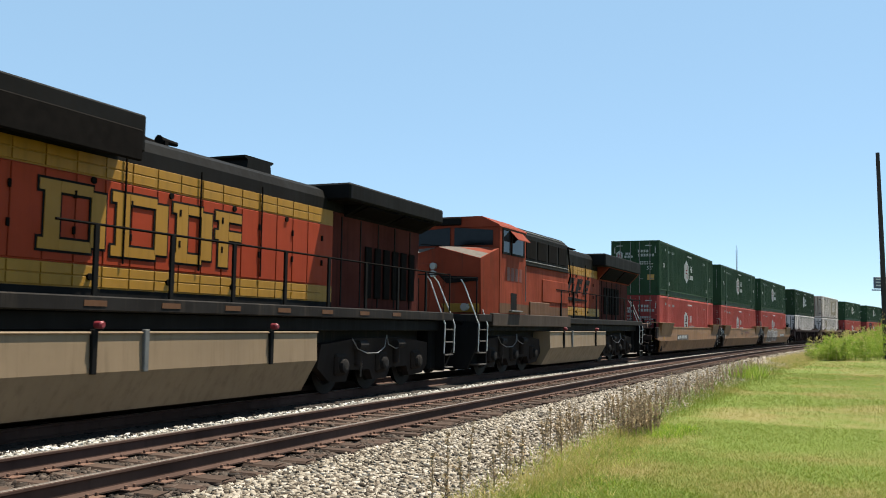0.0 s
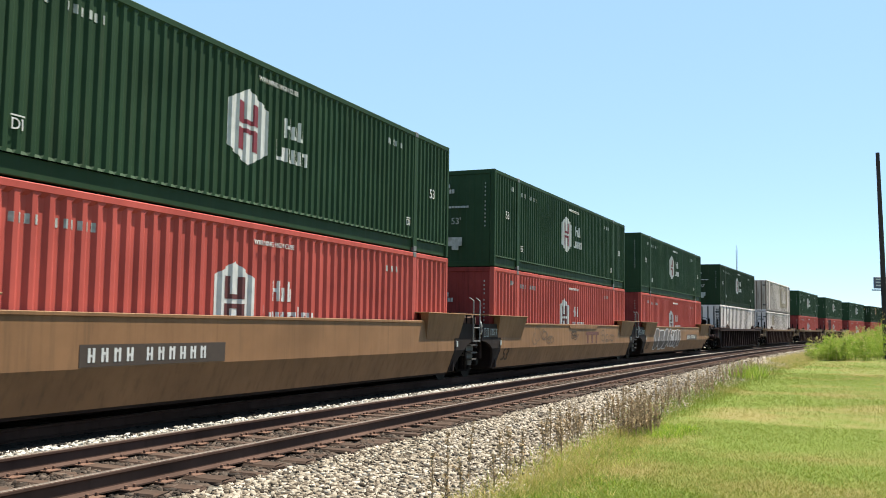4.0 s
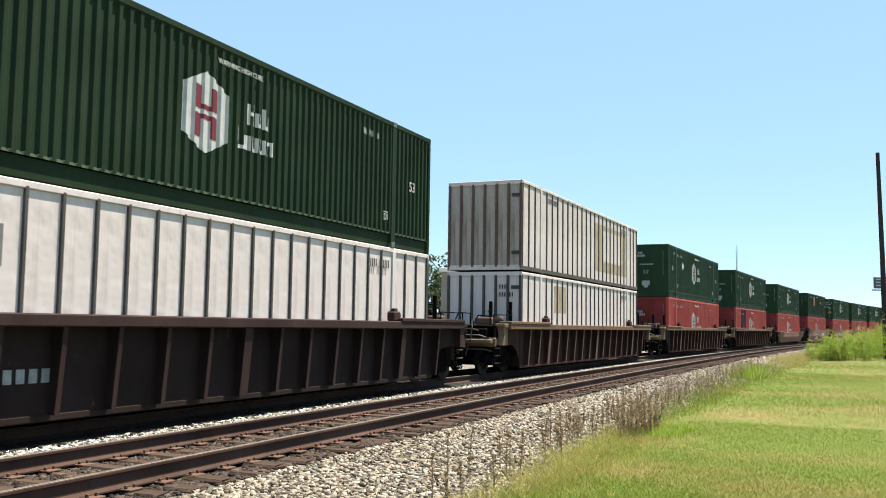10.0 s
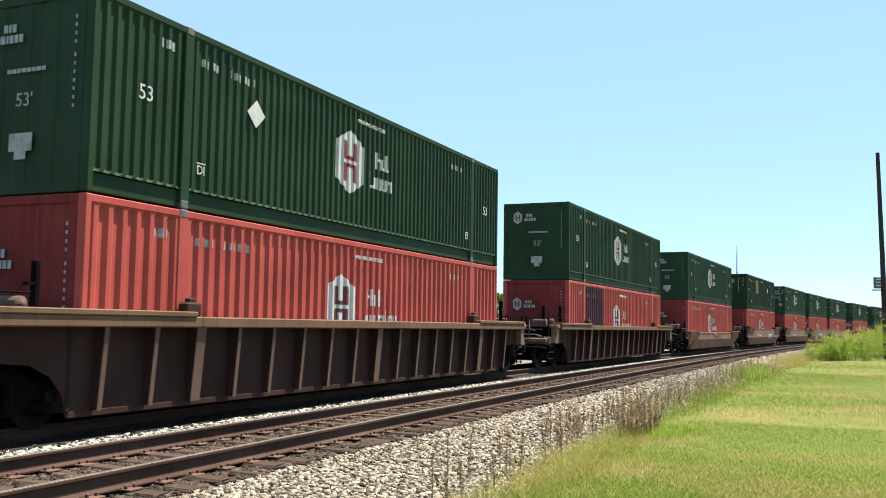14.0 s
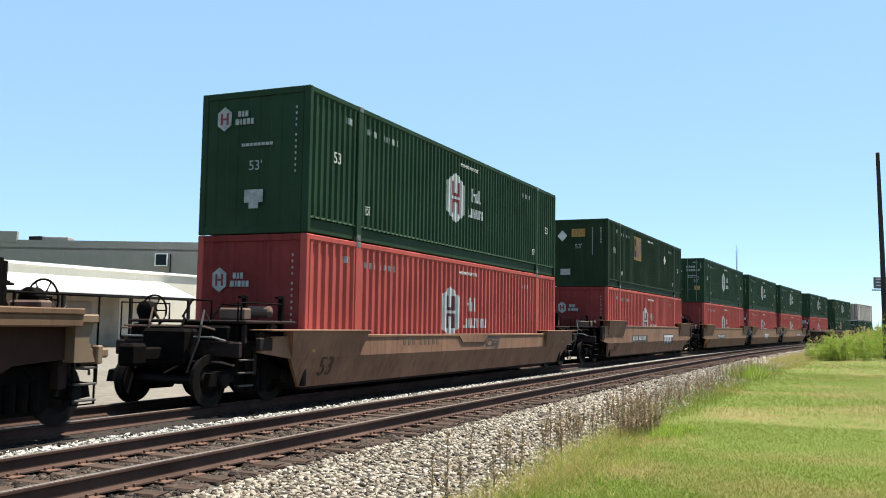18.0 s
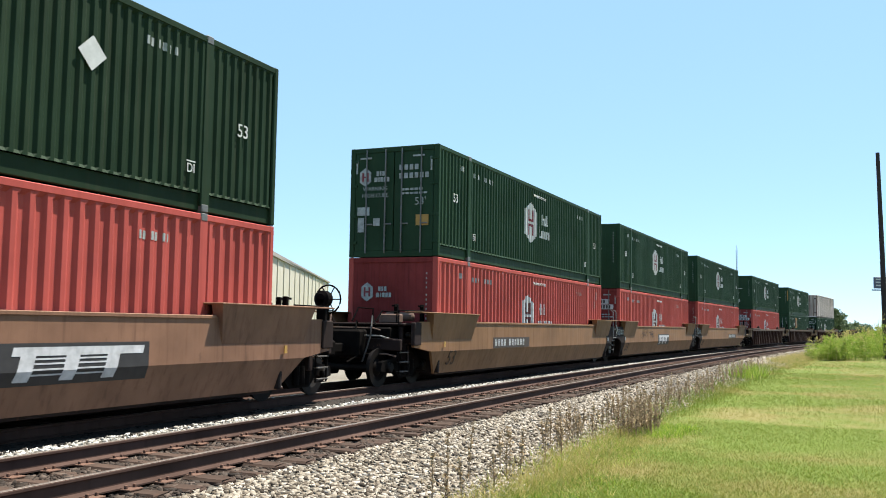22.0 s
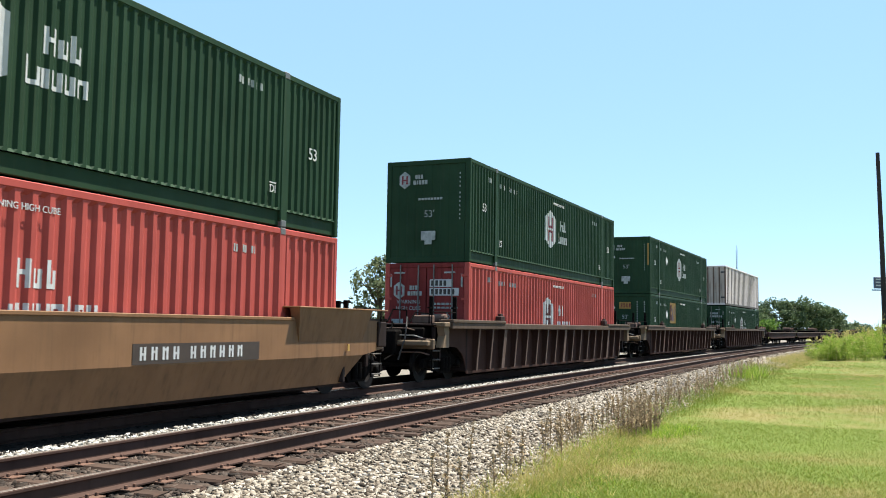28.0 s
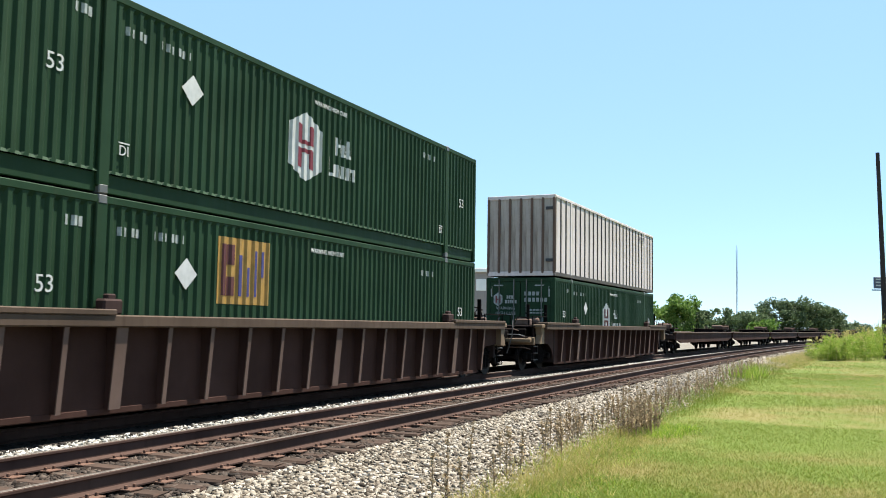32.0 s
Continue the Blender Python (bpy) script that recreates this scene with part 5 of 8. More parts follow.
def loco_bogie(parent, y):
    b = part("loco_bogie", shared("lb", lambda: Shape().box(-0.9, 0.9, -1.6, 1.6, 0.55, 0.9, 0.05).box(-0.6, 0.6, -2.75, 2.75, 0.16, 0.95, 0.05).mesh("loco_bogie", DARK_STEEL)), None, parent)
    b.matrix_basis = Matrix.Translation((0, y, 0))
    for sg in (1, -1):
        def frame_shape():
            s = Shape()
            s.prism([(-2.75, 0.55), (-2.6, 1.0), (-1.1, 1.12), (1.1, 1.12), (2.6, 1.0), (2.75, 0.55), (2.3, 0.26), (1.55, 0.22), (1.4, 0.46), (0.5, 0.44), (0.35, 0.22), (-0.35, 0.22), (-0.5, 0.44), (-1.4, 0.46), (-1.55, 0.22), (-2.3, 0.26)], sg * 1.02, sg * 1.18)
            for yy in (-1.85, 0, 1.85):
                s.box(*sorted((sg * 1.0, sg * 1.26)), yy - 0.24, yy + 0.24, 0.36, 0.80, 0.05)
            return s.mesh("side_frame", BOGIE_BROWN)
        f = part("side_frame", shared(("lbframe", sg), frame_shape), None, b)
        for yy in (-1.85, 0, 1.85):
            part("axle_cap", shared(("lcap", sg, yy), lambda: Shape().lathe([(1.2 * sg, 0.16), (1.34 * sg, 0.14), (1.36 * sg, 0.08)], (0, yy, 0.56), "x", 14).mesh("axle_cap", SILL)), None, f)
        for yy in (-1.1, 0.75):
            part("brake_cylinder", shared(("lcyl", sg, yy), lambda: Shape().lathe([(-0.18, 0.1), (0.18, 0.1)], (sg * 1.28, yy, 0.98), "y", 12).mesh("brake_cylinder", SILL)), None, f)
            part("spring", shared(("lspr", sg, yy), lambda: Shape().lathe([(0.55, 0.1), (0.9, 0.1)], (sg * 1.2, yy, 0), "z", 12).mesh("spring", BOGIE_BROWN)), None, f)
    part("sand_hose", shared("sandhose", lambda: Shape().tube([(1.28, -1.5, 1.12), (1.31, -1.3, 0.90), (1.33, -0.9, 0.80), (1.33, -0.4, 0.80), (1.32, -0.05, 0.92), (1.29, 0.1, 1.18), (1.31, 0.16, 0.98), (1.33, 0.5, 0.88), (1.32, 0.85, 0.94), (1.3, 1.0, 1.05)], 0.012, 5).mesh("sand_hose", SILL_PALE)), None, b)
    part("sand_pipe", shared("sandpipe", lambda: Shape().tube([(1.22, -1.05, 0.9), (1.25, -1.0, 0.6), (1.2, -0.95, 0.3)], 0.018, 5).mesh("sand_pipe", SILL_GREY)), None, b)
    for yy in (-1.85, 0, 1.85):
        part("traction_motor", shared(("motor", yy), lambda: Shape().box(-0.62, 0.62, yy + 0.16, yy + 0.98, 0.2, 0.84, 0.08).mesh("traction_motor", DARK_STEEL)), None, b)
        wheelset(b, yy, 0.53)
    return b


def loco(label, heritage):
    ob = thing("locomotive", label, "locomotive", "locomotives of the train")
    hood_x = 0.95
    SKIN = ORANGE if heritage else DIRTY_ORANGE
    # frame, walkway and tank
    part("frame", Shape().box(-1.5, 1.5, -10.3, 10.3, 1.54, 1.75, 0.02).box(-0.9, 0.9, -10.1, 10.1, 1.0, 1.54, 0.03), SILL if not heritage else SILL, ob)
    part("underframe", Shape().box(-1.35, 1.35, -9.9, 9.9, 1.28, 1.54, 0.02), LOCO_DARK, ob)
    tank = part("fuel_tank", Shape().prism([(-1.5, 1.24), (1.5, 1.24), (1.52, 0.72), (1.18, 0.14), (-1.18, 0.14), (-1.52, 0.72)], -3.95, 3.42, "y"), TANK, ob, "pale fuel tank with a folded side")
    for y, m in ((-2.42, LOCO_DARK), (-1.4, STEEL), (1.82, LOCO_DARK)):
        part("tank_strap", Shape().box(1.49, 1.56, y - 0.05, y + 0.05, 0.70, 1.30, 0.01), m, tank)
    part("tank_top", Shape().box(-1.53, 1.53, -3.97, 3.44, 1.235, 1.27, 0.012), TANK, tank)
    for y in (-2.36, 1.88):
        part("filler_cap", Shape().lathe([(1.5, 0.055), (1.60, 0.055), (1.63, 0.035)], (0, y, 1.36), "x", 14), DECAL_RED, tank)
    loco_bogie(ob, -6.75)
    loco_bogie(ob, 6.75)
    # long hood in bands: yellow skirt, orange, yellow, black top
    y0, y1 = (-6.3, 9.2) if heritage else (-1.7, 9.5)
    top = 4.27 if heritage else 4.46
    bands = ((1.75, 1.87, LOCO_DARK), (1.87, 2.20, YELLOW), (2.20, 3.46, SKIN), (3.46, 3.78, YELLOW))
    yr = (4.9 if heritage else 4.5)                # behind this the wings' shade is put into the hood's colour
    for a, b, m in bands:
        part("hood_band", Shape().box(-hood_x, hood_x, y0, yr - 0.004, a, b - 0.003), m, ob)
    part("radiator_hood", Shape().box(-hood_x, hood_x, yr, y1, 1.75, 3.777, 0.01), SHADED_ORANGE, ob, "orange radiator hood, its colour darkened as wing shade")
    for k in range(5):
        part("seam", Shape().box(hood_x, hood_x + 0.015, yr + 0.35 + k * 0.86, yr + 0.39 + k * 0.86, 1.80, 3.7), LOCO_DARK, ob)
    part("hood_top", Shape().prism([(-hood_x, 3.78), (hood_x, 3.78), (hood_x, top - 0.26), (hood_x - 0.08, top - 0.1), (hood_x - 0.28, top), (-hood_x + 0.28, top), (-hood_x + 0.08, top - 0.1), (-hood_x, top - 0.26)], y0, y1 - 2.0, "y"), LOCO_DARK, ob)
    # hood doors: shallow panels with latches
    for i in range(19 if heritage else 10):
        a = y0 + 0.10 + i * 0.56
        d = part("hood_door", shared(("hdoor", heritage), lambda: Shape().box(hood_x, hood_x + 0.022, 0.0, 0.535, 2.22, 3.44, 0.006).mesh("hood_door", SKIN)), None, ob)
        d.matrix_basis = Matrix.Translation((0, a, 0))
        for zz, nm in ((1.89, "skirt_door"), (3.48, "upper_door")):
            k = part(nm, shared(nm, lambda: Shape().box(hood_x, hood_x + 0.02, 0.0, 0.535, zz, zz + 0.14, 0.005).box(hood_x, hood_x + 0.02, 0.0, 0.535, zz + 0.158, zz + 0.295, 0.005).mesh(nm, YELLOW)), None, ob)
            k.matrix_basis = Matrix.Translation((0, a, 0))
        if i % 2 == 0:
            for zz in (2.6, 3.1):
                part("latch", shared(("latch", zz), lambda: Shape().box(hood_x + 0.022, hood_x + 0.05, 0.50, 0.55, zz, zz + 0.11, 0.005).mesh("latch", DARK_STEEL)), None, d)
        if i % 3 == 1:
            for zz in (3.40, 2.03):
                part("lift_eye", shared(("eye", zz), lambda: Shape().lathe([(hood_x, 0.05), (hood_x + 0.05, 0.05)], (0, 0.3, zz), "x", 10).mesh("lift_eye", DARK_STEEL)), None, d)
    for y in (-1.35, 0.42, 2.2):
        part("hood_rail", Shape().tube([(hood_x + 0.05, y, 2.25), (hood_x + 0.05, y, 3.9)], 0.016, 5), DARK_STEEL, ob)
    # exhaust and roof gear
    if heritage:
        part("exhaust", Shape().prism([(2.5, top - 0.05), (3.35, top - 0.05), (3.3, 4.50), (3.40, 4.54), (3.40, 4.58), (2.44, 4.58), (2.44, 4.54), (2.54, 4.50)], -0.42, 0.42), LOCO_DARK, ob)
        wings = (4.62, 9.52, 3.97, 4.33)
        part("wide_cabin", Shape().box(-1.45, 1.45, -6.5, -1.47, 3.86, 4.41, 0.03), LOCO_DARK, ob)
        part("cabin_screen", Shape().box(1.40, 1.47, -4.2, -1.55, 3.72, 4.18, 0.02), DARK_STEEL, ob)
    else:
        part("exhaust", Shape().box(-0.4, 0.4, 1.5, 2.5, top - 0.03, top + 0.10, 0.04).box(-0.48, 0.48, 1.42, 2.58, top + 0.09, top + 0.15, 0.02), LOCO_DARK, ob)
        wings = (3.45, 10.0, 3.96, 4.48)
        part("wide_cabin", Shape().prism([(-1.42, 3.38), (1.42, 3.38), (1.40, 4.34), (1.15, 4.56), (-1.15, 4.56), (-1.40, 4.34)], -6.5, -1.55, "y"), LOCO_DARK, ob)
        for k in range(4):
            part("vent_grille", Shape().box(1.405, 1.435, -6.2 + k * 1.15, -5.3 + k * 1.15, 3.60, 4.22, 0.01), DARK_STEEL, ob)
        part("cabin_rail", Shape().tube([(1.46, -6.4, 3.5), (1.46, -1.7, 3.5)], 0.014, 6).tube([(1.30, -6.4, 4.46), (1.30, -1.7, 4.46)], 0.014, 6), SILL_PALE, ob)
        part("brace_bar", Shape().tube([(1.44, -1.7, 4.3), (1.30, -0.9, 3.3), (1.05, -0.7, 2.7)], 0.025, 6), DARK_STEEL, ob)
        part("cabin_edge", Shape().box(1.42, 1.47, -6.4, -1.6, 3.36, 3.42, 0.01), LOCO_DARK, ob)
    yh = -0.1
    for k, (dx, dy) in enumerate(((0.2, 0.0), (0.45, 0.12), (0.0, 0.25))):
        part("horn", Shape().lathe([(-0.05, 0.085), (0.05, 0.06), (0.4, 0.04)], (dx, yh + dy, top + 0.12), "y", 10), DARK_STEEL, ob)
    part("horn_bracket", Shape().box(-0.1, 0.55, yh + 0.12, yh + 0.2, top - 0.05, top + 0.10), DARK_STEEL, ob)
    # radiator section with overhanging wings
    wa, wb, wz, wt = wings
    foot = 3.72 if heritage else 3.42
    part("radiator", Shape().box(-1.5, 1.5, wa, wb, wz, wt, 0.04), LOCO_DARK, ob, "black overhanging radiator cabin")
    part("radiator_fan", Shape().box(-1.2, 1.2, wa + 0.6, wb - 0.6, wt - 0.01, wt + 0.05, 0.02), DARK_STEEL, ob)
    for sg in (1, -1):
        part("wing_soffit", Shape().prism([(sg * hood_x, foot), (sg * 1.44, wz), (sg * hood_x, wz)], wa + 0.75, wb - 0.15, "y"), SKIN if not heritage else LOCO_DARK, ob)
        for k in range(2):
            part("radiator_screen", Shape().prism([(sg * (hood_x + 0.06), foot + 0.06), (sg * 1.44, wz - 0.03), (sg * 1.47, wz - 0.05), (sg * (hood_x + 0.09), foot + 0.04)], wa + 0.9 + k * (wb - wa - 1.2) / 2, wa + 0.7 + (k + 1) * (wb - wa - 1.2) / 2, "y"), DARK_STEEL, ob)
        for k in range(6):
            part("louvre", Shape().box(*sorted((sg * (hood_x + 0.02), sg * (hood_x + 0.05))), wa + 1.7 + k * 0.46, wa + 2.0 + k * 0.46, 2.0, 3.15, 0.008), DARK_STEEL, ob)
    part("rear_wall", Shape().box(-hood_x, hood_x, y1 + 0.004, y1 + 0.05, 1.76, 3.98), SHADED_ORANGE, ob)
    for x in (-0.14, 0.14):
        part("rear_headlamp", Shape().lathe([(y1 + 0.02, 0.12), (y1 + 0.10, 0.12)], (x, 0, 3.7), "y", 14), LAMP_GLASS, ob)
    # equipment cabinet behind the cab
    part("cabinet", Shape().box(-1.42, 1.42, -6.5, -1.6 if not heritage else -6.0, 1.75, 3.38, 0.02), SKIN, ob)
    if not heritage:
        part("cabinet_panel", Shape().box(1.42, 1.45, -4.6, -1.65, 2.25, 3.0, 0.015), SKIN, ob)
    # cab and nose
    cab = part("cab", Shape().box(-1.52, 1.52, -8.8, -6.5, 1.75, 4.36, 0.02), SKIN, ob)
    part("cab_roof", Shape().prism([(-1.55, 4.34), (1.55, 4.34), (1.5, 4.40), (0.95, 4.66), (-0.95, 4.66), (-1.5, 4.40)], -8.84, -6.48, "y"), SKIN, cab)
    for x0, x1 in ((-1.30, -0.07), (0.07, 1.30)):
        part("windscreen", Shape().prism([(x0, 3.80), (x1, 3.80), (x1, 4.24 if abs(x1) > 1 else 4.34), (x0, 4.24 if abs(x0) > 1 else 4.34)], -8.825, -8.79, "y"), GLASS, cab)
    for sg in (1, -1):
        for a, b in ((-8.55, -8.0), (-7.8, -6.75)):
            w = part("side_window", Shape().box(*sorted((sg * 1.51, sg * 1.535)), a, b, 3.60, 4.27, 0.02), GLASS, cab)
            part("window_frame", Shape().box(*sorted((sg * 1.52, sg * 1.55)), a - 0.05, b + 0.05, 3.55, 3.60).box(*sorted((sg * 1.52, sg * 1.55)), a - 0.05, b + 0.05, 4.27, 4.32).box(*sorted((sg * 1.52, sg * 1.55)), a - 0.05, a, 3.60, 4.27).box(*sorted((sg * 1.52, sg * 1.55)), b, b + 0.05, 3.60, 4.27), LOCO_DARK, w)
        part("sunshade", Shape().prism([(sg * 1.53, 4.30), (sg * 1.80, 4.02), (sg * 1.80, 4.0), (sg * 1.53, 4.27)], -8.0, -6.9, "y"), SKIN, cab)
        part("door_handle", Shape().tube([(sg * 1.56, -6.62, 2.2), (sg * 1.56, -6.62, 3.3)], 0.015, 5), STEEL, cab)
    nose = part("nose", Shape().add([(-1.35, -9.78, 1.75), (1.35, -9.78, 1.75), (1.5, -8.8, 1.75), (-1.5, -8.8, 1.75), (-1.3, -9.75, 3.34), (1.3, -9.75, 3.34), (1.5, -8.8, 3.70), (-1.5, -8.8, 3.70), (0, -9.86, 1.75), (0, -9.80, 3.68), (0, -8.8, 3.78)],
        [(0, 8, 9, 4), (8, 1, 5, 9), (1, 2, 6, 5), (4, 7, 3, 0), (4, 9, 10, 7), (9, 5, 6, 10), (2, 3, 7, 10, 6), (0, 3, 2, 1, 8)]), SKIN, ob)
    part("nose_door", Shape().box(-0.95, -0.25, -9.86, -9.80, 1.8, 3.2, 0.02), SKIN, nose)
    part("nose_band", Shape().box(0.05, 1.30, -9.845, -9.80, 1.80, 2.05, 0.01), YELLOW, nose)
    part("nose_top", Shape().add([(-1.28, -9.74, 3.352), (0, -9.78, 3.69), (1.28, -9.74, 3.352), (1.46, -8.82, 3.70), (0, -8.82, 3.785), (-1.46, -8.82, 3.70)], [(0, 1, 4, 5), (1, 2, 3, 4)]), NON_SKID, nose, "grey non-slip nose top")
    part("nose_stripe", Shape().add([(0.05, -9.87, 2.86), (1.25, -9.80, 2.80), (1.25, -9.80, 2.70), (0.3, -9.86, 2.62)], [(0, 1, 2, 3)]), LOCO_DARK, nose)
    part("grab_iron", Shape().tube([(-1.2, -9.8, 3.3), (-1.15, -9.75, 3.52), (-0.7, -9.7, 3.62), (-0.65, -9.75, 3.45)], 0.02, 6), RAIL_PAINT, nose)
    for z in (3.12, 2.90):
        part("headlamp", Shape().lathe([(-9.92, 0.1), (-9.80, 0.1)], (-0.12, 0, z), "y", 14), LAMP_GLASS, nose)
    for x in (-0.95, 0.95):
        part("ditch_light", Shape().lathe([(-10.1, 0.11), (-9.95, 0.11)], (x, 0, 1.95), "y", 14), LAMP_GLASS, nose)
    part("number_light", Shape().box(-0.62, 0.30, -8.92, -8.75, 4.40, 4.64, 0.03), LOCO_DARK, cab)
    part("roof_antenna", Shape().box(-0.6, -0.2, -8.0, -7.4, 4.64, 4.76, 0.03), SILL, cab)
    part("roof_rail", Shape().tube([(-0.9, -8.7, 4.66), (-0.9, -8.7, 4.80), (-0.6, -8.7, 4.80), (-0.6, -8.7, 4.66)], 0.015, 5), DARK_STEEL, cab)
    for x in (0.3, -0.3):
        part("wiper", Shape().tube([(x, -8.87, 3.80), (x * 3.4, -8.86, 3.86)], 0.014, 5), DARK_STEEL, cab)
    # skirt under the cab, steps, and a black plate standing in for the door recess's shade
    part("cab_skirt", Shape().box(1.30, 1.53, -9.3, -1.6 if not heritage else -6.0, 1.42, 1.80, 0.02), SKIRT, ob)
    if not heritage:
        part("battery_box", Shape().box(1.05, 1.47, -5.9, -3.9, 1.76, 2.22, 0.02), DUSTY_YELLOW, ob, "dusty yellow-brown battery box")
        part("side_band", Shape().box(1.50, 1.524, -8.78, -6.52, 1.81, 2.10), DUSTY_YELLOW, ob, "grimy yellow stripe")
        part("side_band", Shape().box(1.40, 1.424, -6.48, -1.62, 1.81, 2.10), DUSTY_YELLOW, ob, "grimy yellow stripe")
    part("cab_side_step", Shape().box(1.5, 1.62, -8.0, -7.0, 1.86, 1.90, 0.005), STEEL, ob)
    part("recess_shade_plate", Shape().box(1.515, 1.532, -7.85, -7.35, 1.92, 2.42), LOCO_DARK, ob)
    for e in (-1, 1):
        for sg in (1, -1):
            st = part("step_well", Shape().box(*sorted((sg * 1.0, sg * 1.5)), *sorted((e * 9.72, e * 9.76)), 0.32, 1.54, 0.01).box(*sorted((sg * 1.0, sg * 1.5)), *sorted((e * 10.26, e * 10.3)), 0.9, 1.54, 0.01), LOCO_DARK, ob)
            for z in (0.34, 0.66, 0.98, 1.30):
                part("step_tread", Shape().box(*sorted((sg * 1.05, sg * 1.52)), *sorted((e * 9.76, e * 10.28)), z, z + 0.035, 0.006), SILL_GREY, st)
            part("stair_rail", Shape().tube([(sg * 1.5, e * 10.34, 0.72), (sg * 1.52, e * 10.34, 1.45), (sg * 1.05, e * 10.3, 2.55), (sg * 0.92, e * 10.25, 2.72)], 0.017, 6), RAIL_PAINT, ob)
            part("stair_rail", Shape().tube([(sg * 1.5, e * 9.70, 0.72), (sg * 1.52, e * 9.70, 1.45), (sg * 1.1, e * 9.68, 2.55), (sg * 1.0, e * 9.62, 2.72)], 0.017, 6), RAIL_PAINT, ob)
        part("pilot", Shape().prism([(-1.5, 1.4), (1.5, 1.4), (1.5, 0.9), (1.2, 0.25), (-1.2, 0.25), (-1.5, 0.9)], *sorted((e * 10.3, e * 10.42)), "y"), LOCO_DARK, ob)
        # black box added to block the view through beneath the end platform
        part("end_filler", Shape().box(-1.25, 1.25, *sorted((e * 9.35, e * 10.2)), 0.30, 1.5, 0.05), LOCO_DARK, ob)
        coupler(ob, e * 10.2, e)
        part("end_handrail", Shape().tube([(-1.4, e * 10.25, 2.75), (-0.4, e * 10.25, 2.75), (-0.4, e * 10.25, 1.75)], 0.02, 6).tube([(1.4, e * 10.25, 2.75), (0.4, e * 10.25, 2.75), (0.4, e * 10.25, 1.75)], 0.02, 6).tube([(-1.4, e * 10.25, 1.75), (-1.4, e * 10.25, 2.75)], 0.02, 6).tube([(1.4, e * 10.25, 1.75), (1.4, e * 10.25, 2.75)], 0.02, 6), LOCO_DARK, ob)
        part("air_hose", Shape().tube([(0.4, e * 10.4, 1.2), (0.5, e * 10.6, 0.9), (0.45, e * 10.75, 0.5), (0.3, e * 10.9, 0.45)], 0.03, 6).tube([(-0.6, e * 10.4, 1.3), (-0.7, e * 10.65, 0.8), (-0.5, e * 11.0, 0.6)], 0.03, 6), DARK_STEEL, ob)
    # side handrails
    for sg in (1, -1):
        part("handrail", Shape().tube([(sg * 1.45, -3.1, 2.72), (sg * 1.45, 9.9, 2.72)], 0.02, 6), DARK_STEEL, ob)
        for i in range(8):
            y = -2.37 + i * 1.57 + (0.0 if heritage else -0.15)
            part("stanchion", shared(("stan", sg), lambda: Shape().box(sg * 1.45 - 0.02, sg * 1.45 + 0.02, -0.045, 0.045, 1.55, 2.72, 0.006).mesh("stanchion", LOCO_DARK)), None, ob).matrix_basis = Matrix.Translation((0, y, 0))
    for i in range(7) if heritage else ():
        part("sill_reflector", shared("sillref", lambda: Shape().box(1.5, 1.508, 0, 0.42, 1.61, 1.69).mesh("sill_reflector", DUSTY_YELLOW)), None, ob).matrix_basis = Matrix.Translation((0, -2.6 + i * 1.55, 0))
    # the railway's lettering, as plain bold blocks
    xf = hood_x + 0.028
    if heritage:
        for i, y in enumerate((-2.85, -1.5, -0.15, 0.95)):
            w = 1.12 if i < 2 else 0.9
            lo, hi = 2.36, 3.30
            boxes = [(y, y + 0.27, lo, hi)]
            for z in (lo, hi - 0.15) if i < 3 else (hi - 0.15, (lo + hi) / 2):
                boxes += [(y - 0.10, y, z, z + 0.15), (y + 0.27, y + w - 0.26, z, z + 0.15)]
            if i < 3:
                boxes.append((y + w - 0.28, y + w, lo + 0.08, hi - 0.08))
            s, rim = Shape(), Shape()
            for k, (ya, yb, za, zb) in enumerate(boxes):
                s.box(xf + 0.004, xf + 0.014 + 0.001 * k, ya, yb, za, zb)
                rim.box(xf, xf + 0.005 + 0.001 * k, ya - 0.035, yb + 0.035, za - 0.035, zb + 0.035)
            block = part("name_block", s, YELLOW, ob, "bold yellow lettering block")
            part("block_rim", rim, LOCO_DARK, block, "dark outline")
    else:
        slant = lambda a, b, z0, z1, k: [(xf + 0.012, a, z0), (xf + 0.012, b, z0), (xf + 0.012, b + k, z1), (xf + 0.012, a + k, z1)]
        for i, y in enumerate((-1.55, -0.4, 0.75, 1.8)):
            s = Shape()
            z0, z1 = 2.72, 3.32
            s.add(slant(y, y + 0.34, z0, z1, 0.4), [(0, 1, 2, 3)])
            s.add(slant(y + 0.36 + 0.27, y + 0.72 + 0.27, z0 + 0.4, z1, 0.13), [(0, 1, 2, 3)])
            if i < 2:
                s.add(slant(y + 0.58, y + 0.88, z0, z0 + 0.38, 0.25), [(0, 1, 2, 3)])
            else:
                s.add(slant(y + 0.36 + 0.1, y + 0.66 + 0.1, z0 + 0.16, z0 + 0.3, 0.1), [(0, 1, 2, 3)])
            part("name_block", s, LOCO_DARK, ob, "slanted black lettering block")
        part("swoosh", Shape().add([(xf + 0.012, -2.1, 2.42), (xf + 0.012, -1.75, 2.62), (xf + 0.012, 2.6, 2.50), (xf + 0.012, 2.4, 2.45)], [(0, 1, 2, 3)]), LOCO_DARK, ob, "long black tapering stripe")
        bars = Shape()
        for i in range(4):
            bars.box(1.521, 1.526, -8.2 + i * 0.36, -7.95 + i * 0.36, 2.78, 3.18)
        part("number_bar", bars, FADED_NUMBER, ob)
    return ob


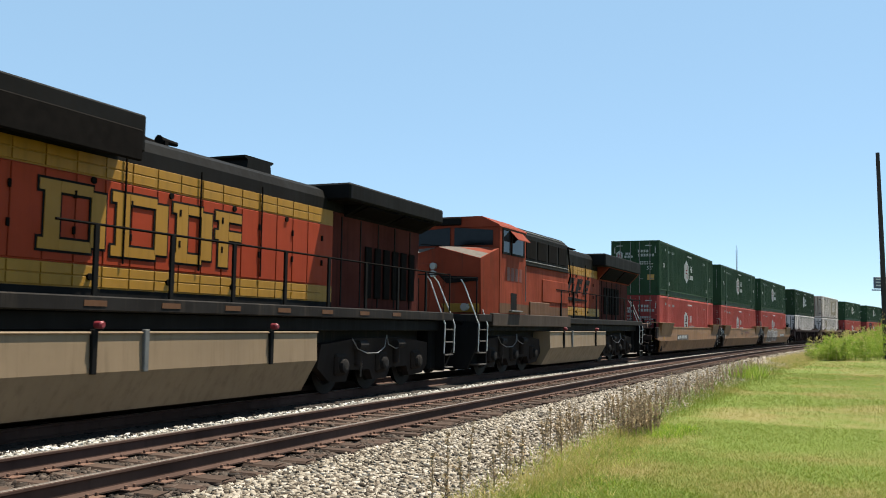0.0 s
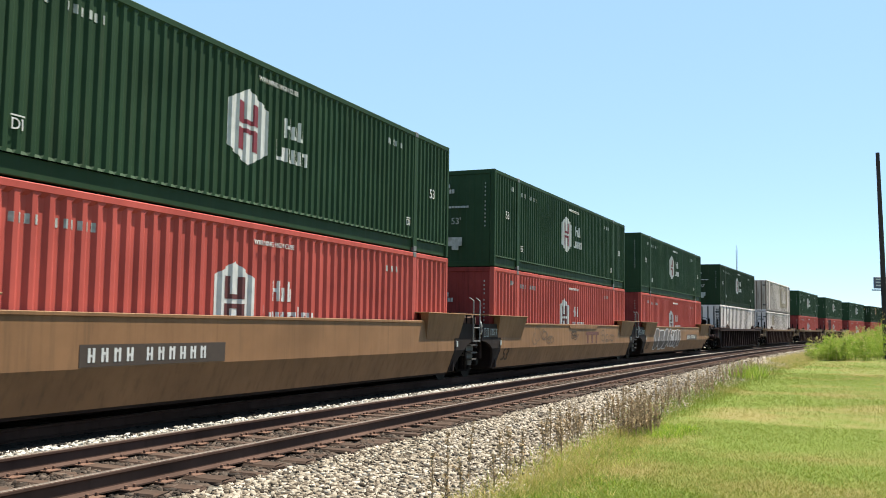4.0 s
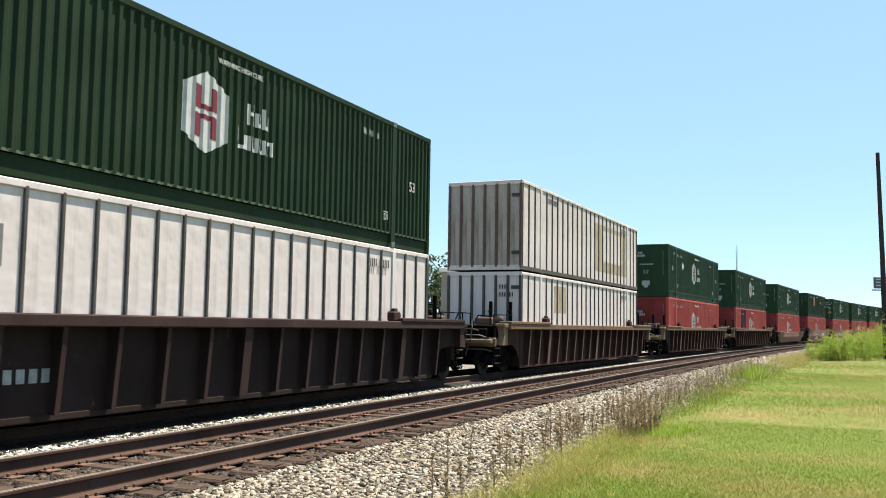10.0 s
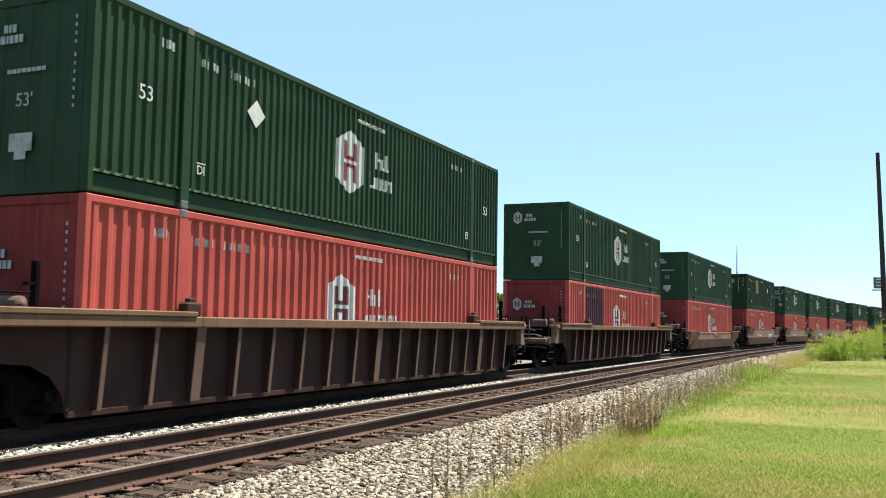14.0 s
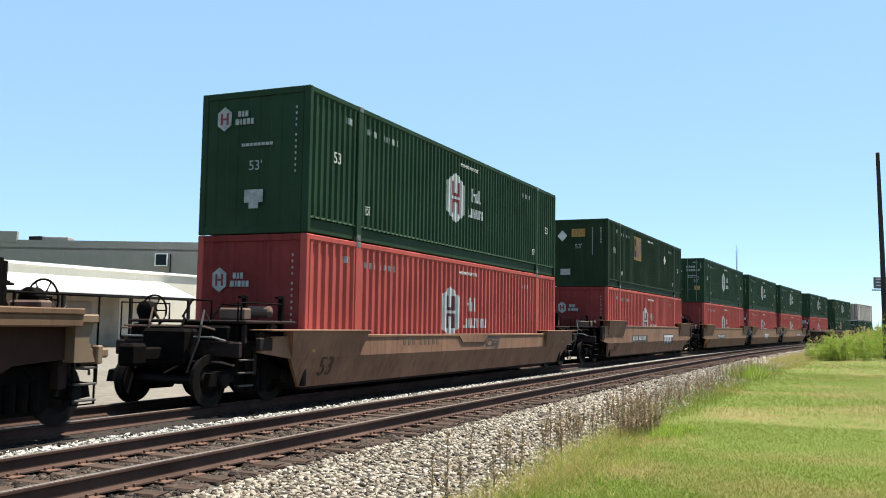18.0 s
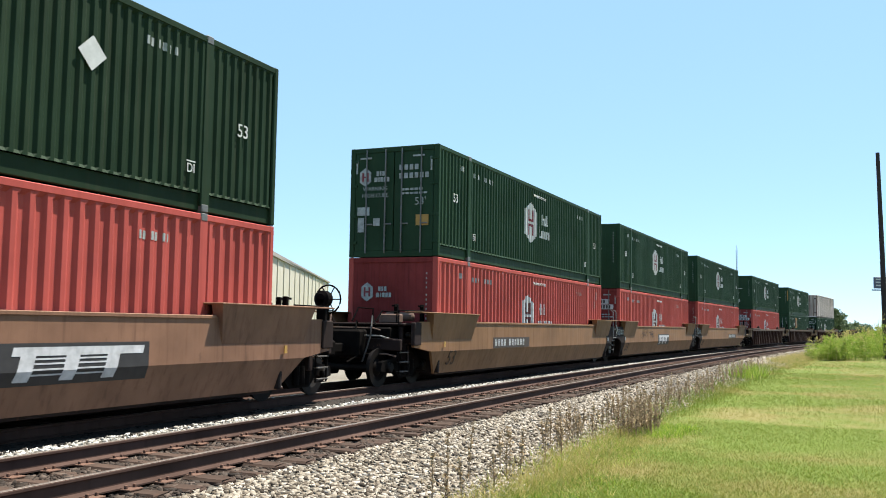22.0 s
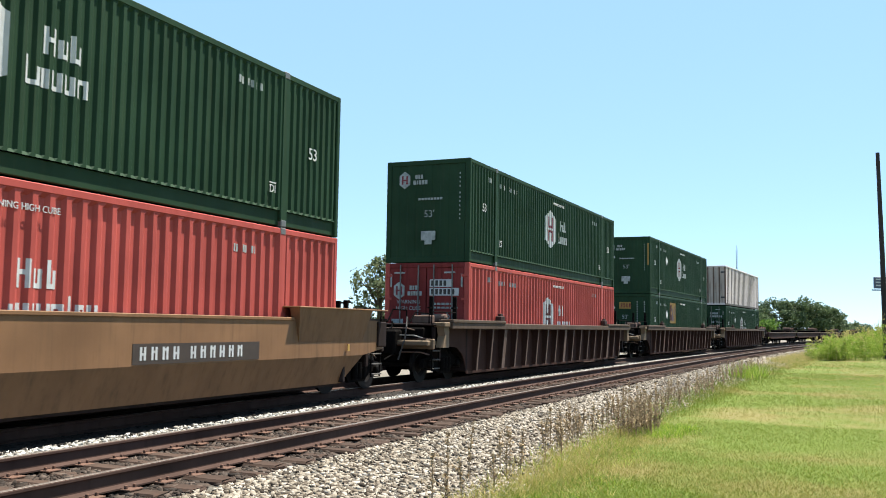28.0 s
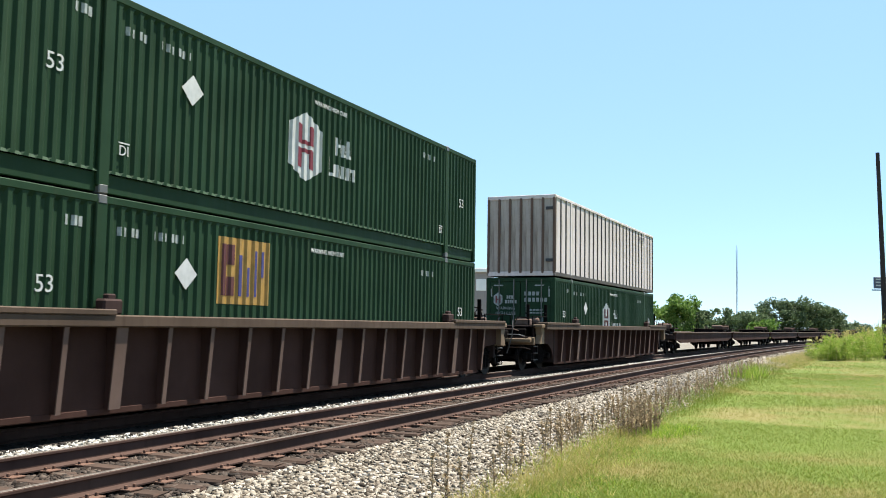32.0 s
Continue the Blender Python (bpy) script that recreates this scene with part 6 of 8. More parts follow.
# ---- ground, ballast and tracks ----
def dotted(name, stops, scale, big, rough=0.9, bump_d=0.02, spec=0.2, bumps=0.6):
    """A ground material: fine grain over wide patches."""
    def build(nt, b):
        v = coords(nt, (1, 1, 1), True)
        fine = noise_tex(nt, v, scale, 6.0, 0.7)
        wide = noise_tex(nt, v, big, 4.0, 0.6)
        c1 = ramp(nt, fine, stops[0])
        c2 = ramp(nt, fine, stops[1])
        f = ramp(nt, wide, [(0.46, (0, 0, 0)), (0.64, (1, 1, 1))])
        nt.links.new(blend(nt, f, c1, c2), b.inputs["Base Color"])
        bump(nt, b, fine, bumps, bump_d)
    return material(name, build, rough, spec=spec)


LAWN = dotted("mown_grass", ([(0.3, (0.0742, 0.1003, 0.0106)), (0.7, (0.1096, 0.1371, 0.0198))], [(0.3, (0.128, 0.112, 0.029)), (0.7, (0.186, 0.146, 0.054))]), 9.0, 0.31, bumps=0.3)
# limestone tone lowered so the gaps among loose stones look shadowed
SHADED_STONE_BED = dotted("shaded_limestone_bed", ([(0.3, (0.045, 0.038, 0.031)), (0.7, (0.16, 0.142, 0.12))], [(0.3, (0.036, 0.03, 0.025)), (0.7, (0.13, 0.115, 0.098))]), 14.0, 0.5, bump_d=0.05)
TRACK_DIRT = dotted("dirty_ballast", ([(0.3, (0.02584, 0.01748, 0.01368)), (0.7, (0.095, 0.06688, 0.05168))], [(0.3, (0.01976, 0.01368, 0.0114)), (0.7, (0.076, 0.0532, 0.0418))]), 12.0, 0.8, bump_d=0.04)
# oily ballast, darkened beyond its own tone for the shade below the cars
OILY_SHADED = dotted("oily_shaded_ballast", ([(0.3, (0.01064, 0.0076, 0.00608)), (0.7, (0.0342, 0.0266, 0.02128))], [(0.3, (0.0076, 0.0057, 0.00456)), (0.7, (0.02584, 0.01976, 0.01596))]), 12.0, 0.8, bump_d=0.04)
RAIL_SIDE = painted("rusty_rail", (0.05, 0.027, 0.0205), (0.019, 0.0152, 0.01292), amount=0.4, rough=0.8, fade=0.3, spec=0.12)
RAIL_TOP = plain("polished_rail_head", (0.1672, 0.1368, 0.1178), 0.45, 0.5)
TIE = painted("weathered_tie_timber", (0.046, 0.027, 0.019), (0.026, 0.016, 0.012), amount=0.6, rough=0.85, fade=0.5, wear=0.3, rust=(0.0988, 0.0494, 0.0304), spec=0.15)
PLATE = painted("rusty_tie_plate", (0.108, 0.055, 0.037), (0.0532, 0.0456, 0.038), amount=0.5, rough=0.8, fade=0.3)

GRASS_Z = -0.45


def ground_height(x, y):
    return GRASS_Z + 0.02 * noise.noise((x * 0.08, y * 0.08, 0)) - 0.02


def make_ground():
    """One sheet to the horizon, finer near the camera."""
    def axis(near, far):
        a = list(np.arange(-near, near + 0.1, 2.0))
        step, p = 3.0, near
        while p < far:
            p += step
            step *= 1.35
            a += [p, -p]
        return sorted(a)
    xs, ys = axis(40, 3500), axis(90, 3500)
    v = [(x, y, ground_height(x, y) if abs(x) < 60 and abs(y) < 120 else GRASS_Z - 0.02) for y in ys for x in xs]
    n = len(xs)
    f = [(j * n + i, j * n + i + 1, (j + 1) * n + i + 1, (j + 1) * n + i) for j in range(len(ys) - 1) for i in range(n - 1)]
    ob = new("ground", Shape().add(v, f).mesh("ground", LAWN, True))
    return tagged(ob, "wide mown grass with dry yellow patches beside the tracks", "grass", kind="structure")


def swept(profile, s0, s1, step, o=0.0):
    """A cross-section (o, z) carried along the track line."""
    ss = np.arange(s0, s1 + step / 2, step)
    v, n = [], len(profile)
    for s in ss:
        for po, pz in profile:
            x, y, h = line_at(s, o + po)
            v.append((x, y, pz))
    f = [(i * n + j, i * n + j + 1, (i + 1) * n + j + 1, (i + 1) * n + j) for i in range(len(ss) - 1) for j in range(n - 1)]
    return Shape().add(v, f)


def make_bed():
    prof = [(-5.2, -0.62), (-2.6, -0.22), (-1.5, -0.205), (1.5, -0.205), (1.75, -0.20), (2.0, -0.205), (2.2, -0.236), (4.85, -0.246), (5.2, -0.266), (6.5, -0.40), (7.5, -0.53), (7.9, -0.62)]
    ob = new("ballast_bed", swept(prof, -120, 420, 2.0).mesh("ballast_bed", SHADED_STONE_BED, True))
    return tagged(ob, "crushed limestone ballast bed under both tracks, darkened as shade between stones", "ballast", kind="structure")


RAIL_PROFILE = [(-0.07, -0.185), (-0.07, -0.17), (-0.012, -0.145), (-0.012, -0.045), (-0.036, -0.03), (-0.036, -0.008), (-0.028, 0.0)]


def make_track(name, o, label):
    tr = thing(name, label, "railway track", kind="structure")
    for sg in (-1, 1):
        c = o + sg * 0.755
        full = RAIL_PROFILE + [(-a, z) for a, z in RAIL_PROFILE[::-1]]
        part("rail", swept(full, -140, 420, 2.0, c).mesh("rail", RAIL_SIDE), None, tr)
        part("rail_head", swept([(-0.030, 0.0005), (-0.026, 0.003), (0.026, 0.003), (0.030, 0.0005)], -140, 420, 2.0, c).mesh("rail_head", RAIL_TOP), None, tr)
    return tr


def make_ties(track, o, s0, s1, joined_to):
    rnd = random.Random(7 + int(o))
    tie_meshes = []
    for k in range(6):
        s = Shape().box(-1.3, 1.3, -0.115, 0.115, -0.40, -0.188, 0.02)
        s.v = [(x + rnd.uniform(-0.03, 0.03), y + rnd.uniform(-0.012, 0.012), z + (rnd.uniform(-0.012, 0.012) if z > -0.3 else 0)) for x, y, z in s.v]
        tie_meshes.append(s.mesh("tie", TIE))
    plate = Shape()
    for sg in (-1, 1):
        c = sg * 0.755
        plate.box(c - 0.19, c + 0.19, -0.095, 0.095, -0.195, -0.178, 0.004)
        for dx in (-0.11, 0.11):
            for dy in (-0.06, 0.06):
                plate.box(c + dx - 0.016, c + dx + 0.016, dy - 0.013, dy + 0.013, -0.18, -0.145, 0.004)
    plate_mesh = plate.mesh("tie_plates", PLATE)
    s = s0
    while s < s1:
        t = new("tie", tie_meshes[rnd.randrange(6)])
        t.parent = track
        t.matrix_basis = on_line(s, o + rnd.uniform(-0.11, 0.11), rnd.uniform(-0.03, 0.004), rnd.uniform(-2.6, 2.6))
        if s < joined_to:
            p = new("tie_plates", plate_mesh)
            p.parent = track
            p.matrix_basis = on_line(s, o)
        s += 0.53 + rnd.uniform(-0.04, 0.04)


def make_stain():
    """Oily dirt, with the train's shade in its colour, between and beside the busy rails, and dust on the other track.
    """
    for name, o, half, z, mat, label in (("stained_shaded_bed", 0.0, 1.40, -0.182, OILY_SHADED, "oil-stained dark ballast under the train"), ("dusty_bed", NEAR_TRACK, 1.25, -0.230, TRACK_DIRT, "dusty brown ballast between the empty rails")):
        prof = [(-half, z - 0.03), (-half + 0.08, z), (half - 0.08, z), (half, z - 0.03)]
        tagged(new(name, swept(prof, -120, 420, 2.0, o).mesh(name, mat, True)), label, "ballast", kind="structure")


make_ground()
make_bed()
make_stain()
TRACK_A = make_track("track_main", 0.0, "steel rails of the track that carries the train")
TRACK_B = make_track("track_empty", NEAR_TRACK, "empty track of rusty rails on weathered timber ties")


SPRAY_DARK = plain("dark_grey_spray", (0.075, 0.06, 0.058), 0.65, vary=0.3)


def repainted(box):
    """A dark maroon stretch of newer paint on the red side."""
    global BROAD
    BROAD = True
    part("repaint_patch", patch(-5.98, -3.3, 0.16, TALL - 0.13), MAROON, box, "dark maroon repainted stretch")
    return box


def plated(box):
    """White number plates with dark bars on the door."""
    for z, x1, n in ((2.22, 0.82, 4), (1.98, 1.0, 6)):
        p = part("number_plate", Shape().box(0.12, x1, -HALF - 0.022, -HALF - 0.014, z, z + 0.21), DECAL_WHITE, box, "white plate with dark number bars")
        part("number_bar", merged([Shape().box(0.17 + 0.125 * i, 0.25 + 0.125 * i, -HALF - 0.027, -HALF - 0.021, z + 0.03, z + 0.18) for i in range(n)]), DECAL_DARK, p)
    return box


def peeled(box):
    global BROAD
    BROAD = True
    for y0, y1, z0, z1 in ((7.1, 7.32, 1.9, 2.2), (6.55, 6.75, 1.55, 1.62), (6.7, 7.15, 1.15, 1.32), (7.35, 7.5, 2.25, 2.6)):
        part("peeled_patch", decal(y0, y1, lambda y: z0 + 0.12 * (y - y0), lambda y: z1 - 0.2 * abs(y - y0)), PEELED, box, "pale peeled paint")
    return box


# ---- the consist, front to back: centre of each unit along the line at the start ----
def consist():
    l1 = loco("orange diesel locomotive with yellow bands and a black roof", True)
    rides(l1, 12.35, 6.75)
    l2 = loco("orange and black diesel locomotive with wide cab", False)
    rides(l2, 34.75, 6.75)
    G, R = GREEN, RED
    gl, rl = "dark green corrugated container stacked on top", "red corrugated container low in the well"
    three = "brown smooth-sided well car unit with stacked containers"
    one = "dark brown ribbed well car under stacked containers"
    first = smooth_well(three, -9.5, None, 9.72, True, False, [number_board])
    c = [(first, 49.85, container(R, 0, rl + " with door end", True, "lower"), container(G, 0, gl + " with door end", True))]
    c.append((smooth_well(three, None, None, 9.72, False, False, [fold_bracket, lambda k: graffiti(k, -5.2, -3.2, 0.84, 1.36, 5, FAINT_SPRAY, 0.018), lambda k: graffiti(k, -0.75, -0.45, 1.0, 1.25, 8, STENCIL, 0.016), lambda k: graffiti(k, 3.2, 5.2, 0.86, 1.34, 9, FAINT_SPRAY, 0.02), maroon_blocks]), 69.6, container(R, 0, rl, False, "lower"), container(G, 0, gl)))
    c.append((smooth_well(three, None, None, 9.5, False, True, [lambda k: bubble_tag(k, -6.35, -2.95, 3, 0.30, 1.48, 3, SPRAY_DARK, PALE_SPRAY), lambda k: bubble_tag(k, -2.85, 0.2, 5, 0.34, 1.47, 9, SPRAY_DARK, PALE_SPRAY), lambda k: number_board(k, 2.1, 4, 6)], (1.1, 10.35, 1.90)), 89.2, container(R, 0, rl, False, "lower"), container(G, 0, gl)))
    tan = plain("bare_tan_patch", (0.304, 0.2432, 0.1748), 0.7, vary=0.25, scale=2.5)
    c.append((ribbed_well(one, True, RIB_DARK), 112.82, white_container(0, "white ribbed container low in the well", WHITE, True, [(-5.2, -4.65, 1.8, 2.32, SILL_PALE)]), container(GREEN_DULL, 0, gl)))
    c.append((ribbed_well(one), 136.22, white_container(0, "dirty white ribbed container with faded patches", WHITE, stains=[(-4.66, -3.25, 1.65, 2.6, tan)]), white_container(0, "stained white ribbed container stacked on top", WHITE_DIRTY, stains=[(0.62, 1.84, 0.5, 2.45, tan), (1.85, 5.2, 0.5, 0.95, tan), (1.85, 5.2, 2.26, 2.45, tan), (5.2, 6.1, 0.5, 2.45, tan)], early_codes=True)))
    c.append((ribbed_well(one), 159.92, container(R, 0, rl, False, "lower"), container(G, 0, gl + " with a diamond placard", False, "upper", True)))
    c.append((ribbed_well(one), 183.7, repainted(container(R, 0, rl + " with a maroon repainted patch", False, "lower")), container(G, 0, gl)))
    c.append((smooth_well(three, -9.5, None, 9.5, True, True, [side_bracket], None, (-1.1, -9.8, 1.62), BROWN_DULL, 1.18), 207.75, container(R, 0, rl, False, "lower"), container(G, 0, gl)))
    c.append((smooth_well(three, -9.5, None, 9.5, True, True, [number_board, lambda k: lettered_board(k, 1.98, 2.65)], (1.1, 10.35, 1.92), None, BROWN_DULL), 231.45, container(R, 0, rl, False, "lower"), container(GREEN_DULL, 0, "dark green container with a yellow square emblem", False, None, True, -2.7)))
    c.append((smooth_well(three, -9.5, None, 9.72, True, False, [number_board]), 255.2, peeled(container(R, 0, rl + " with peeling paint", False, "lower")), container(G, 0, gl + " with door end", True)))
    c.append((smooth_well(three, None, None, 9.72, False, False, [lambda k: lettered_board(k, -1.35, 2.7), lambda k: graffiti(k, -4.9, -3.9, 0.98, 1.36, 21, STENCIL, 0.011), lambda k: graffiti(k, -2.9, -2.6, 1.0, 1.2, 22, STENCIL, 0.012)]), 274.7, plated(container(R, 0, rl + " with door end", True, "lower")), container(G, 0, gl)))
    c.append((smooth_well(three, None, None, 9.5, False, True, [lambda k: number_board(k, 1.95)]), 294.15, container(R, 0, rl, False, "lower"), container(G, 0, gl)))
    c.append((ribbed_well(one, False, CHORD_DULL), 317.7, plated(container(R, 0, rl + " with door end", True, "lower")), container(G, 0, gl)))
    c.append((ribbed_well(one, False, CHORD_DULL), 341.3, container(G, 0, "green container with a yellow square emblem in the well", False, None, True, -2.7), container(G, 0, gl + " with a diamond placard", False, "upper", True, yellow_edges=True)))
    c.append((ribbed_well(one, False, CHORD_DULL), 365.15, container(G, 0, "dark green container with door end low in the well", True, "lower", True), white_container(0, "pale stained ribbed container stacked on top", WHITE_DIRTY)))
    for car, s, low, high in c:
        rides(car, s + 8.16, 9.0)
        rides(low, s + 8.16, 9.0, 0.265)
        rides(high, s + 8.16, 9.0, 3.178 if "stained" not in high["label"] else 3.225)
    for i in range(6):
        rides(empty_well("low empty dark brown well car"), 396.5 + 20.2 * i, 8.6)


consist()


def motions():
    """The train rolls along its track past the camera."""
    times = [0.5 * i for i in range(65)]
    for ob, s, half, z in RIDERS:
        rows = []
        for t in times:
            c = s - gone(t)
            x0, y0, _ = line_at(c - half)
            x1, y1, _ = line_at(c + half)
            rows.append((t, pose(float(x0 + x1) / 2, float(y0 + y1) / 2, z, 0, 0, math.degrees(math.atan2(-(x1 - x0), y1 - y0)))))
        walk(ob, rows)
    # wheels roll: all of one size share one action
    rolls = {}
    for w, r in WHEELS:
        if r not in rolls:
            walk(w, [(i / FPS, Matrix.Translation((0, 0, r)) @ Matrix.Rotation(gone(i / FPS) / r, 4, "X")) for i in range(32 * FPS + 1)])
            rolls[r] = w.animation_data
        else:
            w.rotation_mode = "QUATERNION"
            w.animation_data_create()
            w.animation_data.action = rolls[r].action
            w.animation_data.action_slot = rolls[r].action_slot




# ---- things beyond the tracks: placed by distance ahead and to the side of the viewing line ----
AHEAD, ASIDE = Vector((-0.3721, 0.9282, 0)), Vector((0.9282, 0.3721, 0))


def at(ahead, aside, z=0.0):
    return AHEAD * ahead + ASIDE * aside + Vector((0, 0, z))


def from_arrays(name, verts, faces, mat):
    """One mesh from arrays of vertices and of equal-sided faces."""
    me = bpy.data.meshes.new(name)
    n, k = len(faces), faces.shape[1]
    me.vertices.add(len(verts))
    me.vertices.foreach_set("co", np.asarray(verts, dtype=np.float32).ravel())
    me.loops.add(n * k)
    me.loops.foreach_set("vertex_index", np.asarray(faces, dtype=np.int32).ravel())
    me.polygons.add(n)
    me.polygons.foreach_set("loop_start", np.arange(0, n * k, k, dtype=np.int32))
    me.update(calc_edges=True)
    me.materials.append(mat)
    return me


def island_colours(name, stops, rough=0.85, patches=None, spec=0.2, translucent=0.0):
    """Each separate piece takes its own colour; wide patches may shift it."""
    def build(nt, b):
        g = nt.nodes.new("ShaderNodeNewGeometry")
        col = ramp(nt, g.outputs["Random Per Island"], stops)
        if patches:
            wide = noise_tex(nt, coords(nt, (1, 1, 1), True), patches[0], 4.0, 0.6)
            f = ramp(nt, wide, [(0.46, (0, 0, 0)), (0.64, (patches[2],) * 3)])
            col = blend(nt, f, col, ramp(nt, g.outputs["Random Per Island"], patches[1]))
        nt.links.new(col, b.inputs["Base Color"])
        if translucent:
            tr = nt.nodes.new("ShaderNodeBsdfTranslucent")
            mx = nt.nodes.new("ShaderNodeMixShader")
            mx.inputs[0].default_value = translucent
            nt.links.new(col, tr.inputs["Color"])
            nt.links.new(b.outputs[0], mx.inputs[1])
            nt.links.new(tr.outputs[0], mx.inputs[2])
            nt.links.new(mx.outputs[0], nt.nodes["Material Output"].inputs["Surface"])
    return material(name, build, rough, spec=spec)


STONES = island_colours("limestone_pieces", [(0.0, (0.024, 0.018, 0.013)), (0.2, (0.084, 0.064, 0.047)), (0.48, (0.188, 0.155, 0.119)), (0.82, (0.295, 0.252, 0.206)), (1.0, (0.37, 0.325, 0.28))])
FRESH_STONES = island_colours("fresh_limestone_pieces", [(0.0, (0.067, 0.059, 0.050)), (0.15, (0.180, 0.158, 0.138)), (0.45, (0.295, 0.275, 0.244)), (0.8, (0.396, 0.378, 0.357)), (1.0, (0.473, 0.461, 0.447))])
DIRTY_STONES = island_colours("dusty_ballast_pieces", [(0.0, (0.011, 0.008, 0.0064)), (0.5, (0.039, 0.027, 0.021)), (1.0, (0.088, 0.064, 0.051))])
OILY_SHADED_STONES = island_colours("oily_shaded_ballast_pieces", [(0.0, (0.004, 0.0032, 0.0028)), (0.6, (0.014, 0.011, 0.0095)), (0.93, (0.03, 0.025, 0.022)), (1.0, (0.09, 0.08, 0.07))])
GRASS = island_colours("grass_blades", [(0.0, (0.08284, 0.1262, 0.00988)), (0.5, (0.1216, 0.1672, 0.01672)), (0.85, (0.1672, 0.1991, 0.02736)), (1.0, (0.2531, 0.2189, 0.076))], 0.6, (0.31, [(0.0, (0.135, 0.138, 0.023)), (0.5, (0.215, 0.184, 0.049)), (1.0, (0.315, 0.242, 0.104))], 0.8), 0.25, 0.45)
STRAW = island_colours("straw_blades", [(0.0, (0.122, 0.178, 0.022)), (0.18, (0.230, 0.237, 0.049)), (0.5, (0.393, 0.317, 0.110)), (1.0, (0.462, 0.368, 0.167))], 0.7, None, 0.2, 0.4)
DRY_WEED = island_colours("dry_weed", [(0.0, (0.14, 0.10, 0.062)), (0.6, (0.31, 0.225, 0.14)), (1.0, (0.48, 0.365, 0.225))], 0.9, None, 0.2, 0.3)
GREEN_WEED = island_colours("green_weed", [(0.0, (0.110, 0.190, 0.017)), (0.6, (0.237, 0.337, 0.040)), (0.9, (0.385, 0.427, 0.083)), (1.0, (0.480, 0.387, 0.242))], 0.6, None, 0.25, 0.55)
# leaf tones lifted to carry the haze of distance in their colour
LEAF_DARK = island_colours("dark_tree_leaves", [(0.0, (0.042, 0.066, 0.03)), (0.6, (0.08, 0.115, 0.052)), (1.0, (0.13, 0.16, 0.082))], 0.7, None, 0.25, 0.35)
LEAF_LIGHT = island_colours("light_tree_leaves", [(0.0, (0.0456, 0.09728, 0.01444)), (0.6, (0.09728, 0.171, 0.02888)), (1.0, (0.1596, 0.228, 0.05168))], 0.7, None, 0.25, 0.4)
LEAF_GREY = island_colours("grey_green_tree_leaves", [(0.0, (0.06, 0.075, 0.035)), (0.6, (0.125, 0.15, 0.075)), (1.0, (0.2, 0.215, 0.13))], 0.7, None, 0.25, 0.35)
BARK = plain("bark", (0.0836, 0.0646, 0.0494), 0.9, vary=0.35)

BED_O = (-5.2, -2.6, -1.5, 1.5, 1.75, 2.0, 2.2, 4.85, 5.2, 6.5, 7.5, 7.9)
BED_Z = (-0.62, -0.22, -0.205, -0.205, -0.20, -0.205, -0.236, -0.246, -0.266, -0.40, -0.53, -0.62)


def scatter(rng, n, s_range, o_range, power=1.0):
    s = s_range[0] + (s_range[1] - s_range[0]) * rng.random(n) ** power
    o = rng.uniform(o_range[0], o_range[1], n)
    x, y, h = line_at(s, o)
    return x, y, o


def stones(name, label, zones, mat, seed):
    """Crushed stone: many uneven six-sided lumps lying in the bed."""
    rng = np.random.default_rng(seed)
    cube = np.array([(x, y, z) for x in (-1, 1) for y in (-1, 1) for z in (-1, 1)], float)
    quads = np.array([(0, 1, 3, 2), (4, 6, 7, 5), (0, 4, 5, 1), (2, 3, 7, 6), (0, 2, 6, 4), (1, 5, 7, 3)])
    vs, fs, base = [], [], 0
    for n, sr, orr, size, power in zones:
        x, y, o = scatter(rng, n, sr, orr, power)
        z = np.interp(o, BED_O, BED_Z)
        dims = size * rng.uniform(0.55, 1.25, (n, 1, 3)) * np.array([1, 0.75, 0.62])
        p = cube[None] * dims * rng.uniform(0.4, 1.2, (n, 8, 1))
        a = rng.uniform(0, 2 * np.pi, n)
        t = rng.uniform(-1.1, 1.1, n)
        ca, sa, ct, st = np.cos(a), np.sin(a), np.cos(t), np.sin(t)
        px, py, pz = p[..., 0], p[..., 1], p[..., 2]
        py, pz = py * ct[:, None] - pz * st[:, None], py * st[:, None] + pz * ct[:, None]
        px, py = px * ca[:, None] - py * sa[:, None], px * sa[:, None] + py * ca[:, None]
        v = np.stack([px + x[:, None], py + y[:, None], pz + (z + size * 0.25 * rng.random(n))[:, None]], -1)
        vs.append(v.reshape(-1, 3))
        fs.append((quads[None] + (np.arange(n) * 8)[:, None, None] + base).reshape(-1, 4))
        base += n * 8
    ob = new(name, from_arrays(name, np.concatenate(vs), np.concatenate(fs), mat))
    return tagged(ob, label, "ballast", kind="stuff")


def blades(name, label, zones, mat, seed, category="grass"):
    """Grass as single tapering blades."""
    rng = np.random.default_rng(seed)
    vs, n_all = [], 0
    for n, place, height, width, lean in zones:
        x, y, z = place(rng, n)
        h = height * rng.uniform(0.5, 1.3, n)
        a = rng.uniform(0, 2 * np.pi, n)
        b = rng.uniform(0, 2 * np.pi, n)
        l = lean * h * rng.random(n)
        w = width * rng.uniform(0.6, 1.3, n)
        p0 = np.stack([x - w * np.cos(a), y - w * np.sin(a), z], -1)
        p1 = np.stack([x + w * np.cos(a), y + w * np.sin(a), z], -1)
        p2 = np.stack([x + l * np.cos(b), y + l * np.sin(b), z + h], -1)
        vs.append(np.stack([p0, p1, p2], 1).reshape(-1, 3))
        n_all += n
    v = np.concatenate(vs)
    ob = new(name, from_arrays(name, v, np.arange(len(v)).reshape(-1, 3), mat))
    return tagged(ob, label, category, kind="stuff")


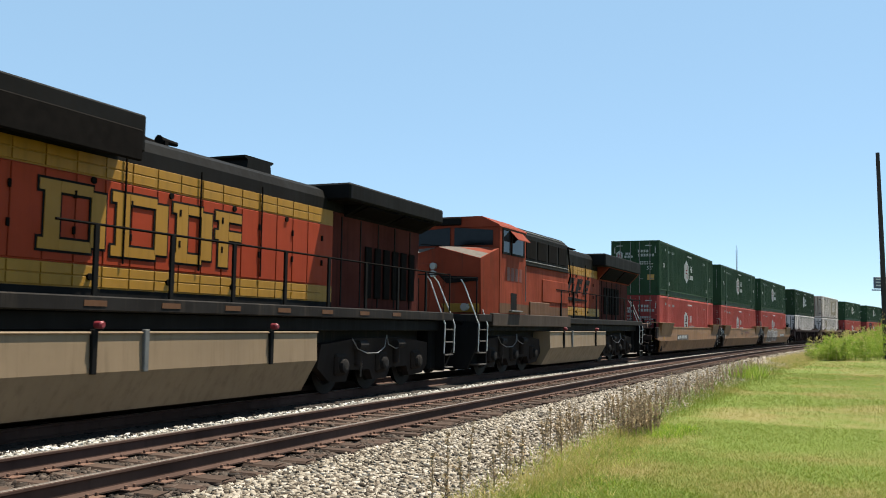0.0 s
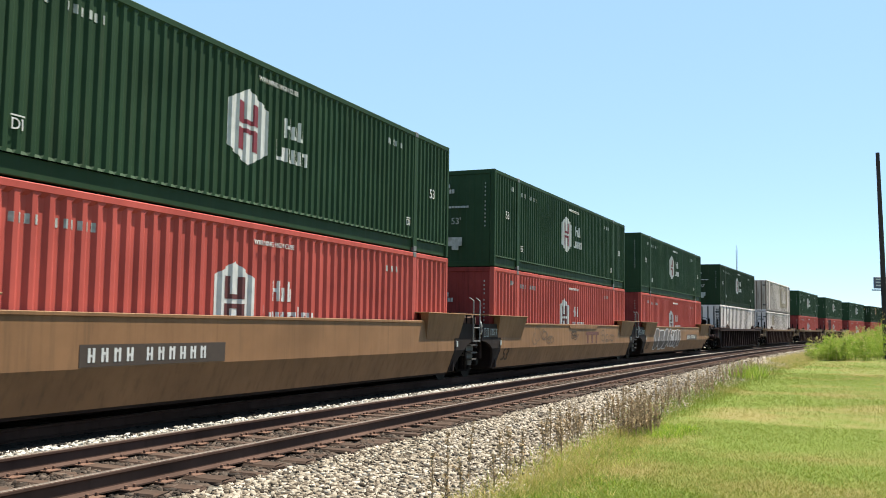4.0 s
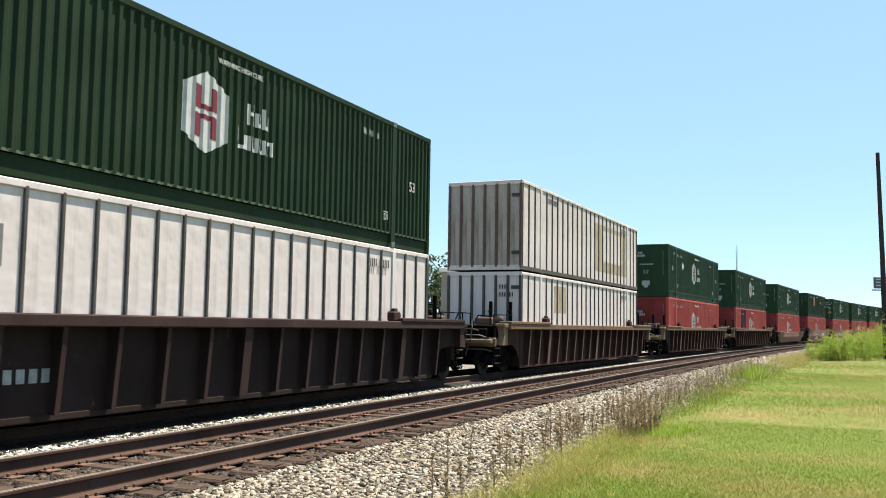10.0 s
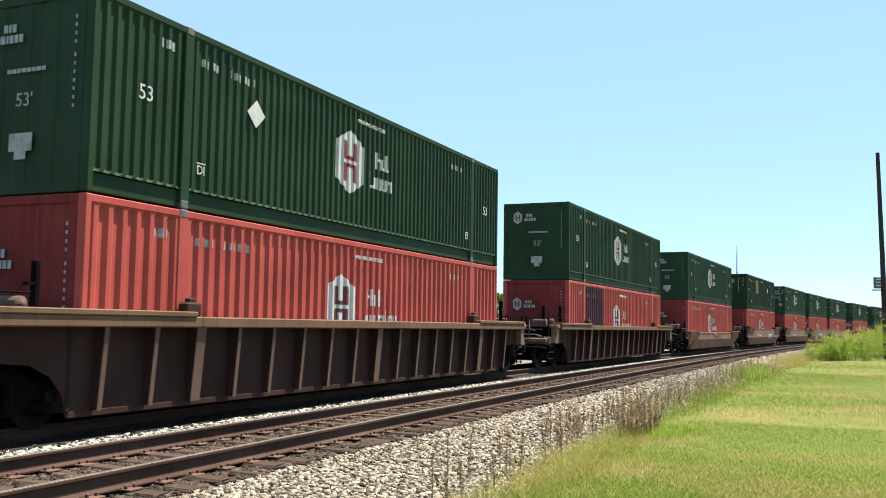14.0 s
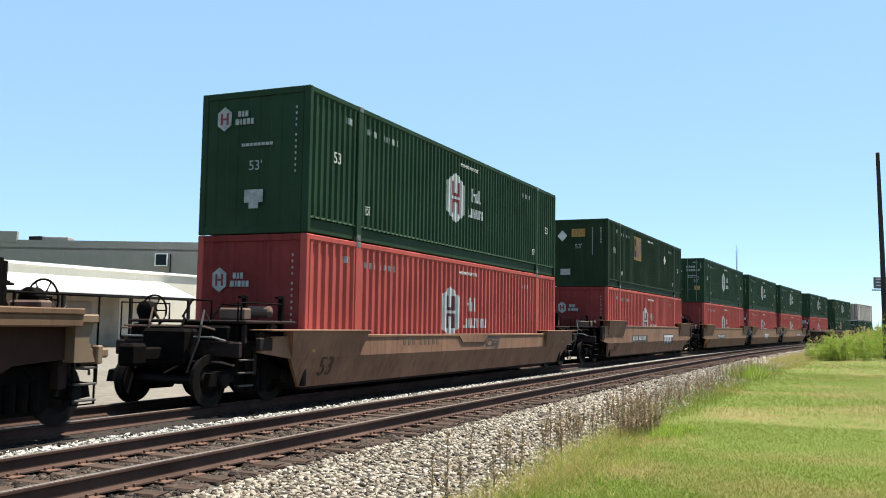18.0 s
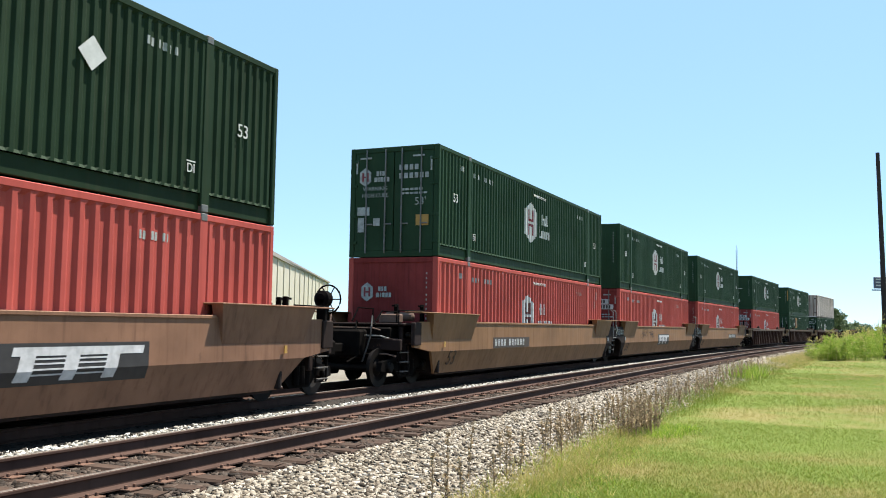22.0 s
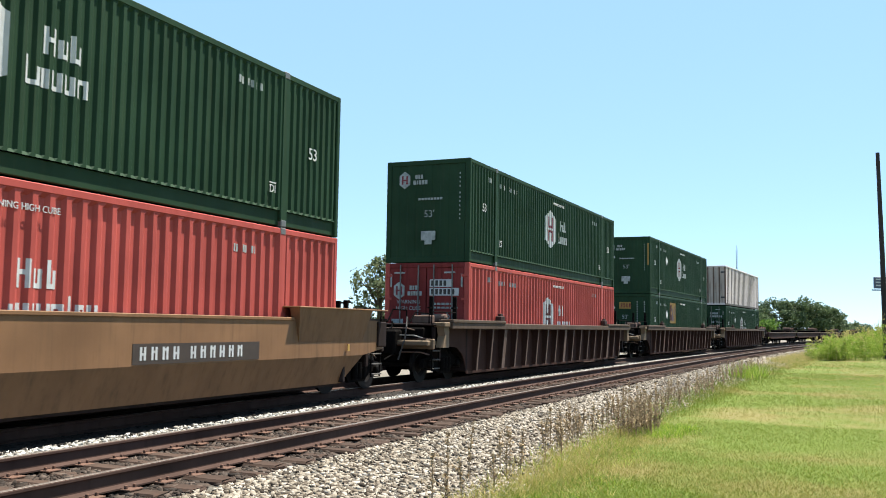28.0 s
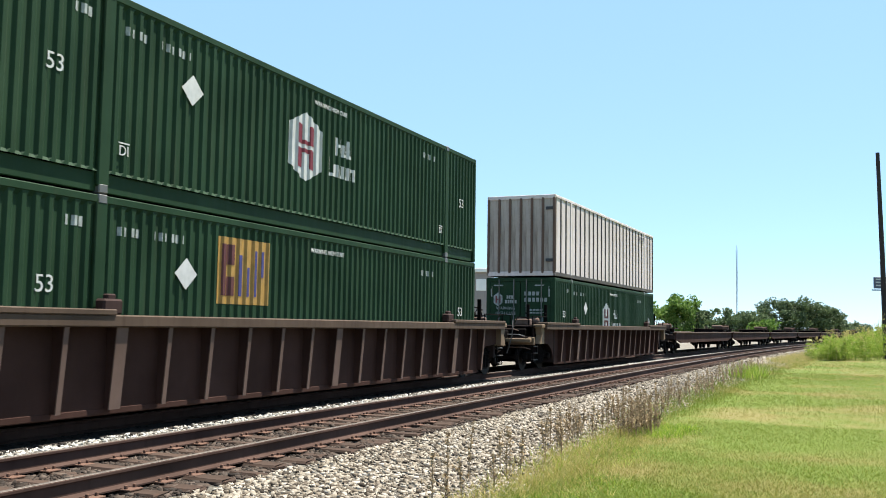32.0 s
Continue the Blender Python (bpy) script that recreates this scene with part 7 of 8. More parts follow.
def lawn(y0, y1, power=1.0):
    """Places on the mown lawn between the bed's edge and the view's side."""
    def place(rng, n):
        y = y0 + (y1 - y0) * rng.random(n) ** power
        left = np.interp(y, (0, 10, 16, 18, 31, 39, 67, 90), (-3.2, -3.1, -3.0, -2.5, -3.0, -2.7, -0.2, 1.2)) + rng.normal(0, 0.09, n)
        x = left + (0.075 * y + 1.2 - left) * rng.random(n)
        z = np.full(n, GRASS_Z - 0.04)
        return x, y, z
    return place


def verge(s0, s1, o0, o1, clump=0.0):
    def place(rng, n):
        k = max(1, n // 14)
        cs, co = rng.uniform(s0, s1, k), rng.uniform(o0, o1, k)
        i = rng.integers(0, k, n)
        s = cs[i] + rng.normal(0, clump + 0.02, n)
        o = np.clip(co[i] + rng.normal(0, clump + 0.02, n), o0 - 0.4, o1 + 0.4)
        x, y, h = line_at(s, o)
        return x, y, np.maximum(np.interp(o, BED_O, BED_Z), GRASS_Z - 0.03) - 0.02
    return place


# ---- dead dock stalks along the edge of the stones ----
def dead_weed(seed, tall):
    rnd = random.Random(seed)
    ob = thing("dead_weed", "dry brown dock stalk standing at the ballast edge", "weed", "dead weeds along the track")
    lean = (rnd.uniform(-0.1, 0.1), rnd.uniform(-0.1, 0.1))
    stem = Shape().tube([(lean[0] * tall * k * k, lean[1] * tall * k * k, tall * k) for k in (0, 0.35, 0.7, 1.0)], [0.008, 0.007, 0.005, 0.003], 5)
    heads = Shape()
    for b in range(rnd.randint(1, 2)):
        a, z0 = rnd.uniform(0, 6.28), tall * rnd.uniform(0.3, 0.6)
        top = (lean[0] * tall + 0.14 * math.cos(a), lean[1] * tall + 0.14 * math.sin(a), z0 + tall * rnd.uniform(0.25, 0.4))
        stem.tube([(lean[0] * z0, lean[1] * z0, z0), top], [0.005, 0.003], 4)
        for i in range(13):
            k = rnd.random()
            c = Vector((lean[0] * z0 + (top[0] - lean[0] * z0) * k, lean[1] * z0 + (top[1] - lean[1] * z0) * k, z0 + (top[2] - z0) * k))
            _seed_flake(heads, rnd, c)
    for i in range(50):
        k = rnd.uniform(0.36, 1.0)
        _seed_flake(heads, rnd, Vector((lean[0] * tall * k * k, lean[1] * tall * k * k, tall * k)))
    part("stem", stem, DRY_WEED, ob)
    part("seed_head", heads, DRY_WEED, ob)
    return ob


def _seed_flake(sh, rnd, c, k=1.0):
    r = k * rnd.uniform(0.011, 0.024)
    c = c + Vector((rnd.gauss(0, 0.014), rnd.gauss(0, 0.014), 0))
    d1 = Vector((rnd.gauss(0, 1), rnd.gauss(0, 1), rnd.gauss(0, 1))).normalized() * r
    d2 = Vector((rnd.gauss(0, 1), rnd.gauss(0, 1), rnd.gauss(0, 1))).normalized() * r
    sh.add([c - d1, c + d2, c + d1, c - d2], [(0, 1, 2, 3)])


def leaf_cloud(rng, centres, radii, n, size, squash=0.8):
    """Small leaf faces spread over uneven lumps."""
    k = len(centres)
    i = rng.integers(0, k, n)
    d = rng.normal(0, 1, (n, 3))
    d /= np.linalg.norm(d, axis=1)[:, None]
    r = radii[i] * rng.random(n) ** 0.4
    c = centres[i] + d * r[:, None] * np.array([1, 1, squash])
    a = rng.normal(0, 1, (n, 3))
    a /= np.linalg.norm(a, axis=1)[:, None]
    b = np.cross(a, rng.normal(0, 1, (n, 3)))
    b /= np.linalg.norm(b, axis=1)[:, None]
    s = size * rng.uniform(0.5, 1.2, n)[:, None]
    v = np.stack([c - a * s, c + b * s * 0.55, c + a * s, c - b * s * 0.55], 1).reshape(-1, 3)
    return v, np.arange(4 * n).reshape(-1, 4)


def tree(height, radius, seed, mat, leaves=5200, size=0.34, label="leafy green tree beyond the tracks", gaps=0.0):
    rng = np.random.default_rng(seed)
    rnd = random.Random(seed)
    ob = thing("tree", label, "tree", "trees")
    tr = height * 0.028
    trunk = Shape().tube([(0, 0, -0.6), (0.05 * radius, 0, height * 0.25), (0.02 * radius, 0.05 * radius, height * 0.5), (0, 0, height * 0.8)], [tr * 1.25, tr, tr * 0.7, tr * 0.2], 9)
    part("trunk", trunk, BARK, ob)
    cs, rs = [], []
    for i in range(11):
        a = 2 * math.pi * (i * 0.381966) + rnd.uniform(-0.3, 0.3)
        z0 = height * rnd.uniform(0.22, 0.55)
        out = radius * rnd.uniform(0.45, 0.9)
        tip = (out * math.cos(a), out * math.sin(a), min(height * 0.92, z0 + height * rnd.uniform(0.1, 0.38)))
        part("limb", Shape().tube([(0, 0, z0), (tip[0] * 0.5, tip[1] * 0.5, z0 + (tip[2] - z0) * 0.65), tip], [tr * 0.5, tr * 0.32, tr * 0.08], 6), BARK, ob)
        for j in range(4):
            cs.append((tip[0] + rnd.gauss(0, radius * 0.2), tip[1] + rnd.gauss(0, radius * 0.2), tip[2] + rnd.gauss(0, height * 0.06)))
            rs.append(radius * rnd.uniform(0.14, 0.34))
    for j in range(26):
        a, k = rnd.uniform(0, 6.28), rnd.uniform(0.45, 0.95)
        cs.append((radius * k * math.cos(a), radius * k * math.sin(a), height * rnd.uniform(0.10, 0.5)))
        rs.append(radius * rnd.uniform(0.18, 0.34))
    for j in range(12):
        a = rnd.uniform(0, 6.28)
        cs.append((radius * 0.5 * rnd.random() * math.cos(a), radius * 0.5 * rnd.random() * math.sin(a), height * rnd.uniform(0.55, 0.93)))
        rs.append(radius * rnd.uniform(0.16, 0.32))
    v, f = leaf_cloud(rng, np.array(cs), np.array(rs), leaves, size)
    part("crown", from_arrays("crown", v, f, mat), None, ob)
    return ob


def weed_clump(seed, tall, wide):
    """Rank roadside growth: many stems, broad leaves and pale seed plumes."""
    rng = np.random.default_rng(seed)
    rnd = random.Random(seed)
    ob = thing("weed_clump", "tall rank green weeds with pale seed plumes by the lawn", "weeds", "tall weeds beside the lawn")
    stems, tips = Shape(), []
    for i in range(34):
        x, y = rnd.gauss(0, wide * 0.4), rnd.gauss(0, wide * 0.4)
        h = tall * rnd.uniform(0.55, 1.1)
        tip = (x + rnd.gauss(0, 0.15), y + rnd.gauss(0, 0.15), h)
        stems.tube([(x, y, -0.1), tip], [0.014, 0.005], 4)
        tips.append((x, y, h))
    tagged(part("stem", stems, GREEN_WEED, ob), kind="stuff")
    cs = np.array([(x, y, h * k) for x, y, h in tips for k in (0.3, 0.5, 0.68, 0.84)])
    rs = np.array([wide * 0.16 * (1.15 - 0.5 * k) for x, y, h in tips for k in (0.3, 0.5, 0.68, 0.84)])
    v, f = leaf_cloud(rng, cs, rs, 4200, 0.058, 0.9)
    tagged(part("leaves", from_arrays("leaves", v, f, GREEN_WEED), None, ob), kind="stuff")
    plumes = Shape()
    for x, y, h in tips[:16]:
        for i in range(26):
            _seed_flake(plumes, rnd, Vector((x + rnd.gauss(0, 0.05), y + rnd.gauss(0, 0.05), h + rnd.uniform(-0.1, 0.42))), 2.0)
    tagged(part("seed_plume", plumes, STRAW, ob), kind="stuff")
    return ob


# ---- far side of the tracks: yard, buildings ----
CONCRETE = dotted("pale_yard_gravel", ([(0.3, (0.113, 0.094, 0.075)), (0.7, (0.198, 0.174, 0.146))], [(0.3, (0.094, 0.080, 0.061)), (0.7, (0.170, 0.146, 0.118))]), 5.0, 0.3)
GREY_WALL = painted("grey_metal_wall", (0.25, 0.222, 0.205), amount=0.15, rough=0.7, fade=0.06)
CREAM_WALL = painted("cream_block_wall", (0.6192, 0.5676, 0.4644), amount=0.2, rough=0.75, fade=0.06)
TAN_WALL = painted("cream_ribbed_metal", (0.44, 0.4, 0.33), amount=0.2, rough=0.55, fade=0.06)
WHITE_ROOF = painted("white_metal_roof", (0.688, 0.6794, 0.6536), amount=0.15, rough=0.4, fade=0.04)
BEIGE = painted("beige_shed_wall", (0.304, 0.266, 0.2128), amount=0.3, rough=0.8)


def yard():
    v, f = [], []
    ss = np.arange(-60, 200, 10.0)
    for s in ss:
        for o in (-3.3, -36.0):
            x, y, h = line_at(s, o)
            v.append((x, y, -0.335 if o > -10 else -0.36))
    f = [(2 * i, 2 * i + 1, 2 * i + 3, 2 * i + 2) for i in range(len(ss) - 1)]
    ob = new("pavement_yard", Shape().add(v, f).mesh("pavement_yard", CONCRETE))
    tagged(ob, "pale gravel yard between the tracks and the sheds", "yard", kind="structure")


def warehouse():
    """A grey-fronted hall with a long cream ribbed side."""
    ob = thing("warehouse", "large flat-roofed hall with grey front and cream ribbed side", "building")
    near, far, right, left, top = 95.0, 170.0, -17.8, -62.0, 9.45
    def wall(a, b, z0, z1, thick, mat, name, label=""):
        d = (b - a).normalized()
        n = Vector((-d.y, d.x, 0)) * thick
        p = [a, b, b + n, a + n]
        return part(name, Shape().add([(q.x, q.y, z) for z in (z0, z1) for q in p], [(0, 1, 2, 3), (4, 7, 6, 5), (0, 4, 5, 1), (1, 5, 6, 2), (2, 6, 7, 3), (3, 7, 4, 0)]), mat, ob, label)
    front = wall(at(near, left), at(near, right), -0.6, top, 0.3, GREY_WALL, "front_wall", "plain grey front wall")
    wall(at(near + 0.4, right - 0.3), at(far, right - 2.9), -0.6, 8.75, 0.3, TAN_WALL, "side_wall", "cream ribbed metal side")
    a, b = at(near + 0.4, right - 0.3), at(far, right - 2.9)
    d = (b - a).normalized()
    side = Vector((d.y, -d.x, 0))
    for i in range(14):
        c = a + (b - a) * ((i + 0.5) / 14)
        p = [c, c + d * 0.35, c + d * 0.35 + side * 0.12, c + side * 0.12]
        part("wall_rib", Shape().add([(q.x, q.y, z) for z in (-0.6, 8.7) for q in p], [(0, 3, 2, 1), (4, 5, 6, 7), (0, 1, 5, 4), (1, 2, 6, 5), (2, 3, 7, 6), (3, 0, 4, 7)]), TAN_WALL, ob)
    p = [a - side * 0.2, b - side * 0.2, b + side * 0.25, a + side * 0.25]
    part("eave_gutter", Shape().add([(q.x, q.y, z) for z in (8.7, 8.95) for q in p], [(0, 3, 2, 1), (4, 5, 6, 7), (0, 1, 5, 4), (1, 2, 6, 5), (2, 3, 7, 6), (3, 0, 4, 7)]), GREY_WALL, ob)
    p = [at(near, left), at(near, right), at(far, right - 2.9), at(far, left)]
    part("roof", Shape().add([(q.x, q.y, z) for z in (8.5, 8.7) for q in p], [(0, 3, 2, 1), (4, 5, 6, 7), (0, 1, 5, 4), (1, 2, 6, 5), (2, 3, 7, 6), (3, 0, 4, 7)]), GREY_WALL, ob)
    wall(at(near - 0.1, left), at(near - 0.1, -43.5), 9.2, 10.3, 0.4, GREY_WALL, "parapet")
    part("roof_unit", Shape().box(-0.8, 0.8, -0.8, 0.8, 0, 0.95, 0.05), SILL, ob).matrix_basis = Matrix.Translation(at(97, -42.0, 9.0))
    part("roof_unit", Shape().box(-1.6, 1.6, -0.8, 0.8, 0, 0.7, 0.05), GREY_WALL, ob).matrix_basis = Matrix.Translation(at(97, -40.4, 9.2)) @ pose(0, 0, 0, 0, 0, 21.8)
    vent = part("wall_vent", Shape().box(-0.55, 0.55, -0.12, 0.0, -0.55, 0.55, 0.03), GLASS, ob)
    vent.matrix_basis = Matrix.Translation(at(near - 0.3, -28.6, 7.6)) @ pose(0, 0, 0, 0, 0, 21.8)
    part("vent_frame", Shape().box(-0.65, 0.65, -0.15, -0.02, 0.55, 0.65).box(-0.65, 0.65, -0.15, -0.02, -0.65, -0.55).box(-0.65, -0.55, -0.15, -0.02, -0.55, 0.55).box(0.55, 0.65, -0.15, -0.02, -0.55, 0.55), WHITE_ROOF, vent)
    q = at(near - 0.25, -27.7)
    part("downpipe", Shape().tube([(q.x, q.y, 8.2), (q.x, q.y, 3.0)], 0.06, 8), SILL, ob)


def annex():
    """The low cream block in front of the hall, with a white lean-to roof over a loading bay."""
    ob = thing("warehouse_annex", "low cream building with a white lean-to roof", "building")
    m = Matrix.Translation((-43.7, 68.4, 0)) @ pose(0, 0, 0, 0, 0, -4.0)
    ob.matrix_basis = m
    part("long_wall", Shape().box(-0.3, 0.0, -60, 0.0, -0.6, 4.75, 0.02), CREAM_WALL, ob)
    part("end_wall", Shape().box(-16, -0.3, -0.3, 0.0, -0.6, 4.75, 0.02), CREAM_WALL, ob)
    part("coping", Shape().box(-0.4, 0.12, -60, 0.12, 4.75, 4.95, 0.02), WHITE_ROOF, ob)
    part("roof", Shape().box(-16, -0.3, -60, -0.3, 4.5, 4.6), WHITE_ROOF, ob)
    part("lean_to_roof", Shape().prism([(0.0, 4.23), (3.0, 3.14), (3.0, 3.06), (0.0, 4.12)], -60, -12.4, "y"), WHITE_ROOF, ob, "white sloping metal roof")
    part("eave_beam", Shape().box(2.85, 3.0, -60, -12.4, 2.86, 3.06, 0.02), SILL, ob)
    part("bay_wall", Shape().box(0.25, 0.4, -60, -17.0, -0.6, 3.9, 0.02), BEIGE, ob)
    for i in range(9):
        part("post", Shape().box(2.8, 3.0, -13.0 - i * 5.6, -12.8 - i * 5.6, -0.6, 2.9, 0.02), SILL, ob)
    for i in range(4):
        part("bay_door", Shape().box(0.38, 0.46, -22.5 - i * 8, -19.5 - i * 8, -0.5, 2.6, 0.02), GREY_WALL, ob)
    part("vent_pipe", Shape().lathe([(0.0, 0.25), (0.9, 0.25), (1.2, 0.12)], (0.5, -2.2, -0.5), "z", 12).tube([(0.5, -2.2, 0.6), (0.5, -2.2, 2.2)], 0.18, 8), WHITE_ROOF, ob)


def far_shed():
    ob = thing("shed", "small grey shed with a pale door far behind the train", "building")
    ob.matrix_basis = Matrix.Translation(at(115, 3.2, 0)) @ pose(0, 0, 0, 0, 0, 15)
    part("wall", Shape().box(-3.0, 3.0, -3, 3, -0.6, 7.8, 0.03), GREY_WALL, ob)
    part("roof", Shape().box(-3.3, 3.3, -3.3, 3.3, 7.8, 8.3, 0.05), WHITE_ROOF, ob)
    part("window", Shape().box(1.2, 2.4, -3.06, -2.98, 5.6, 7.0, 0.02), WHITE_ROOF, ob)


def mast():
    ob = thing("radio_mast", "thin lattice radio mast far beyond the trees", "mast")
    ob.matrix_basis = Matrix.Translation(at(600, 189.2, 0))
    legs = [(0.45 * math.cos(a), 0.45 * math.sin(a)) for a in (0.3, 2.39, 4.49)]
    for x, y in legs:
        part("leg", Shape().tube([(x, y, -1), (x, y, 53)], 0.085, 6), SILL, ob)
    z, i = 0.0, 0
    brace = Shape()
    while z < 52:
        a, b = legs[i % 3], legs[(i + 1) % 3]
        brace.tube([(*a, z), (*b, z + 1.6)], 0.05, 4)
        z += 0.8
        i += 1
    part("bracing", brace, SILL, ob)
    part("antenna", Shape().tube([(-0.9, 0, 47.5), (0.9, 0, 47.5)], 0.08, 5).tube([(0, 0, 53), (0, 0, 55.5)], 0.07, 5), SILL, ob)
    part("antenna", Shape().tube([(-0.6, 0, 38), (0.7, 0, 38)], 0.1, 5), SILL, ob)


def pole_and_sign():
    po = thing("utility_pole", "tall dark weathered timber pole behind the weeds", "pole")
    po.matrix_basis = Matrix.Translation(at(66, 31.28, 0))
    part("shaft", Shape().tube([(0, 0, -0.6), (-0.12, -0.05, 7), (-0.28, -0.1, 14.2)], [0.19, 0.165, 0.13], 12), plain("dark_pole_timber", (0.0266, 0.01976, 0.02128), 0.85), po)
    si = thing("roadside_sign", "roadside sign panel on a single steel post", "sign")
    si.matrix_basis = Matrix.Translation(at(180, 84.9, 0)) @ pose(0, 0, 0, 0, 0, 21.8)
    part("post", Shape().tube([(0, 0.1, -0.6), (0, 0.1, 10)], 0.22, 10), SILL, si)
    part("cross_beam", Shape().box(-2.0, 1.5, -0.2, 0.3, 9.35, 9.55), SILL, si)
    p = part("panel", Shape().box(-1.7, 1.6, -0.2, 0.2, 9.75, 11.95, 0.05), plain("sign_panel", (0.076, 0.0836, 0.1292), 0.5), si)
    for i in range(3):
        part("word_bar", Shape().box(-1.4, 1.3 - 0.4 * i, -0.23, -0.2, 11.4 - i * 0.6, 11.65 - i * 0.6), DECAL_WHITE, p)


yard()
warehouse()
annex()
far_shed()
mast()
pole_and_sign()
for ahead, px, h, r, seed, mat, n in ((170, 1192, 8.6, 4.4, 1, LEAF_LIGHT, 6500), (255, 1248, 5.4, 4.0, 2, LEAF_DARK, 2500), (285, 1292, 7.9, 5.2, 3, LEAF_DARK, 4500), (272, 1332, 7.2, 5.4, 4, LEAF_DARK, 4500), (284, 1388, 11.8, 7.2, 5, LEAF_DARK, 8000), (288, 1432, 10.6, 7.6, 6, LEAF_DARK, 8000), (294, 1468, 9.4, 6.0, 7, LEAF_DARK, 6000), (240, 1350, 4.6, 3.6, 8, LEAF_LIGHT, 2500), (320, 1515, 4.6, 5.5, 9, LEAF_DARK, 2500), (125, 672, 12.4, 3.6, 10, LEAF_GREY, 2300), (128, 726, 10.4, 4.2, 11, LEAF_DARK, 4000), (132, 792, 12.6, 4.0, 12, LEAF_GREY, 3000), (128, 856, 7.0, 3.2, 13, LEAF_LIGHT, 2600), (210, 1228, 6.0, 4.0, 14, LEAF_DARK, 3000), (300, 1315, 5.5, 5, 15, LEAF_DARK, 2500)):
    tree(h, r, seed, mat, n, 0.30 if ahead < 200 else 0.42).matrix_basis = Matrix.Translation(at(ahead, (px - 784) / 1652 * ahead, GRASS_Z))

protos = [weed_clump(20 + i, 2.25 + 0.28 * i, 1.7) for i in range(4)]
rnd = random.Random(5)
spots = []


def lower(o):
    """Height scale of the weeds, less towards the stones, shaped to fit the camera's view."""
    return float(np.interp(o, (7.9, 9.0, 12.0, 16.0), (0.40, 0.56, 0.98, 1.40)))


for i in range(30):
    s = 66 + 30 * (i / 29) + rnd.uniform(-1.5, 1.5)
    o = 7.9 + rnd.random() * (0.9 + 7.5 * min(1, (i % 10) / 9)) + 0.02 * (s - 66)
    spots.append((s, o, rnd.uniform(0.75, 1.1)))
for i, (s, o, k) in enumerate(spots):
    m = on_line(s, o, GRASS_Z - 0.05, rnd.uniform(0, 360)) @ Matrix.Diagonal((k, k, k * lower(o), 1))
    if i < 4:
        protos[i].matrix_basis = m
    else:
        copy_thing(protos[i % 4], m).scale = (k, k, k * lower(o))

weeds = [dead_weed(40 + i, 0.36 + 0.06 * i) for i in range(7)]
count = 0
for s0, s1, o0, o1, n in ((8.8, 12.8, 6.4, 7.0, 12), (13.0, 17.4, 6.4, 7.0, 24), (16.5, 18.3, 7.05, 7.65, 46), (18.2, 31, 6.5, 7.1, 56), (31, 46, 6.4, 6.95, 36)):
    for i in range(n):
        s, o = rnd.uniform(s0, s1), rnd.uniform(o0, o1)
        z = max(float(np.interp(o, BED_O, BED_Z)), GRASS_Z) - 0.03
        m = on_line(s, o, z, rnd.uniform(0, 360))
        if count < 7:
            weeds[count].matrix_basis = m
        else:
            copy_thing(weeds[rnd.randrange(7)], m)
        count += 1

stones("ballast_stones", "loose pale limestone ballast", [(17500, (5, 60), (4.9, 7.35), 0.034, 1.9), (4000, (-12, 6), (4.8, 7.4), 0.036, 1.0), (10500, (5, 25), (4.88, 7.3), 0.030, 1.3), (6000, (52, 110), (4.9, 7.5), 0.055, 1.2)], STONES, 3)
stones("fresh_stones", "clean pale ballast strip between the two tracks", [(9000, (4, 70), (1.36, 2.3), 0.032, 1.5)], FRESH_STONES, 8)
stones("dusty_stones", "dusty brown ballast between the ties", [(15000, (4, 50), (2.2, 4.85), 0.034, 1.6), (12000, (4, 40), (2.3, 4.7), 0.044, 1.5)], DIRTY_STONES, 4)
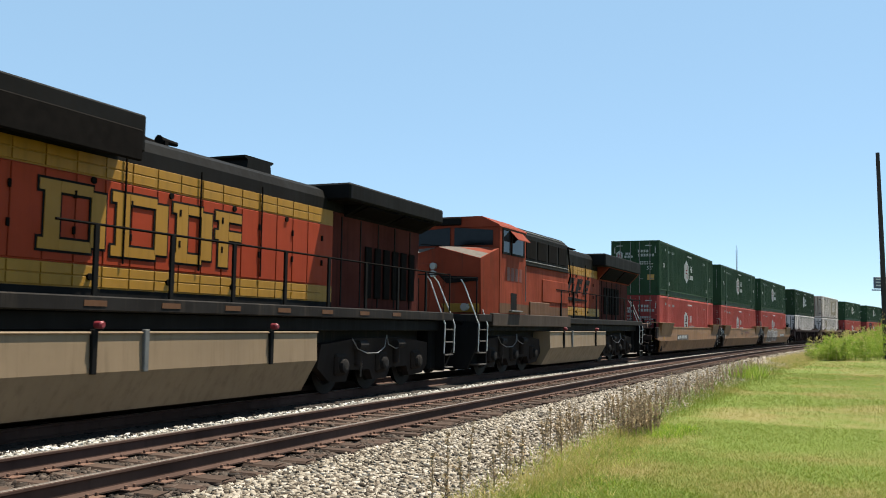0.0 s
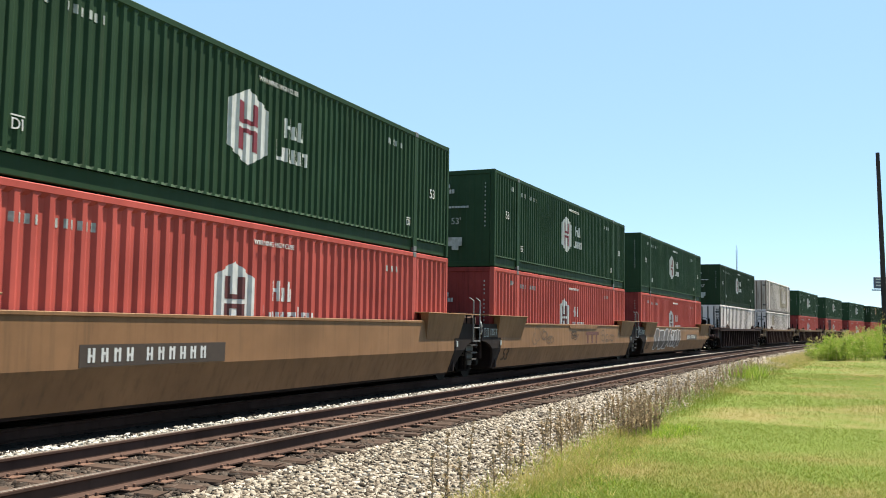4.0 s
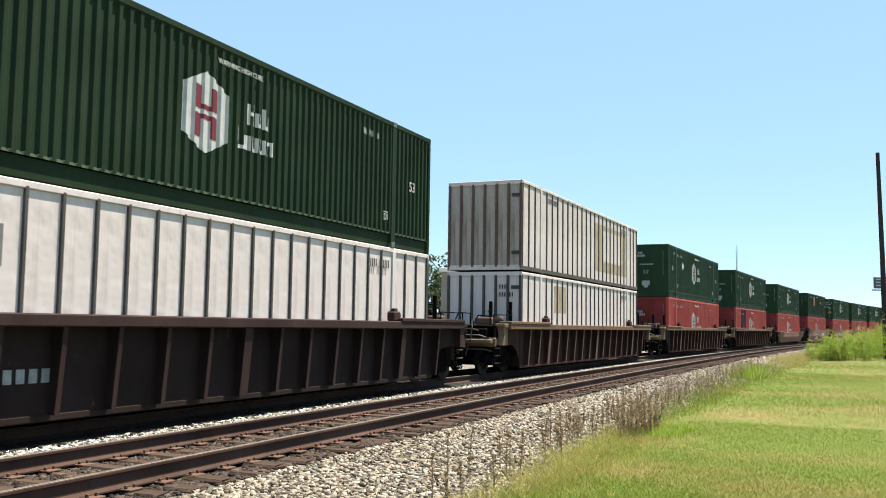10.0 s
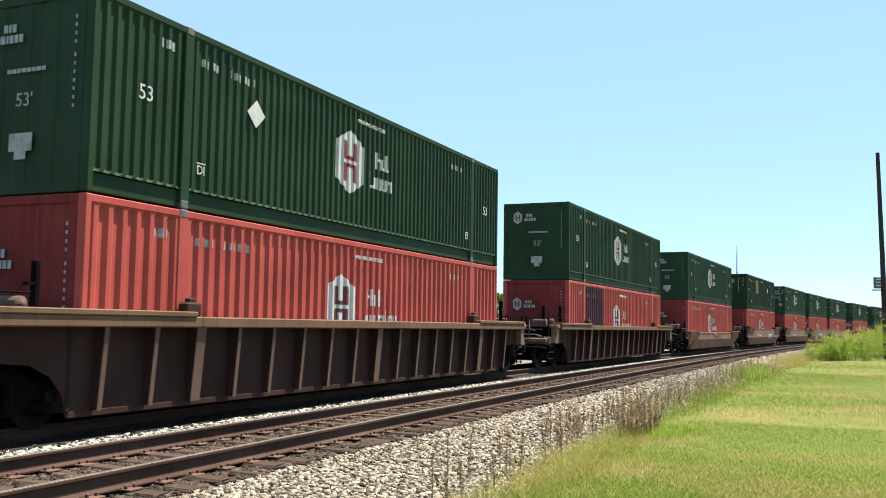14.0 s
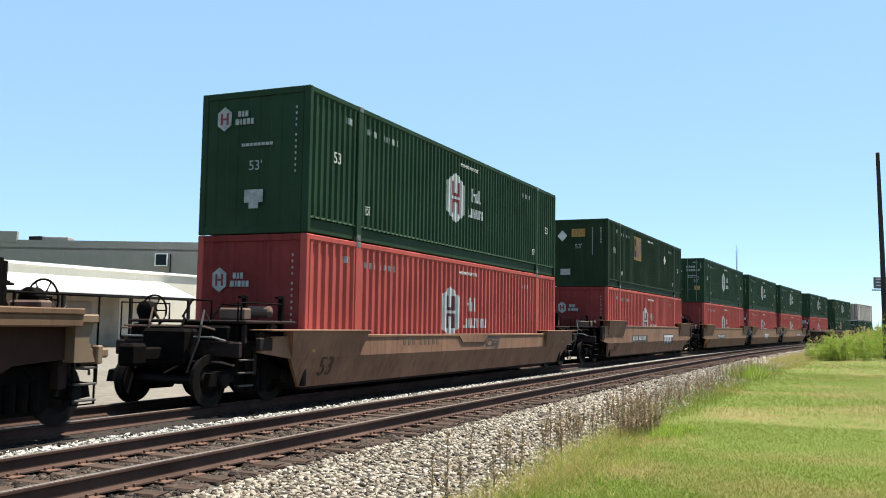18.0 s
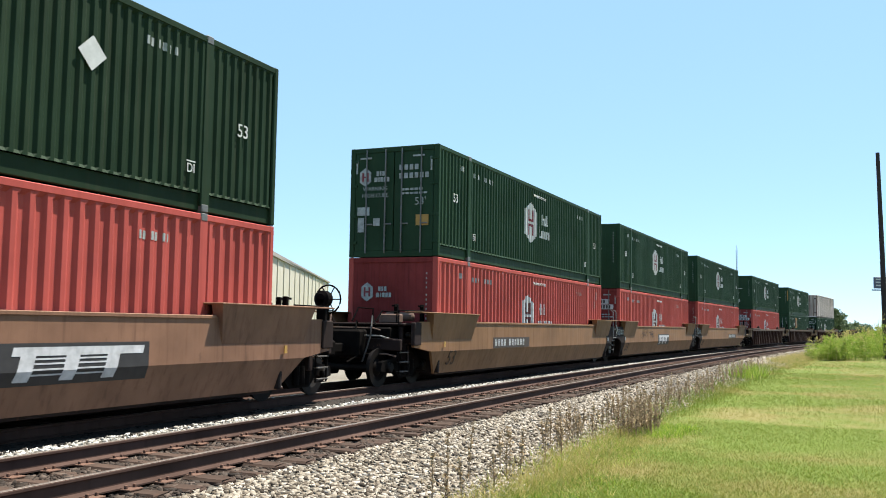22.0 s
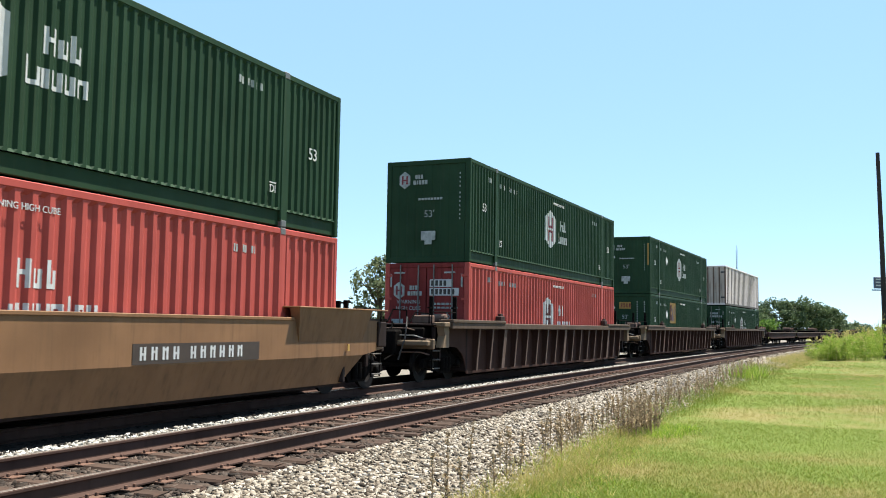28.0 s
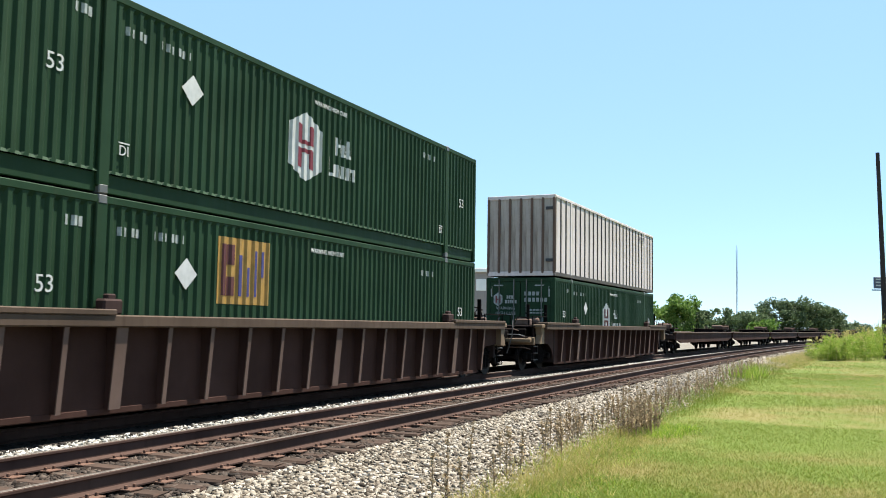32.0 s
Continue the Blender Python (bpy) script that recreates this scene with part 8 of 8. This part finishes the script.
stones("oily_shaded_stones", "oily ballast round the rails, blackened further as train shade", [(12000, (3, 60), (-1.5, 1.45), 0.036, 1.5)], OILY_SHADED_STONES, 11)
blades("lawn_grass", "short sunlit lawn grass", [(220000, lawn(7.0, 20, 1.3), 0.050, 0.006, 1.9), (80000, lawn(17, 45), 0.050, 0.012, 2.2), (14000, lawn(44, 80), 0.055, 0.024, 2.0)], GRASS, 5)
blades("verge_grass", "short green grass creeping into the ballast edge", [(9000, verge(8, 17, 7.05, 7.6, 0.14), 0.085, 0.006, 1.8), (14000, verge(17, 32, 6.6, 7.5, 0.2), 0.10, 0.007, 1.6), (9000, verge(31, 66, 6.45, 7.5, 0.25), 0.11, 0.011, 1.5)], GRASS, 9)
blades("dry_grass", "tufts of straw-coloured grass at the ballast edge", [(5000, verge(56, 82, 6.0, 7.3, 0.3), 0.17, 0.016, 1.6), (900, verge(29.5, 33, 6.9, 7.5, 0.12), 0.09, 0.008, 1.9), (1500, verge(8, 11.5, 6.95, 7.4, 0.1), 0.17, 0.0042, 1.6), (5200, verge(11.5, 17.2, 6.85, 7.5, 0.14), 0.14, 0.0045, 1.6), (7000, verge(10.5, 17.5, 7.1, 8.0, 0.2), 0.085, 0.005, 1.9), (1500, verge(16.5, 19, 6.95, 7.6, 0.1), 0.15, 0.005, 1.3), (900, verge(19, 45, 6.6, 7.1, 0.15), 0.13, 0.007, 1.3), (4200, verge(50, 72, 6.2, 7.7, 0.35), 0.16, 0.016, 1.3)], STRAW, 6)
blades("verge_weeds", "fresh green weeds among the dry grass", [(2600, verge(16.9, 18.6, 7.5, 8.0, 0.14), 0.13, 0.013, 1.5), (900, verge(8, 15, 7.4, 8.0, 0.15), 0.10, 0.008, 1.8), (700, verge(12, 17, 6.9, 7.3, 0.12), 0.16, 0.006, 1.2), (700, verge(38, 45, 6.5, 7.1, 0.25), 0.42, 0.014, 0.8)], GREEN_WEED, 7)

make_ties(TRACK_B, NEAR_TRACK, -14.0, 140.0, 60.0)
make_ties(TRACK_A, 0.0, -14.0, 60.0, 0.0)
motions()
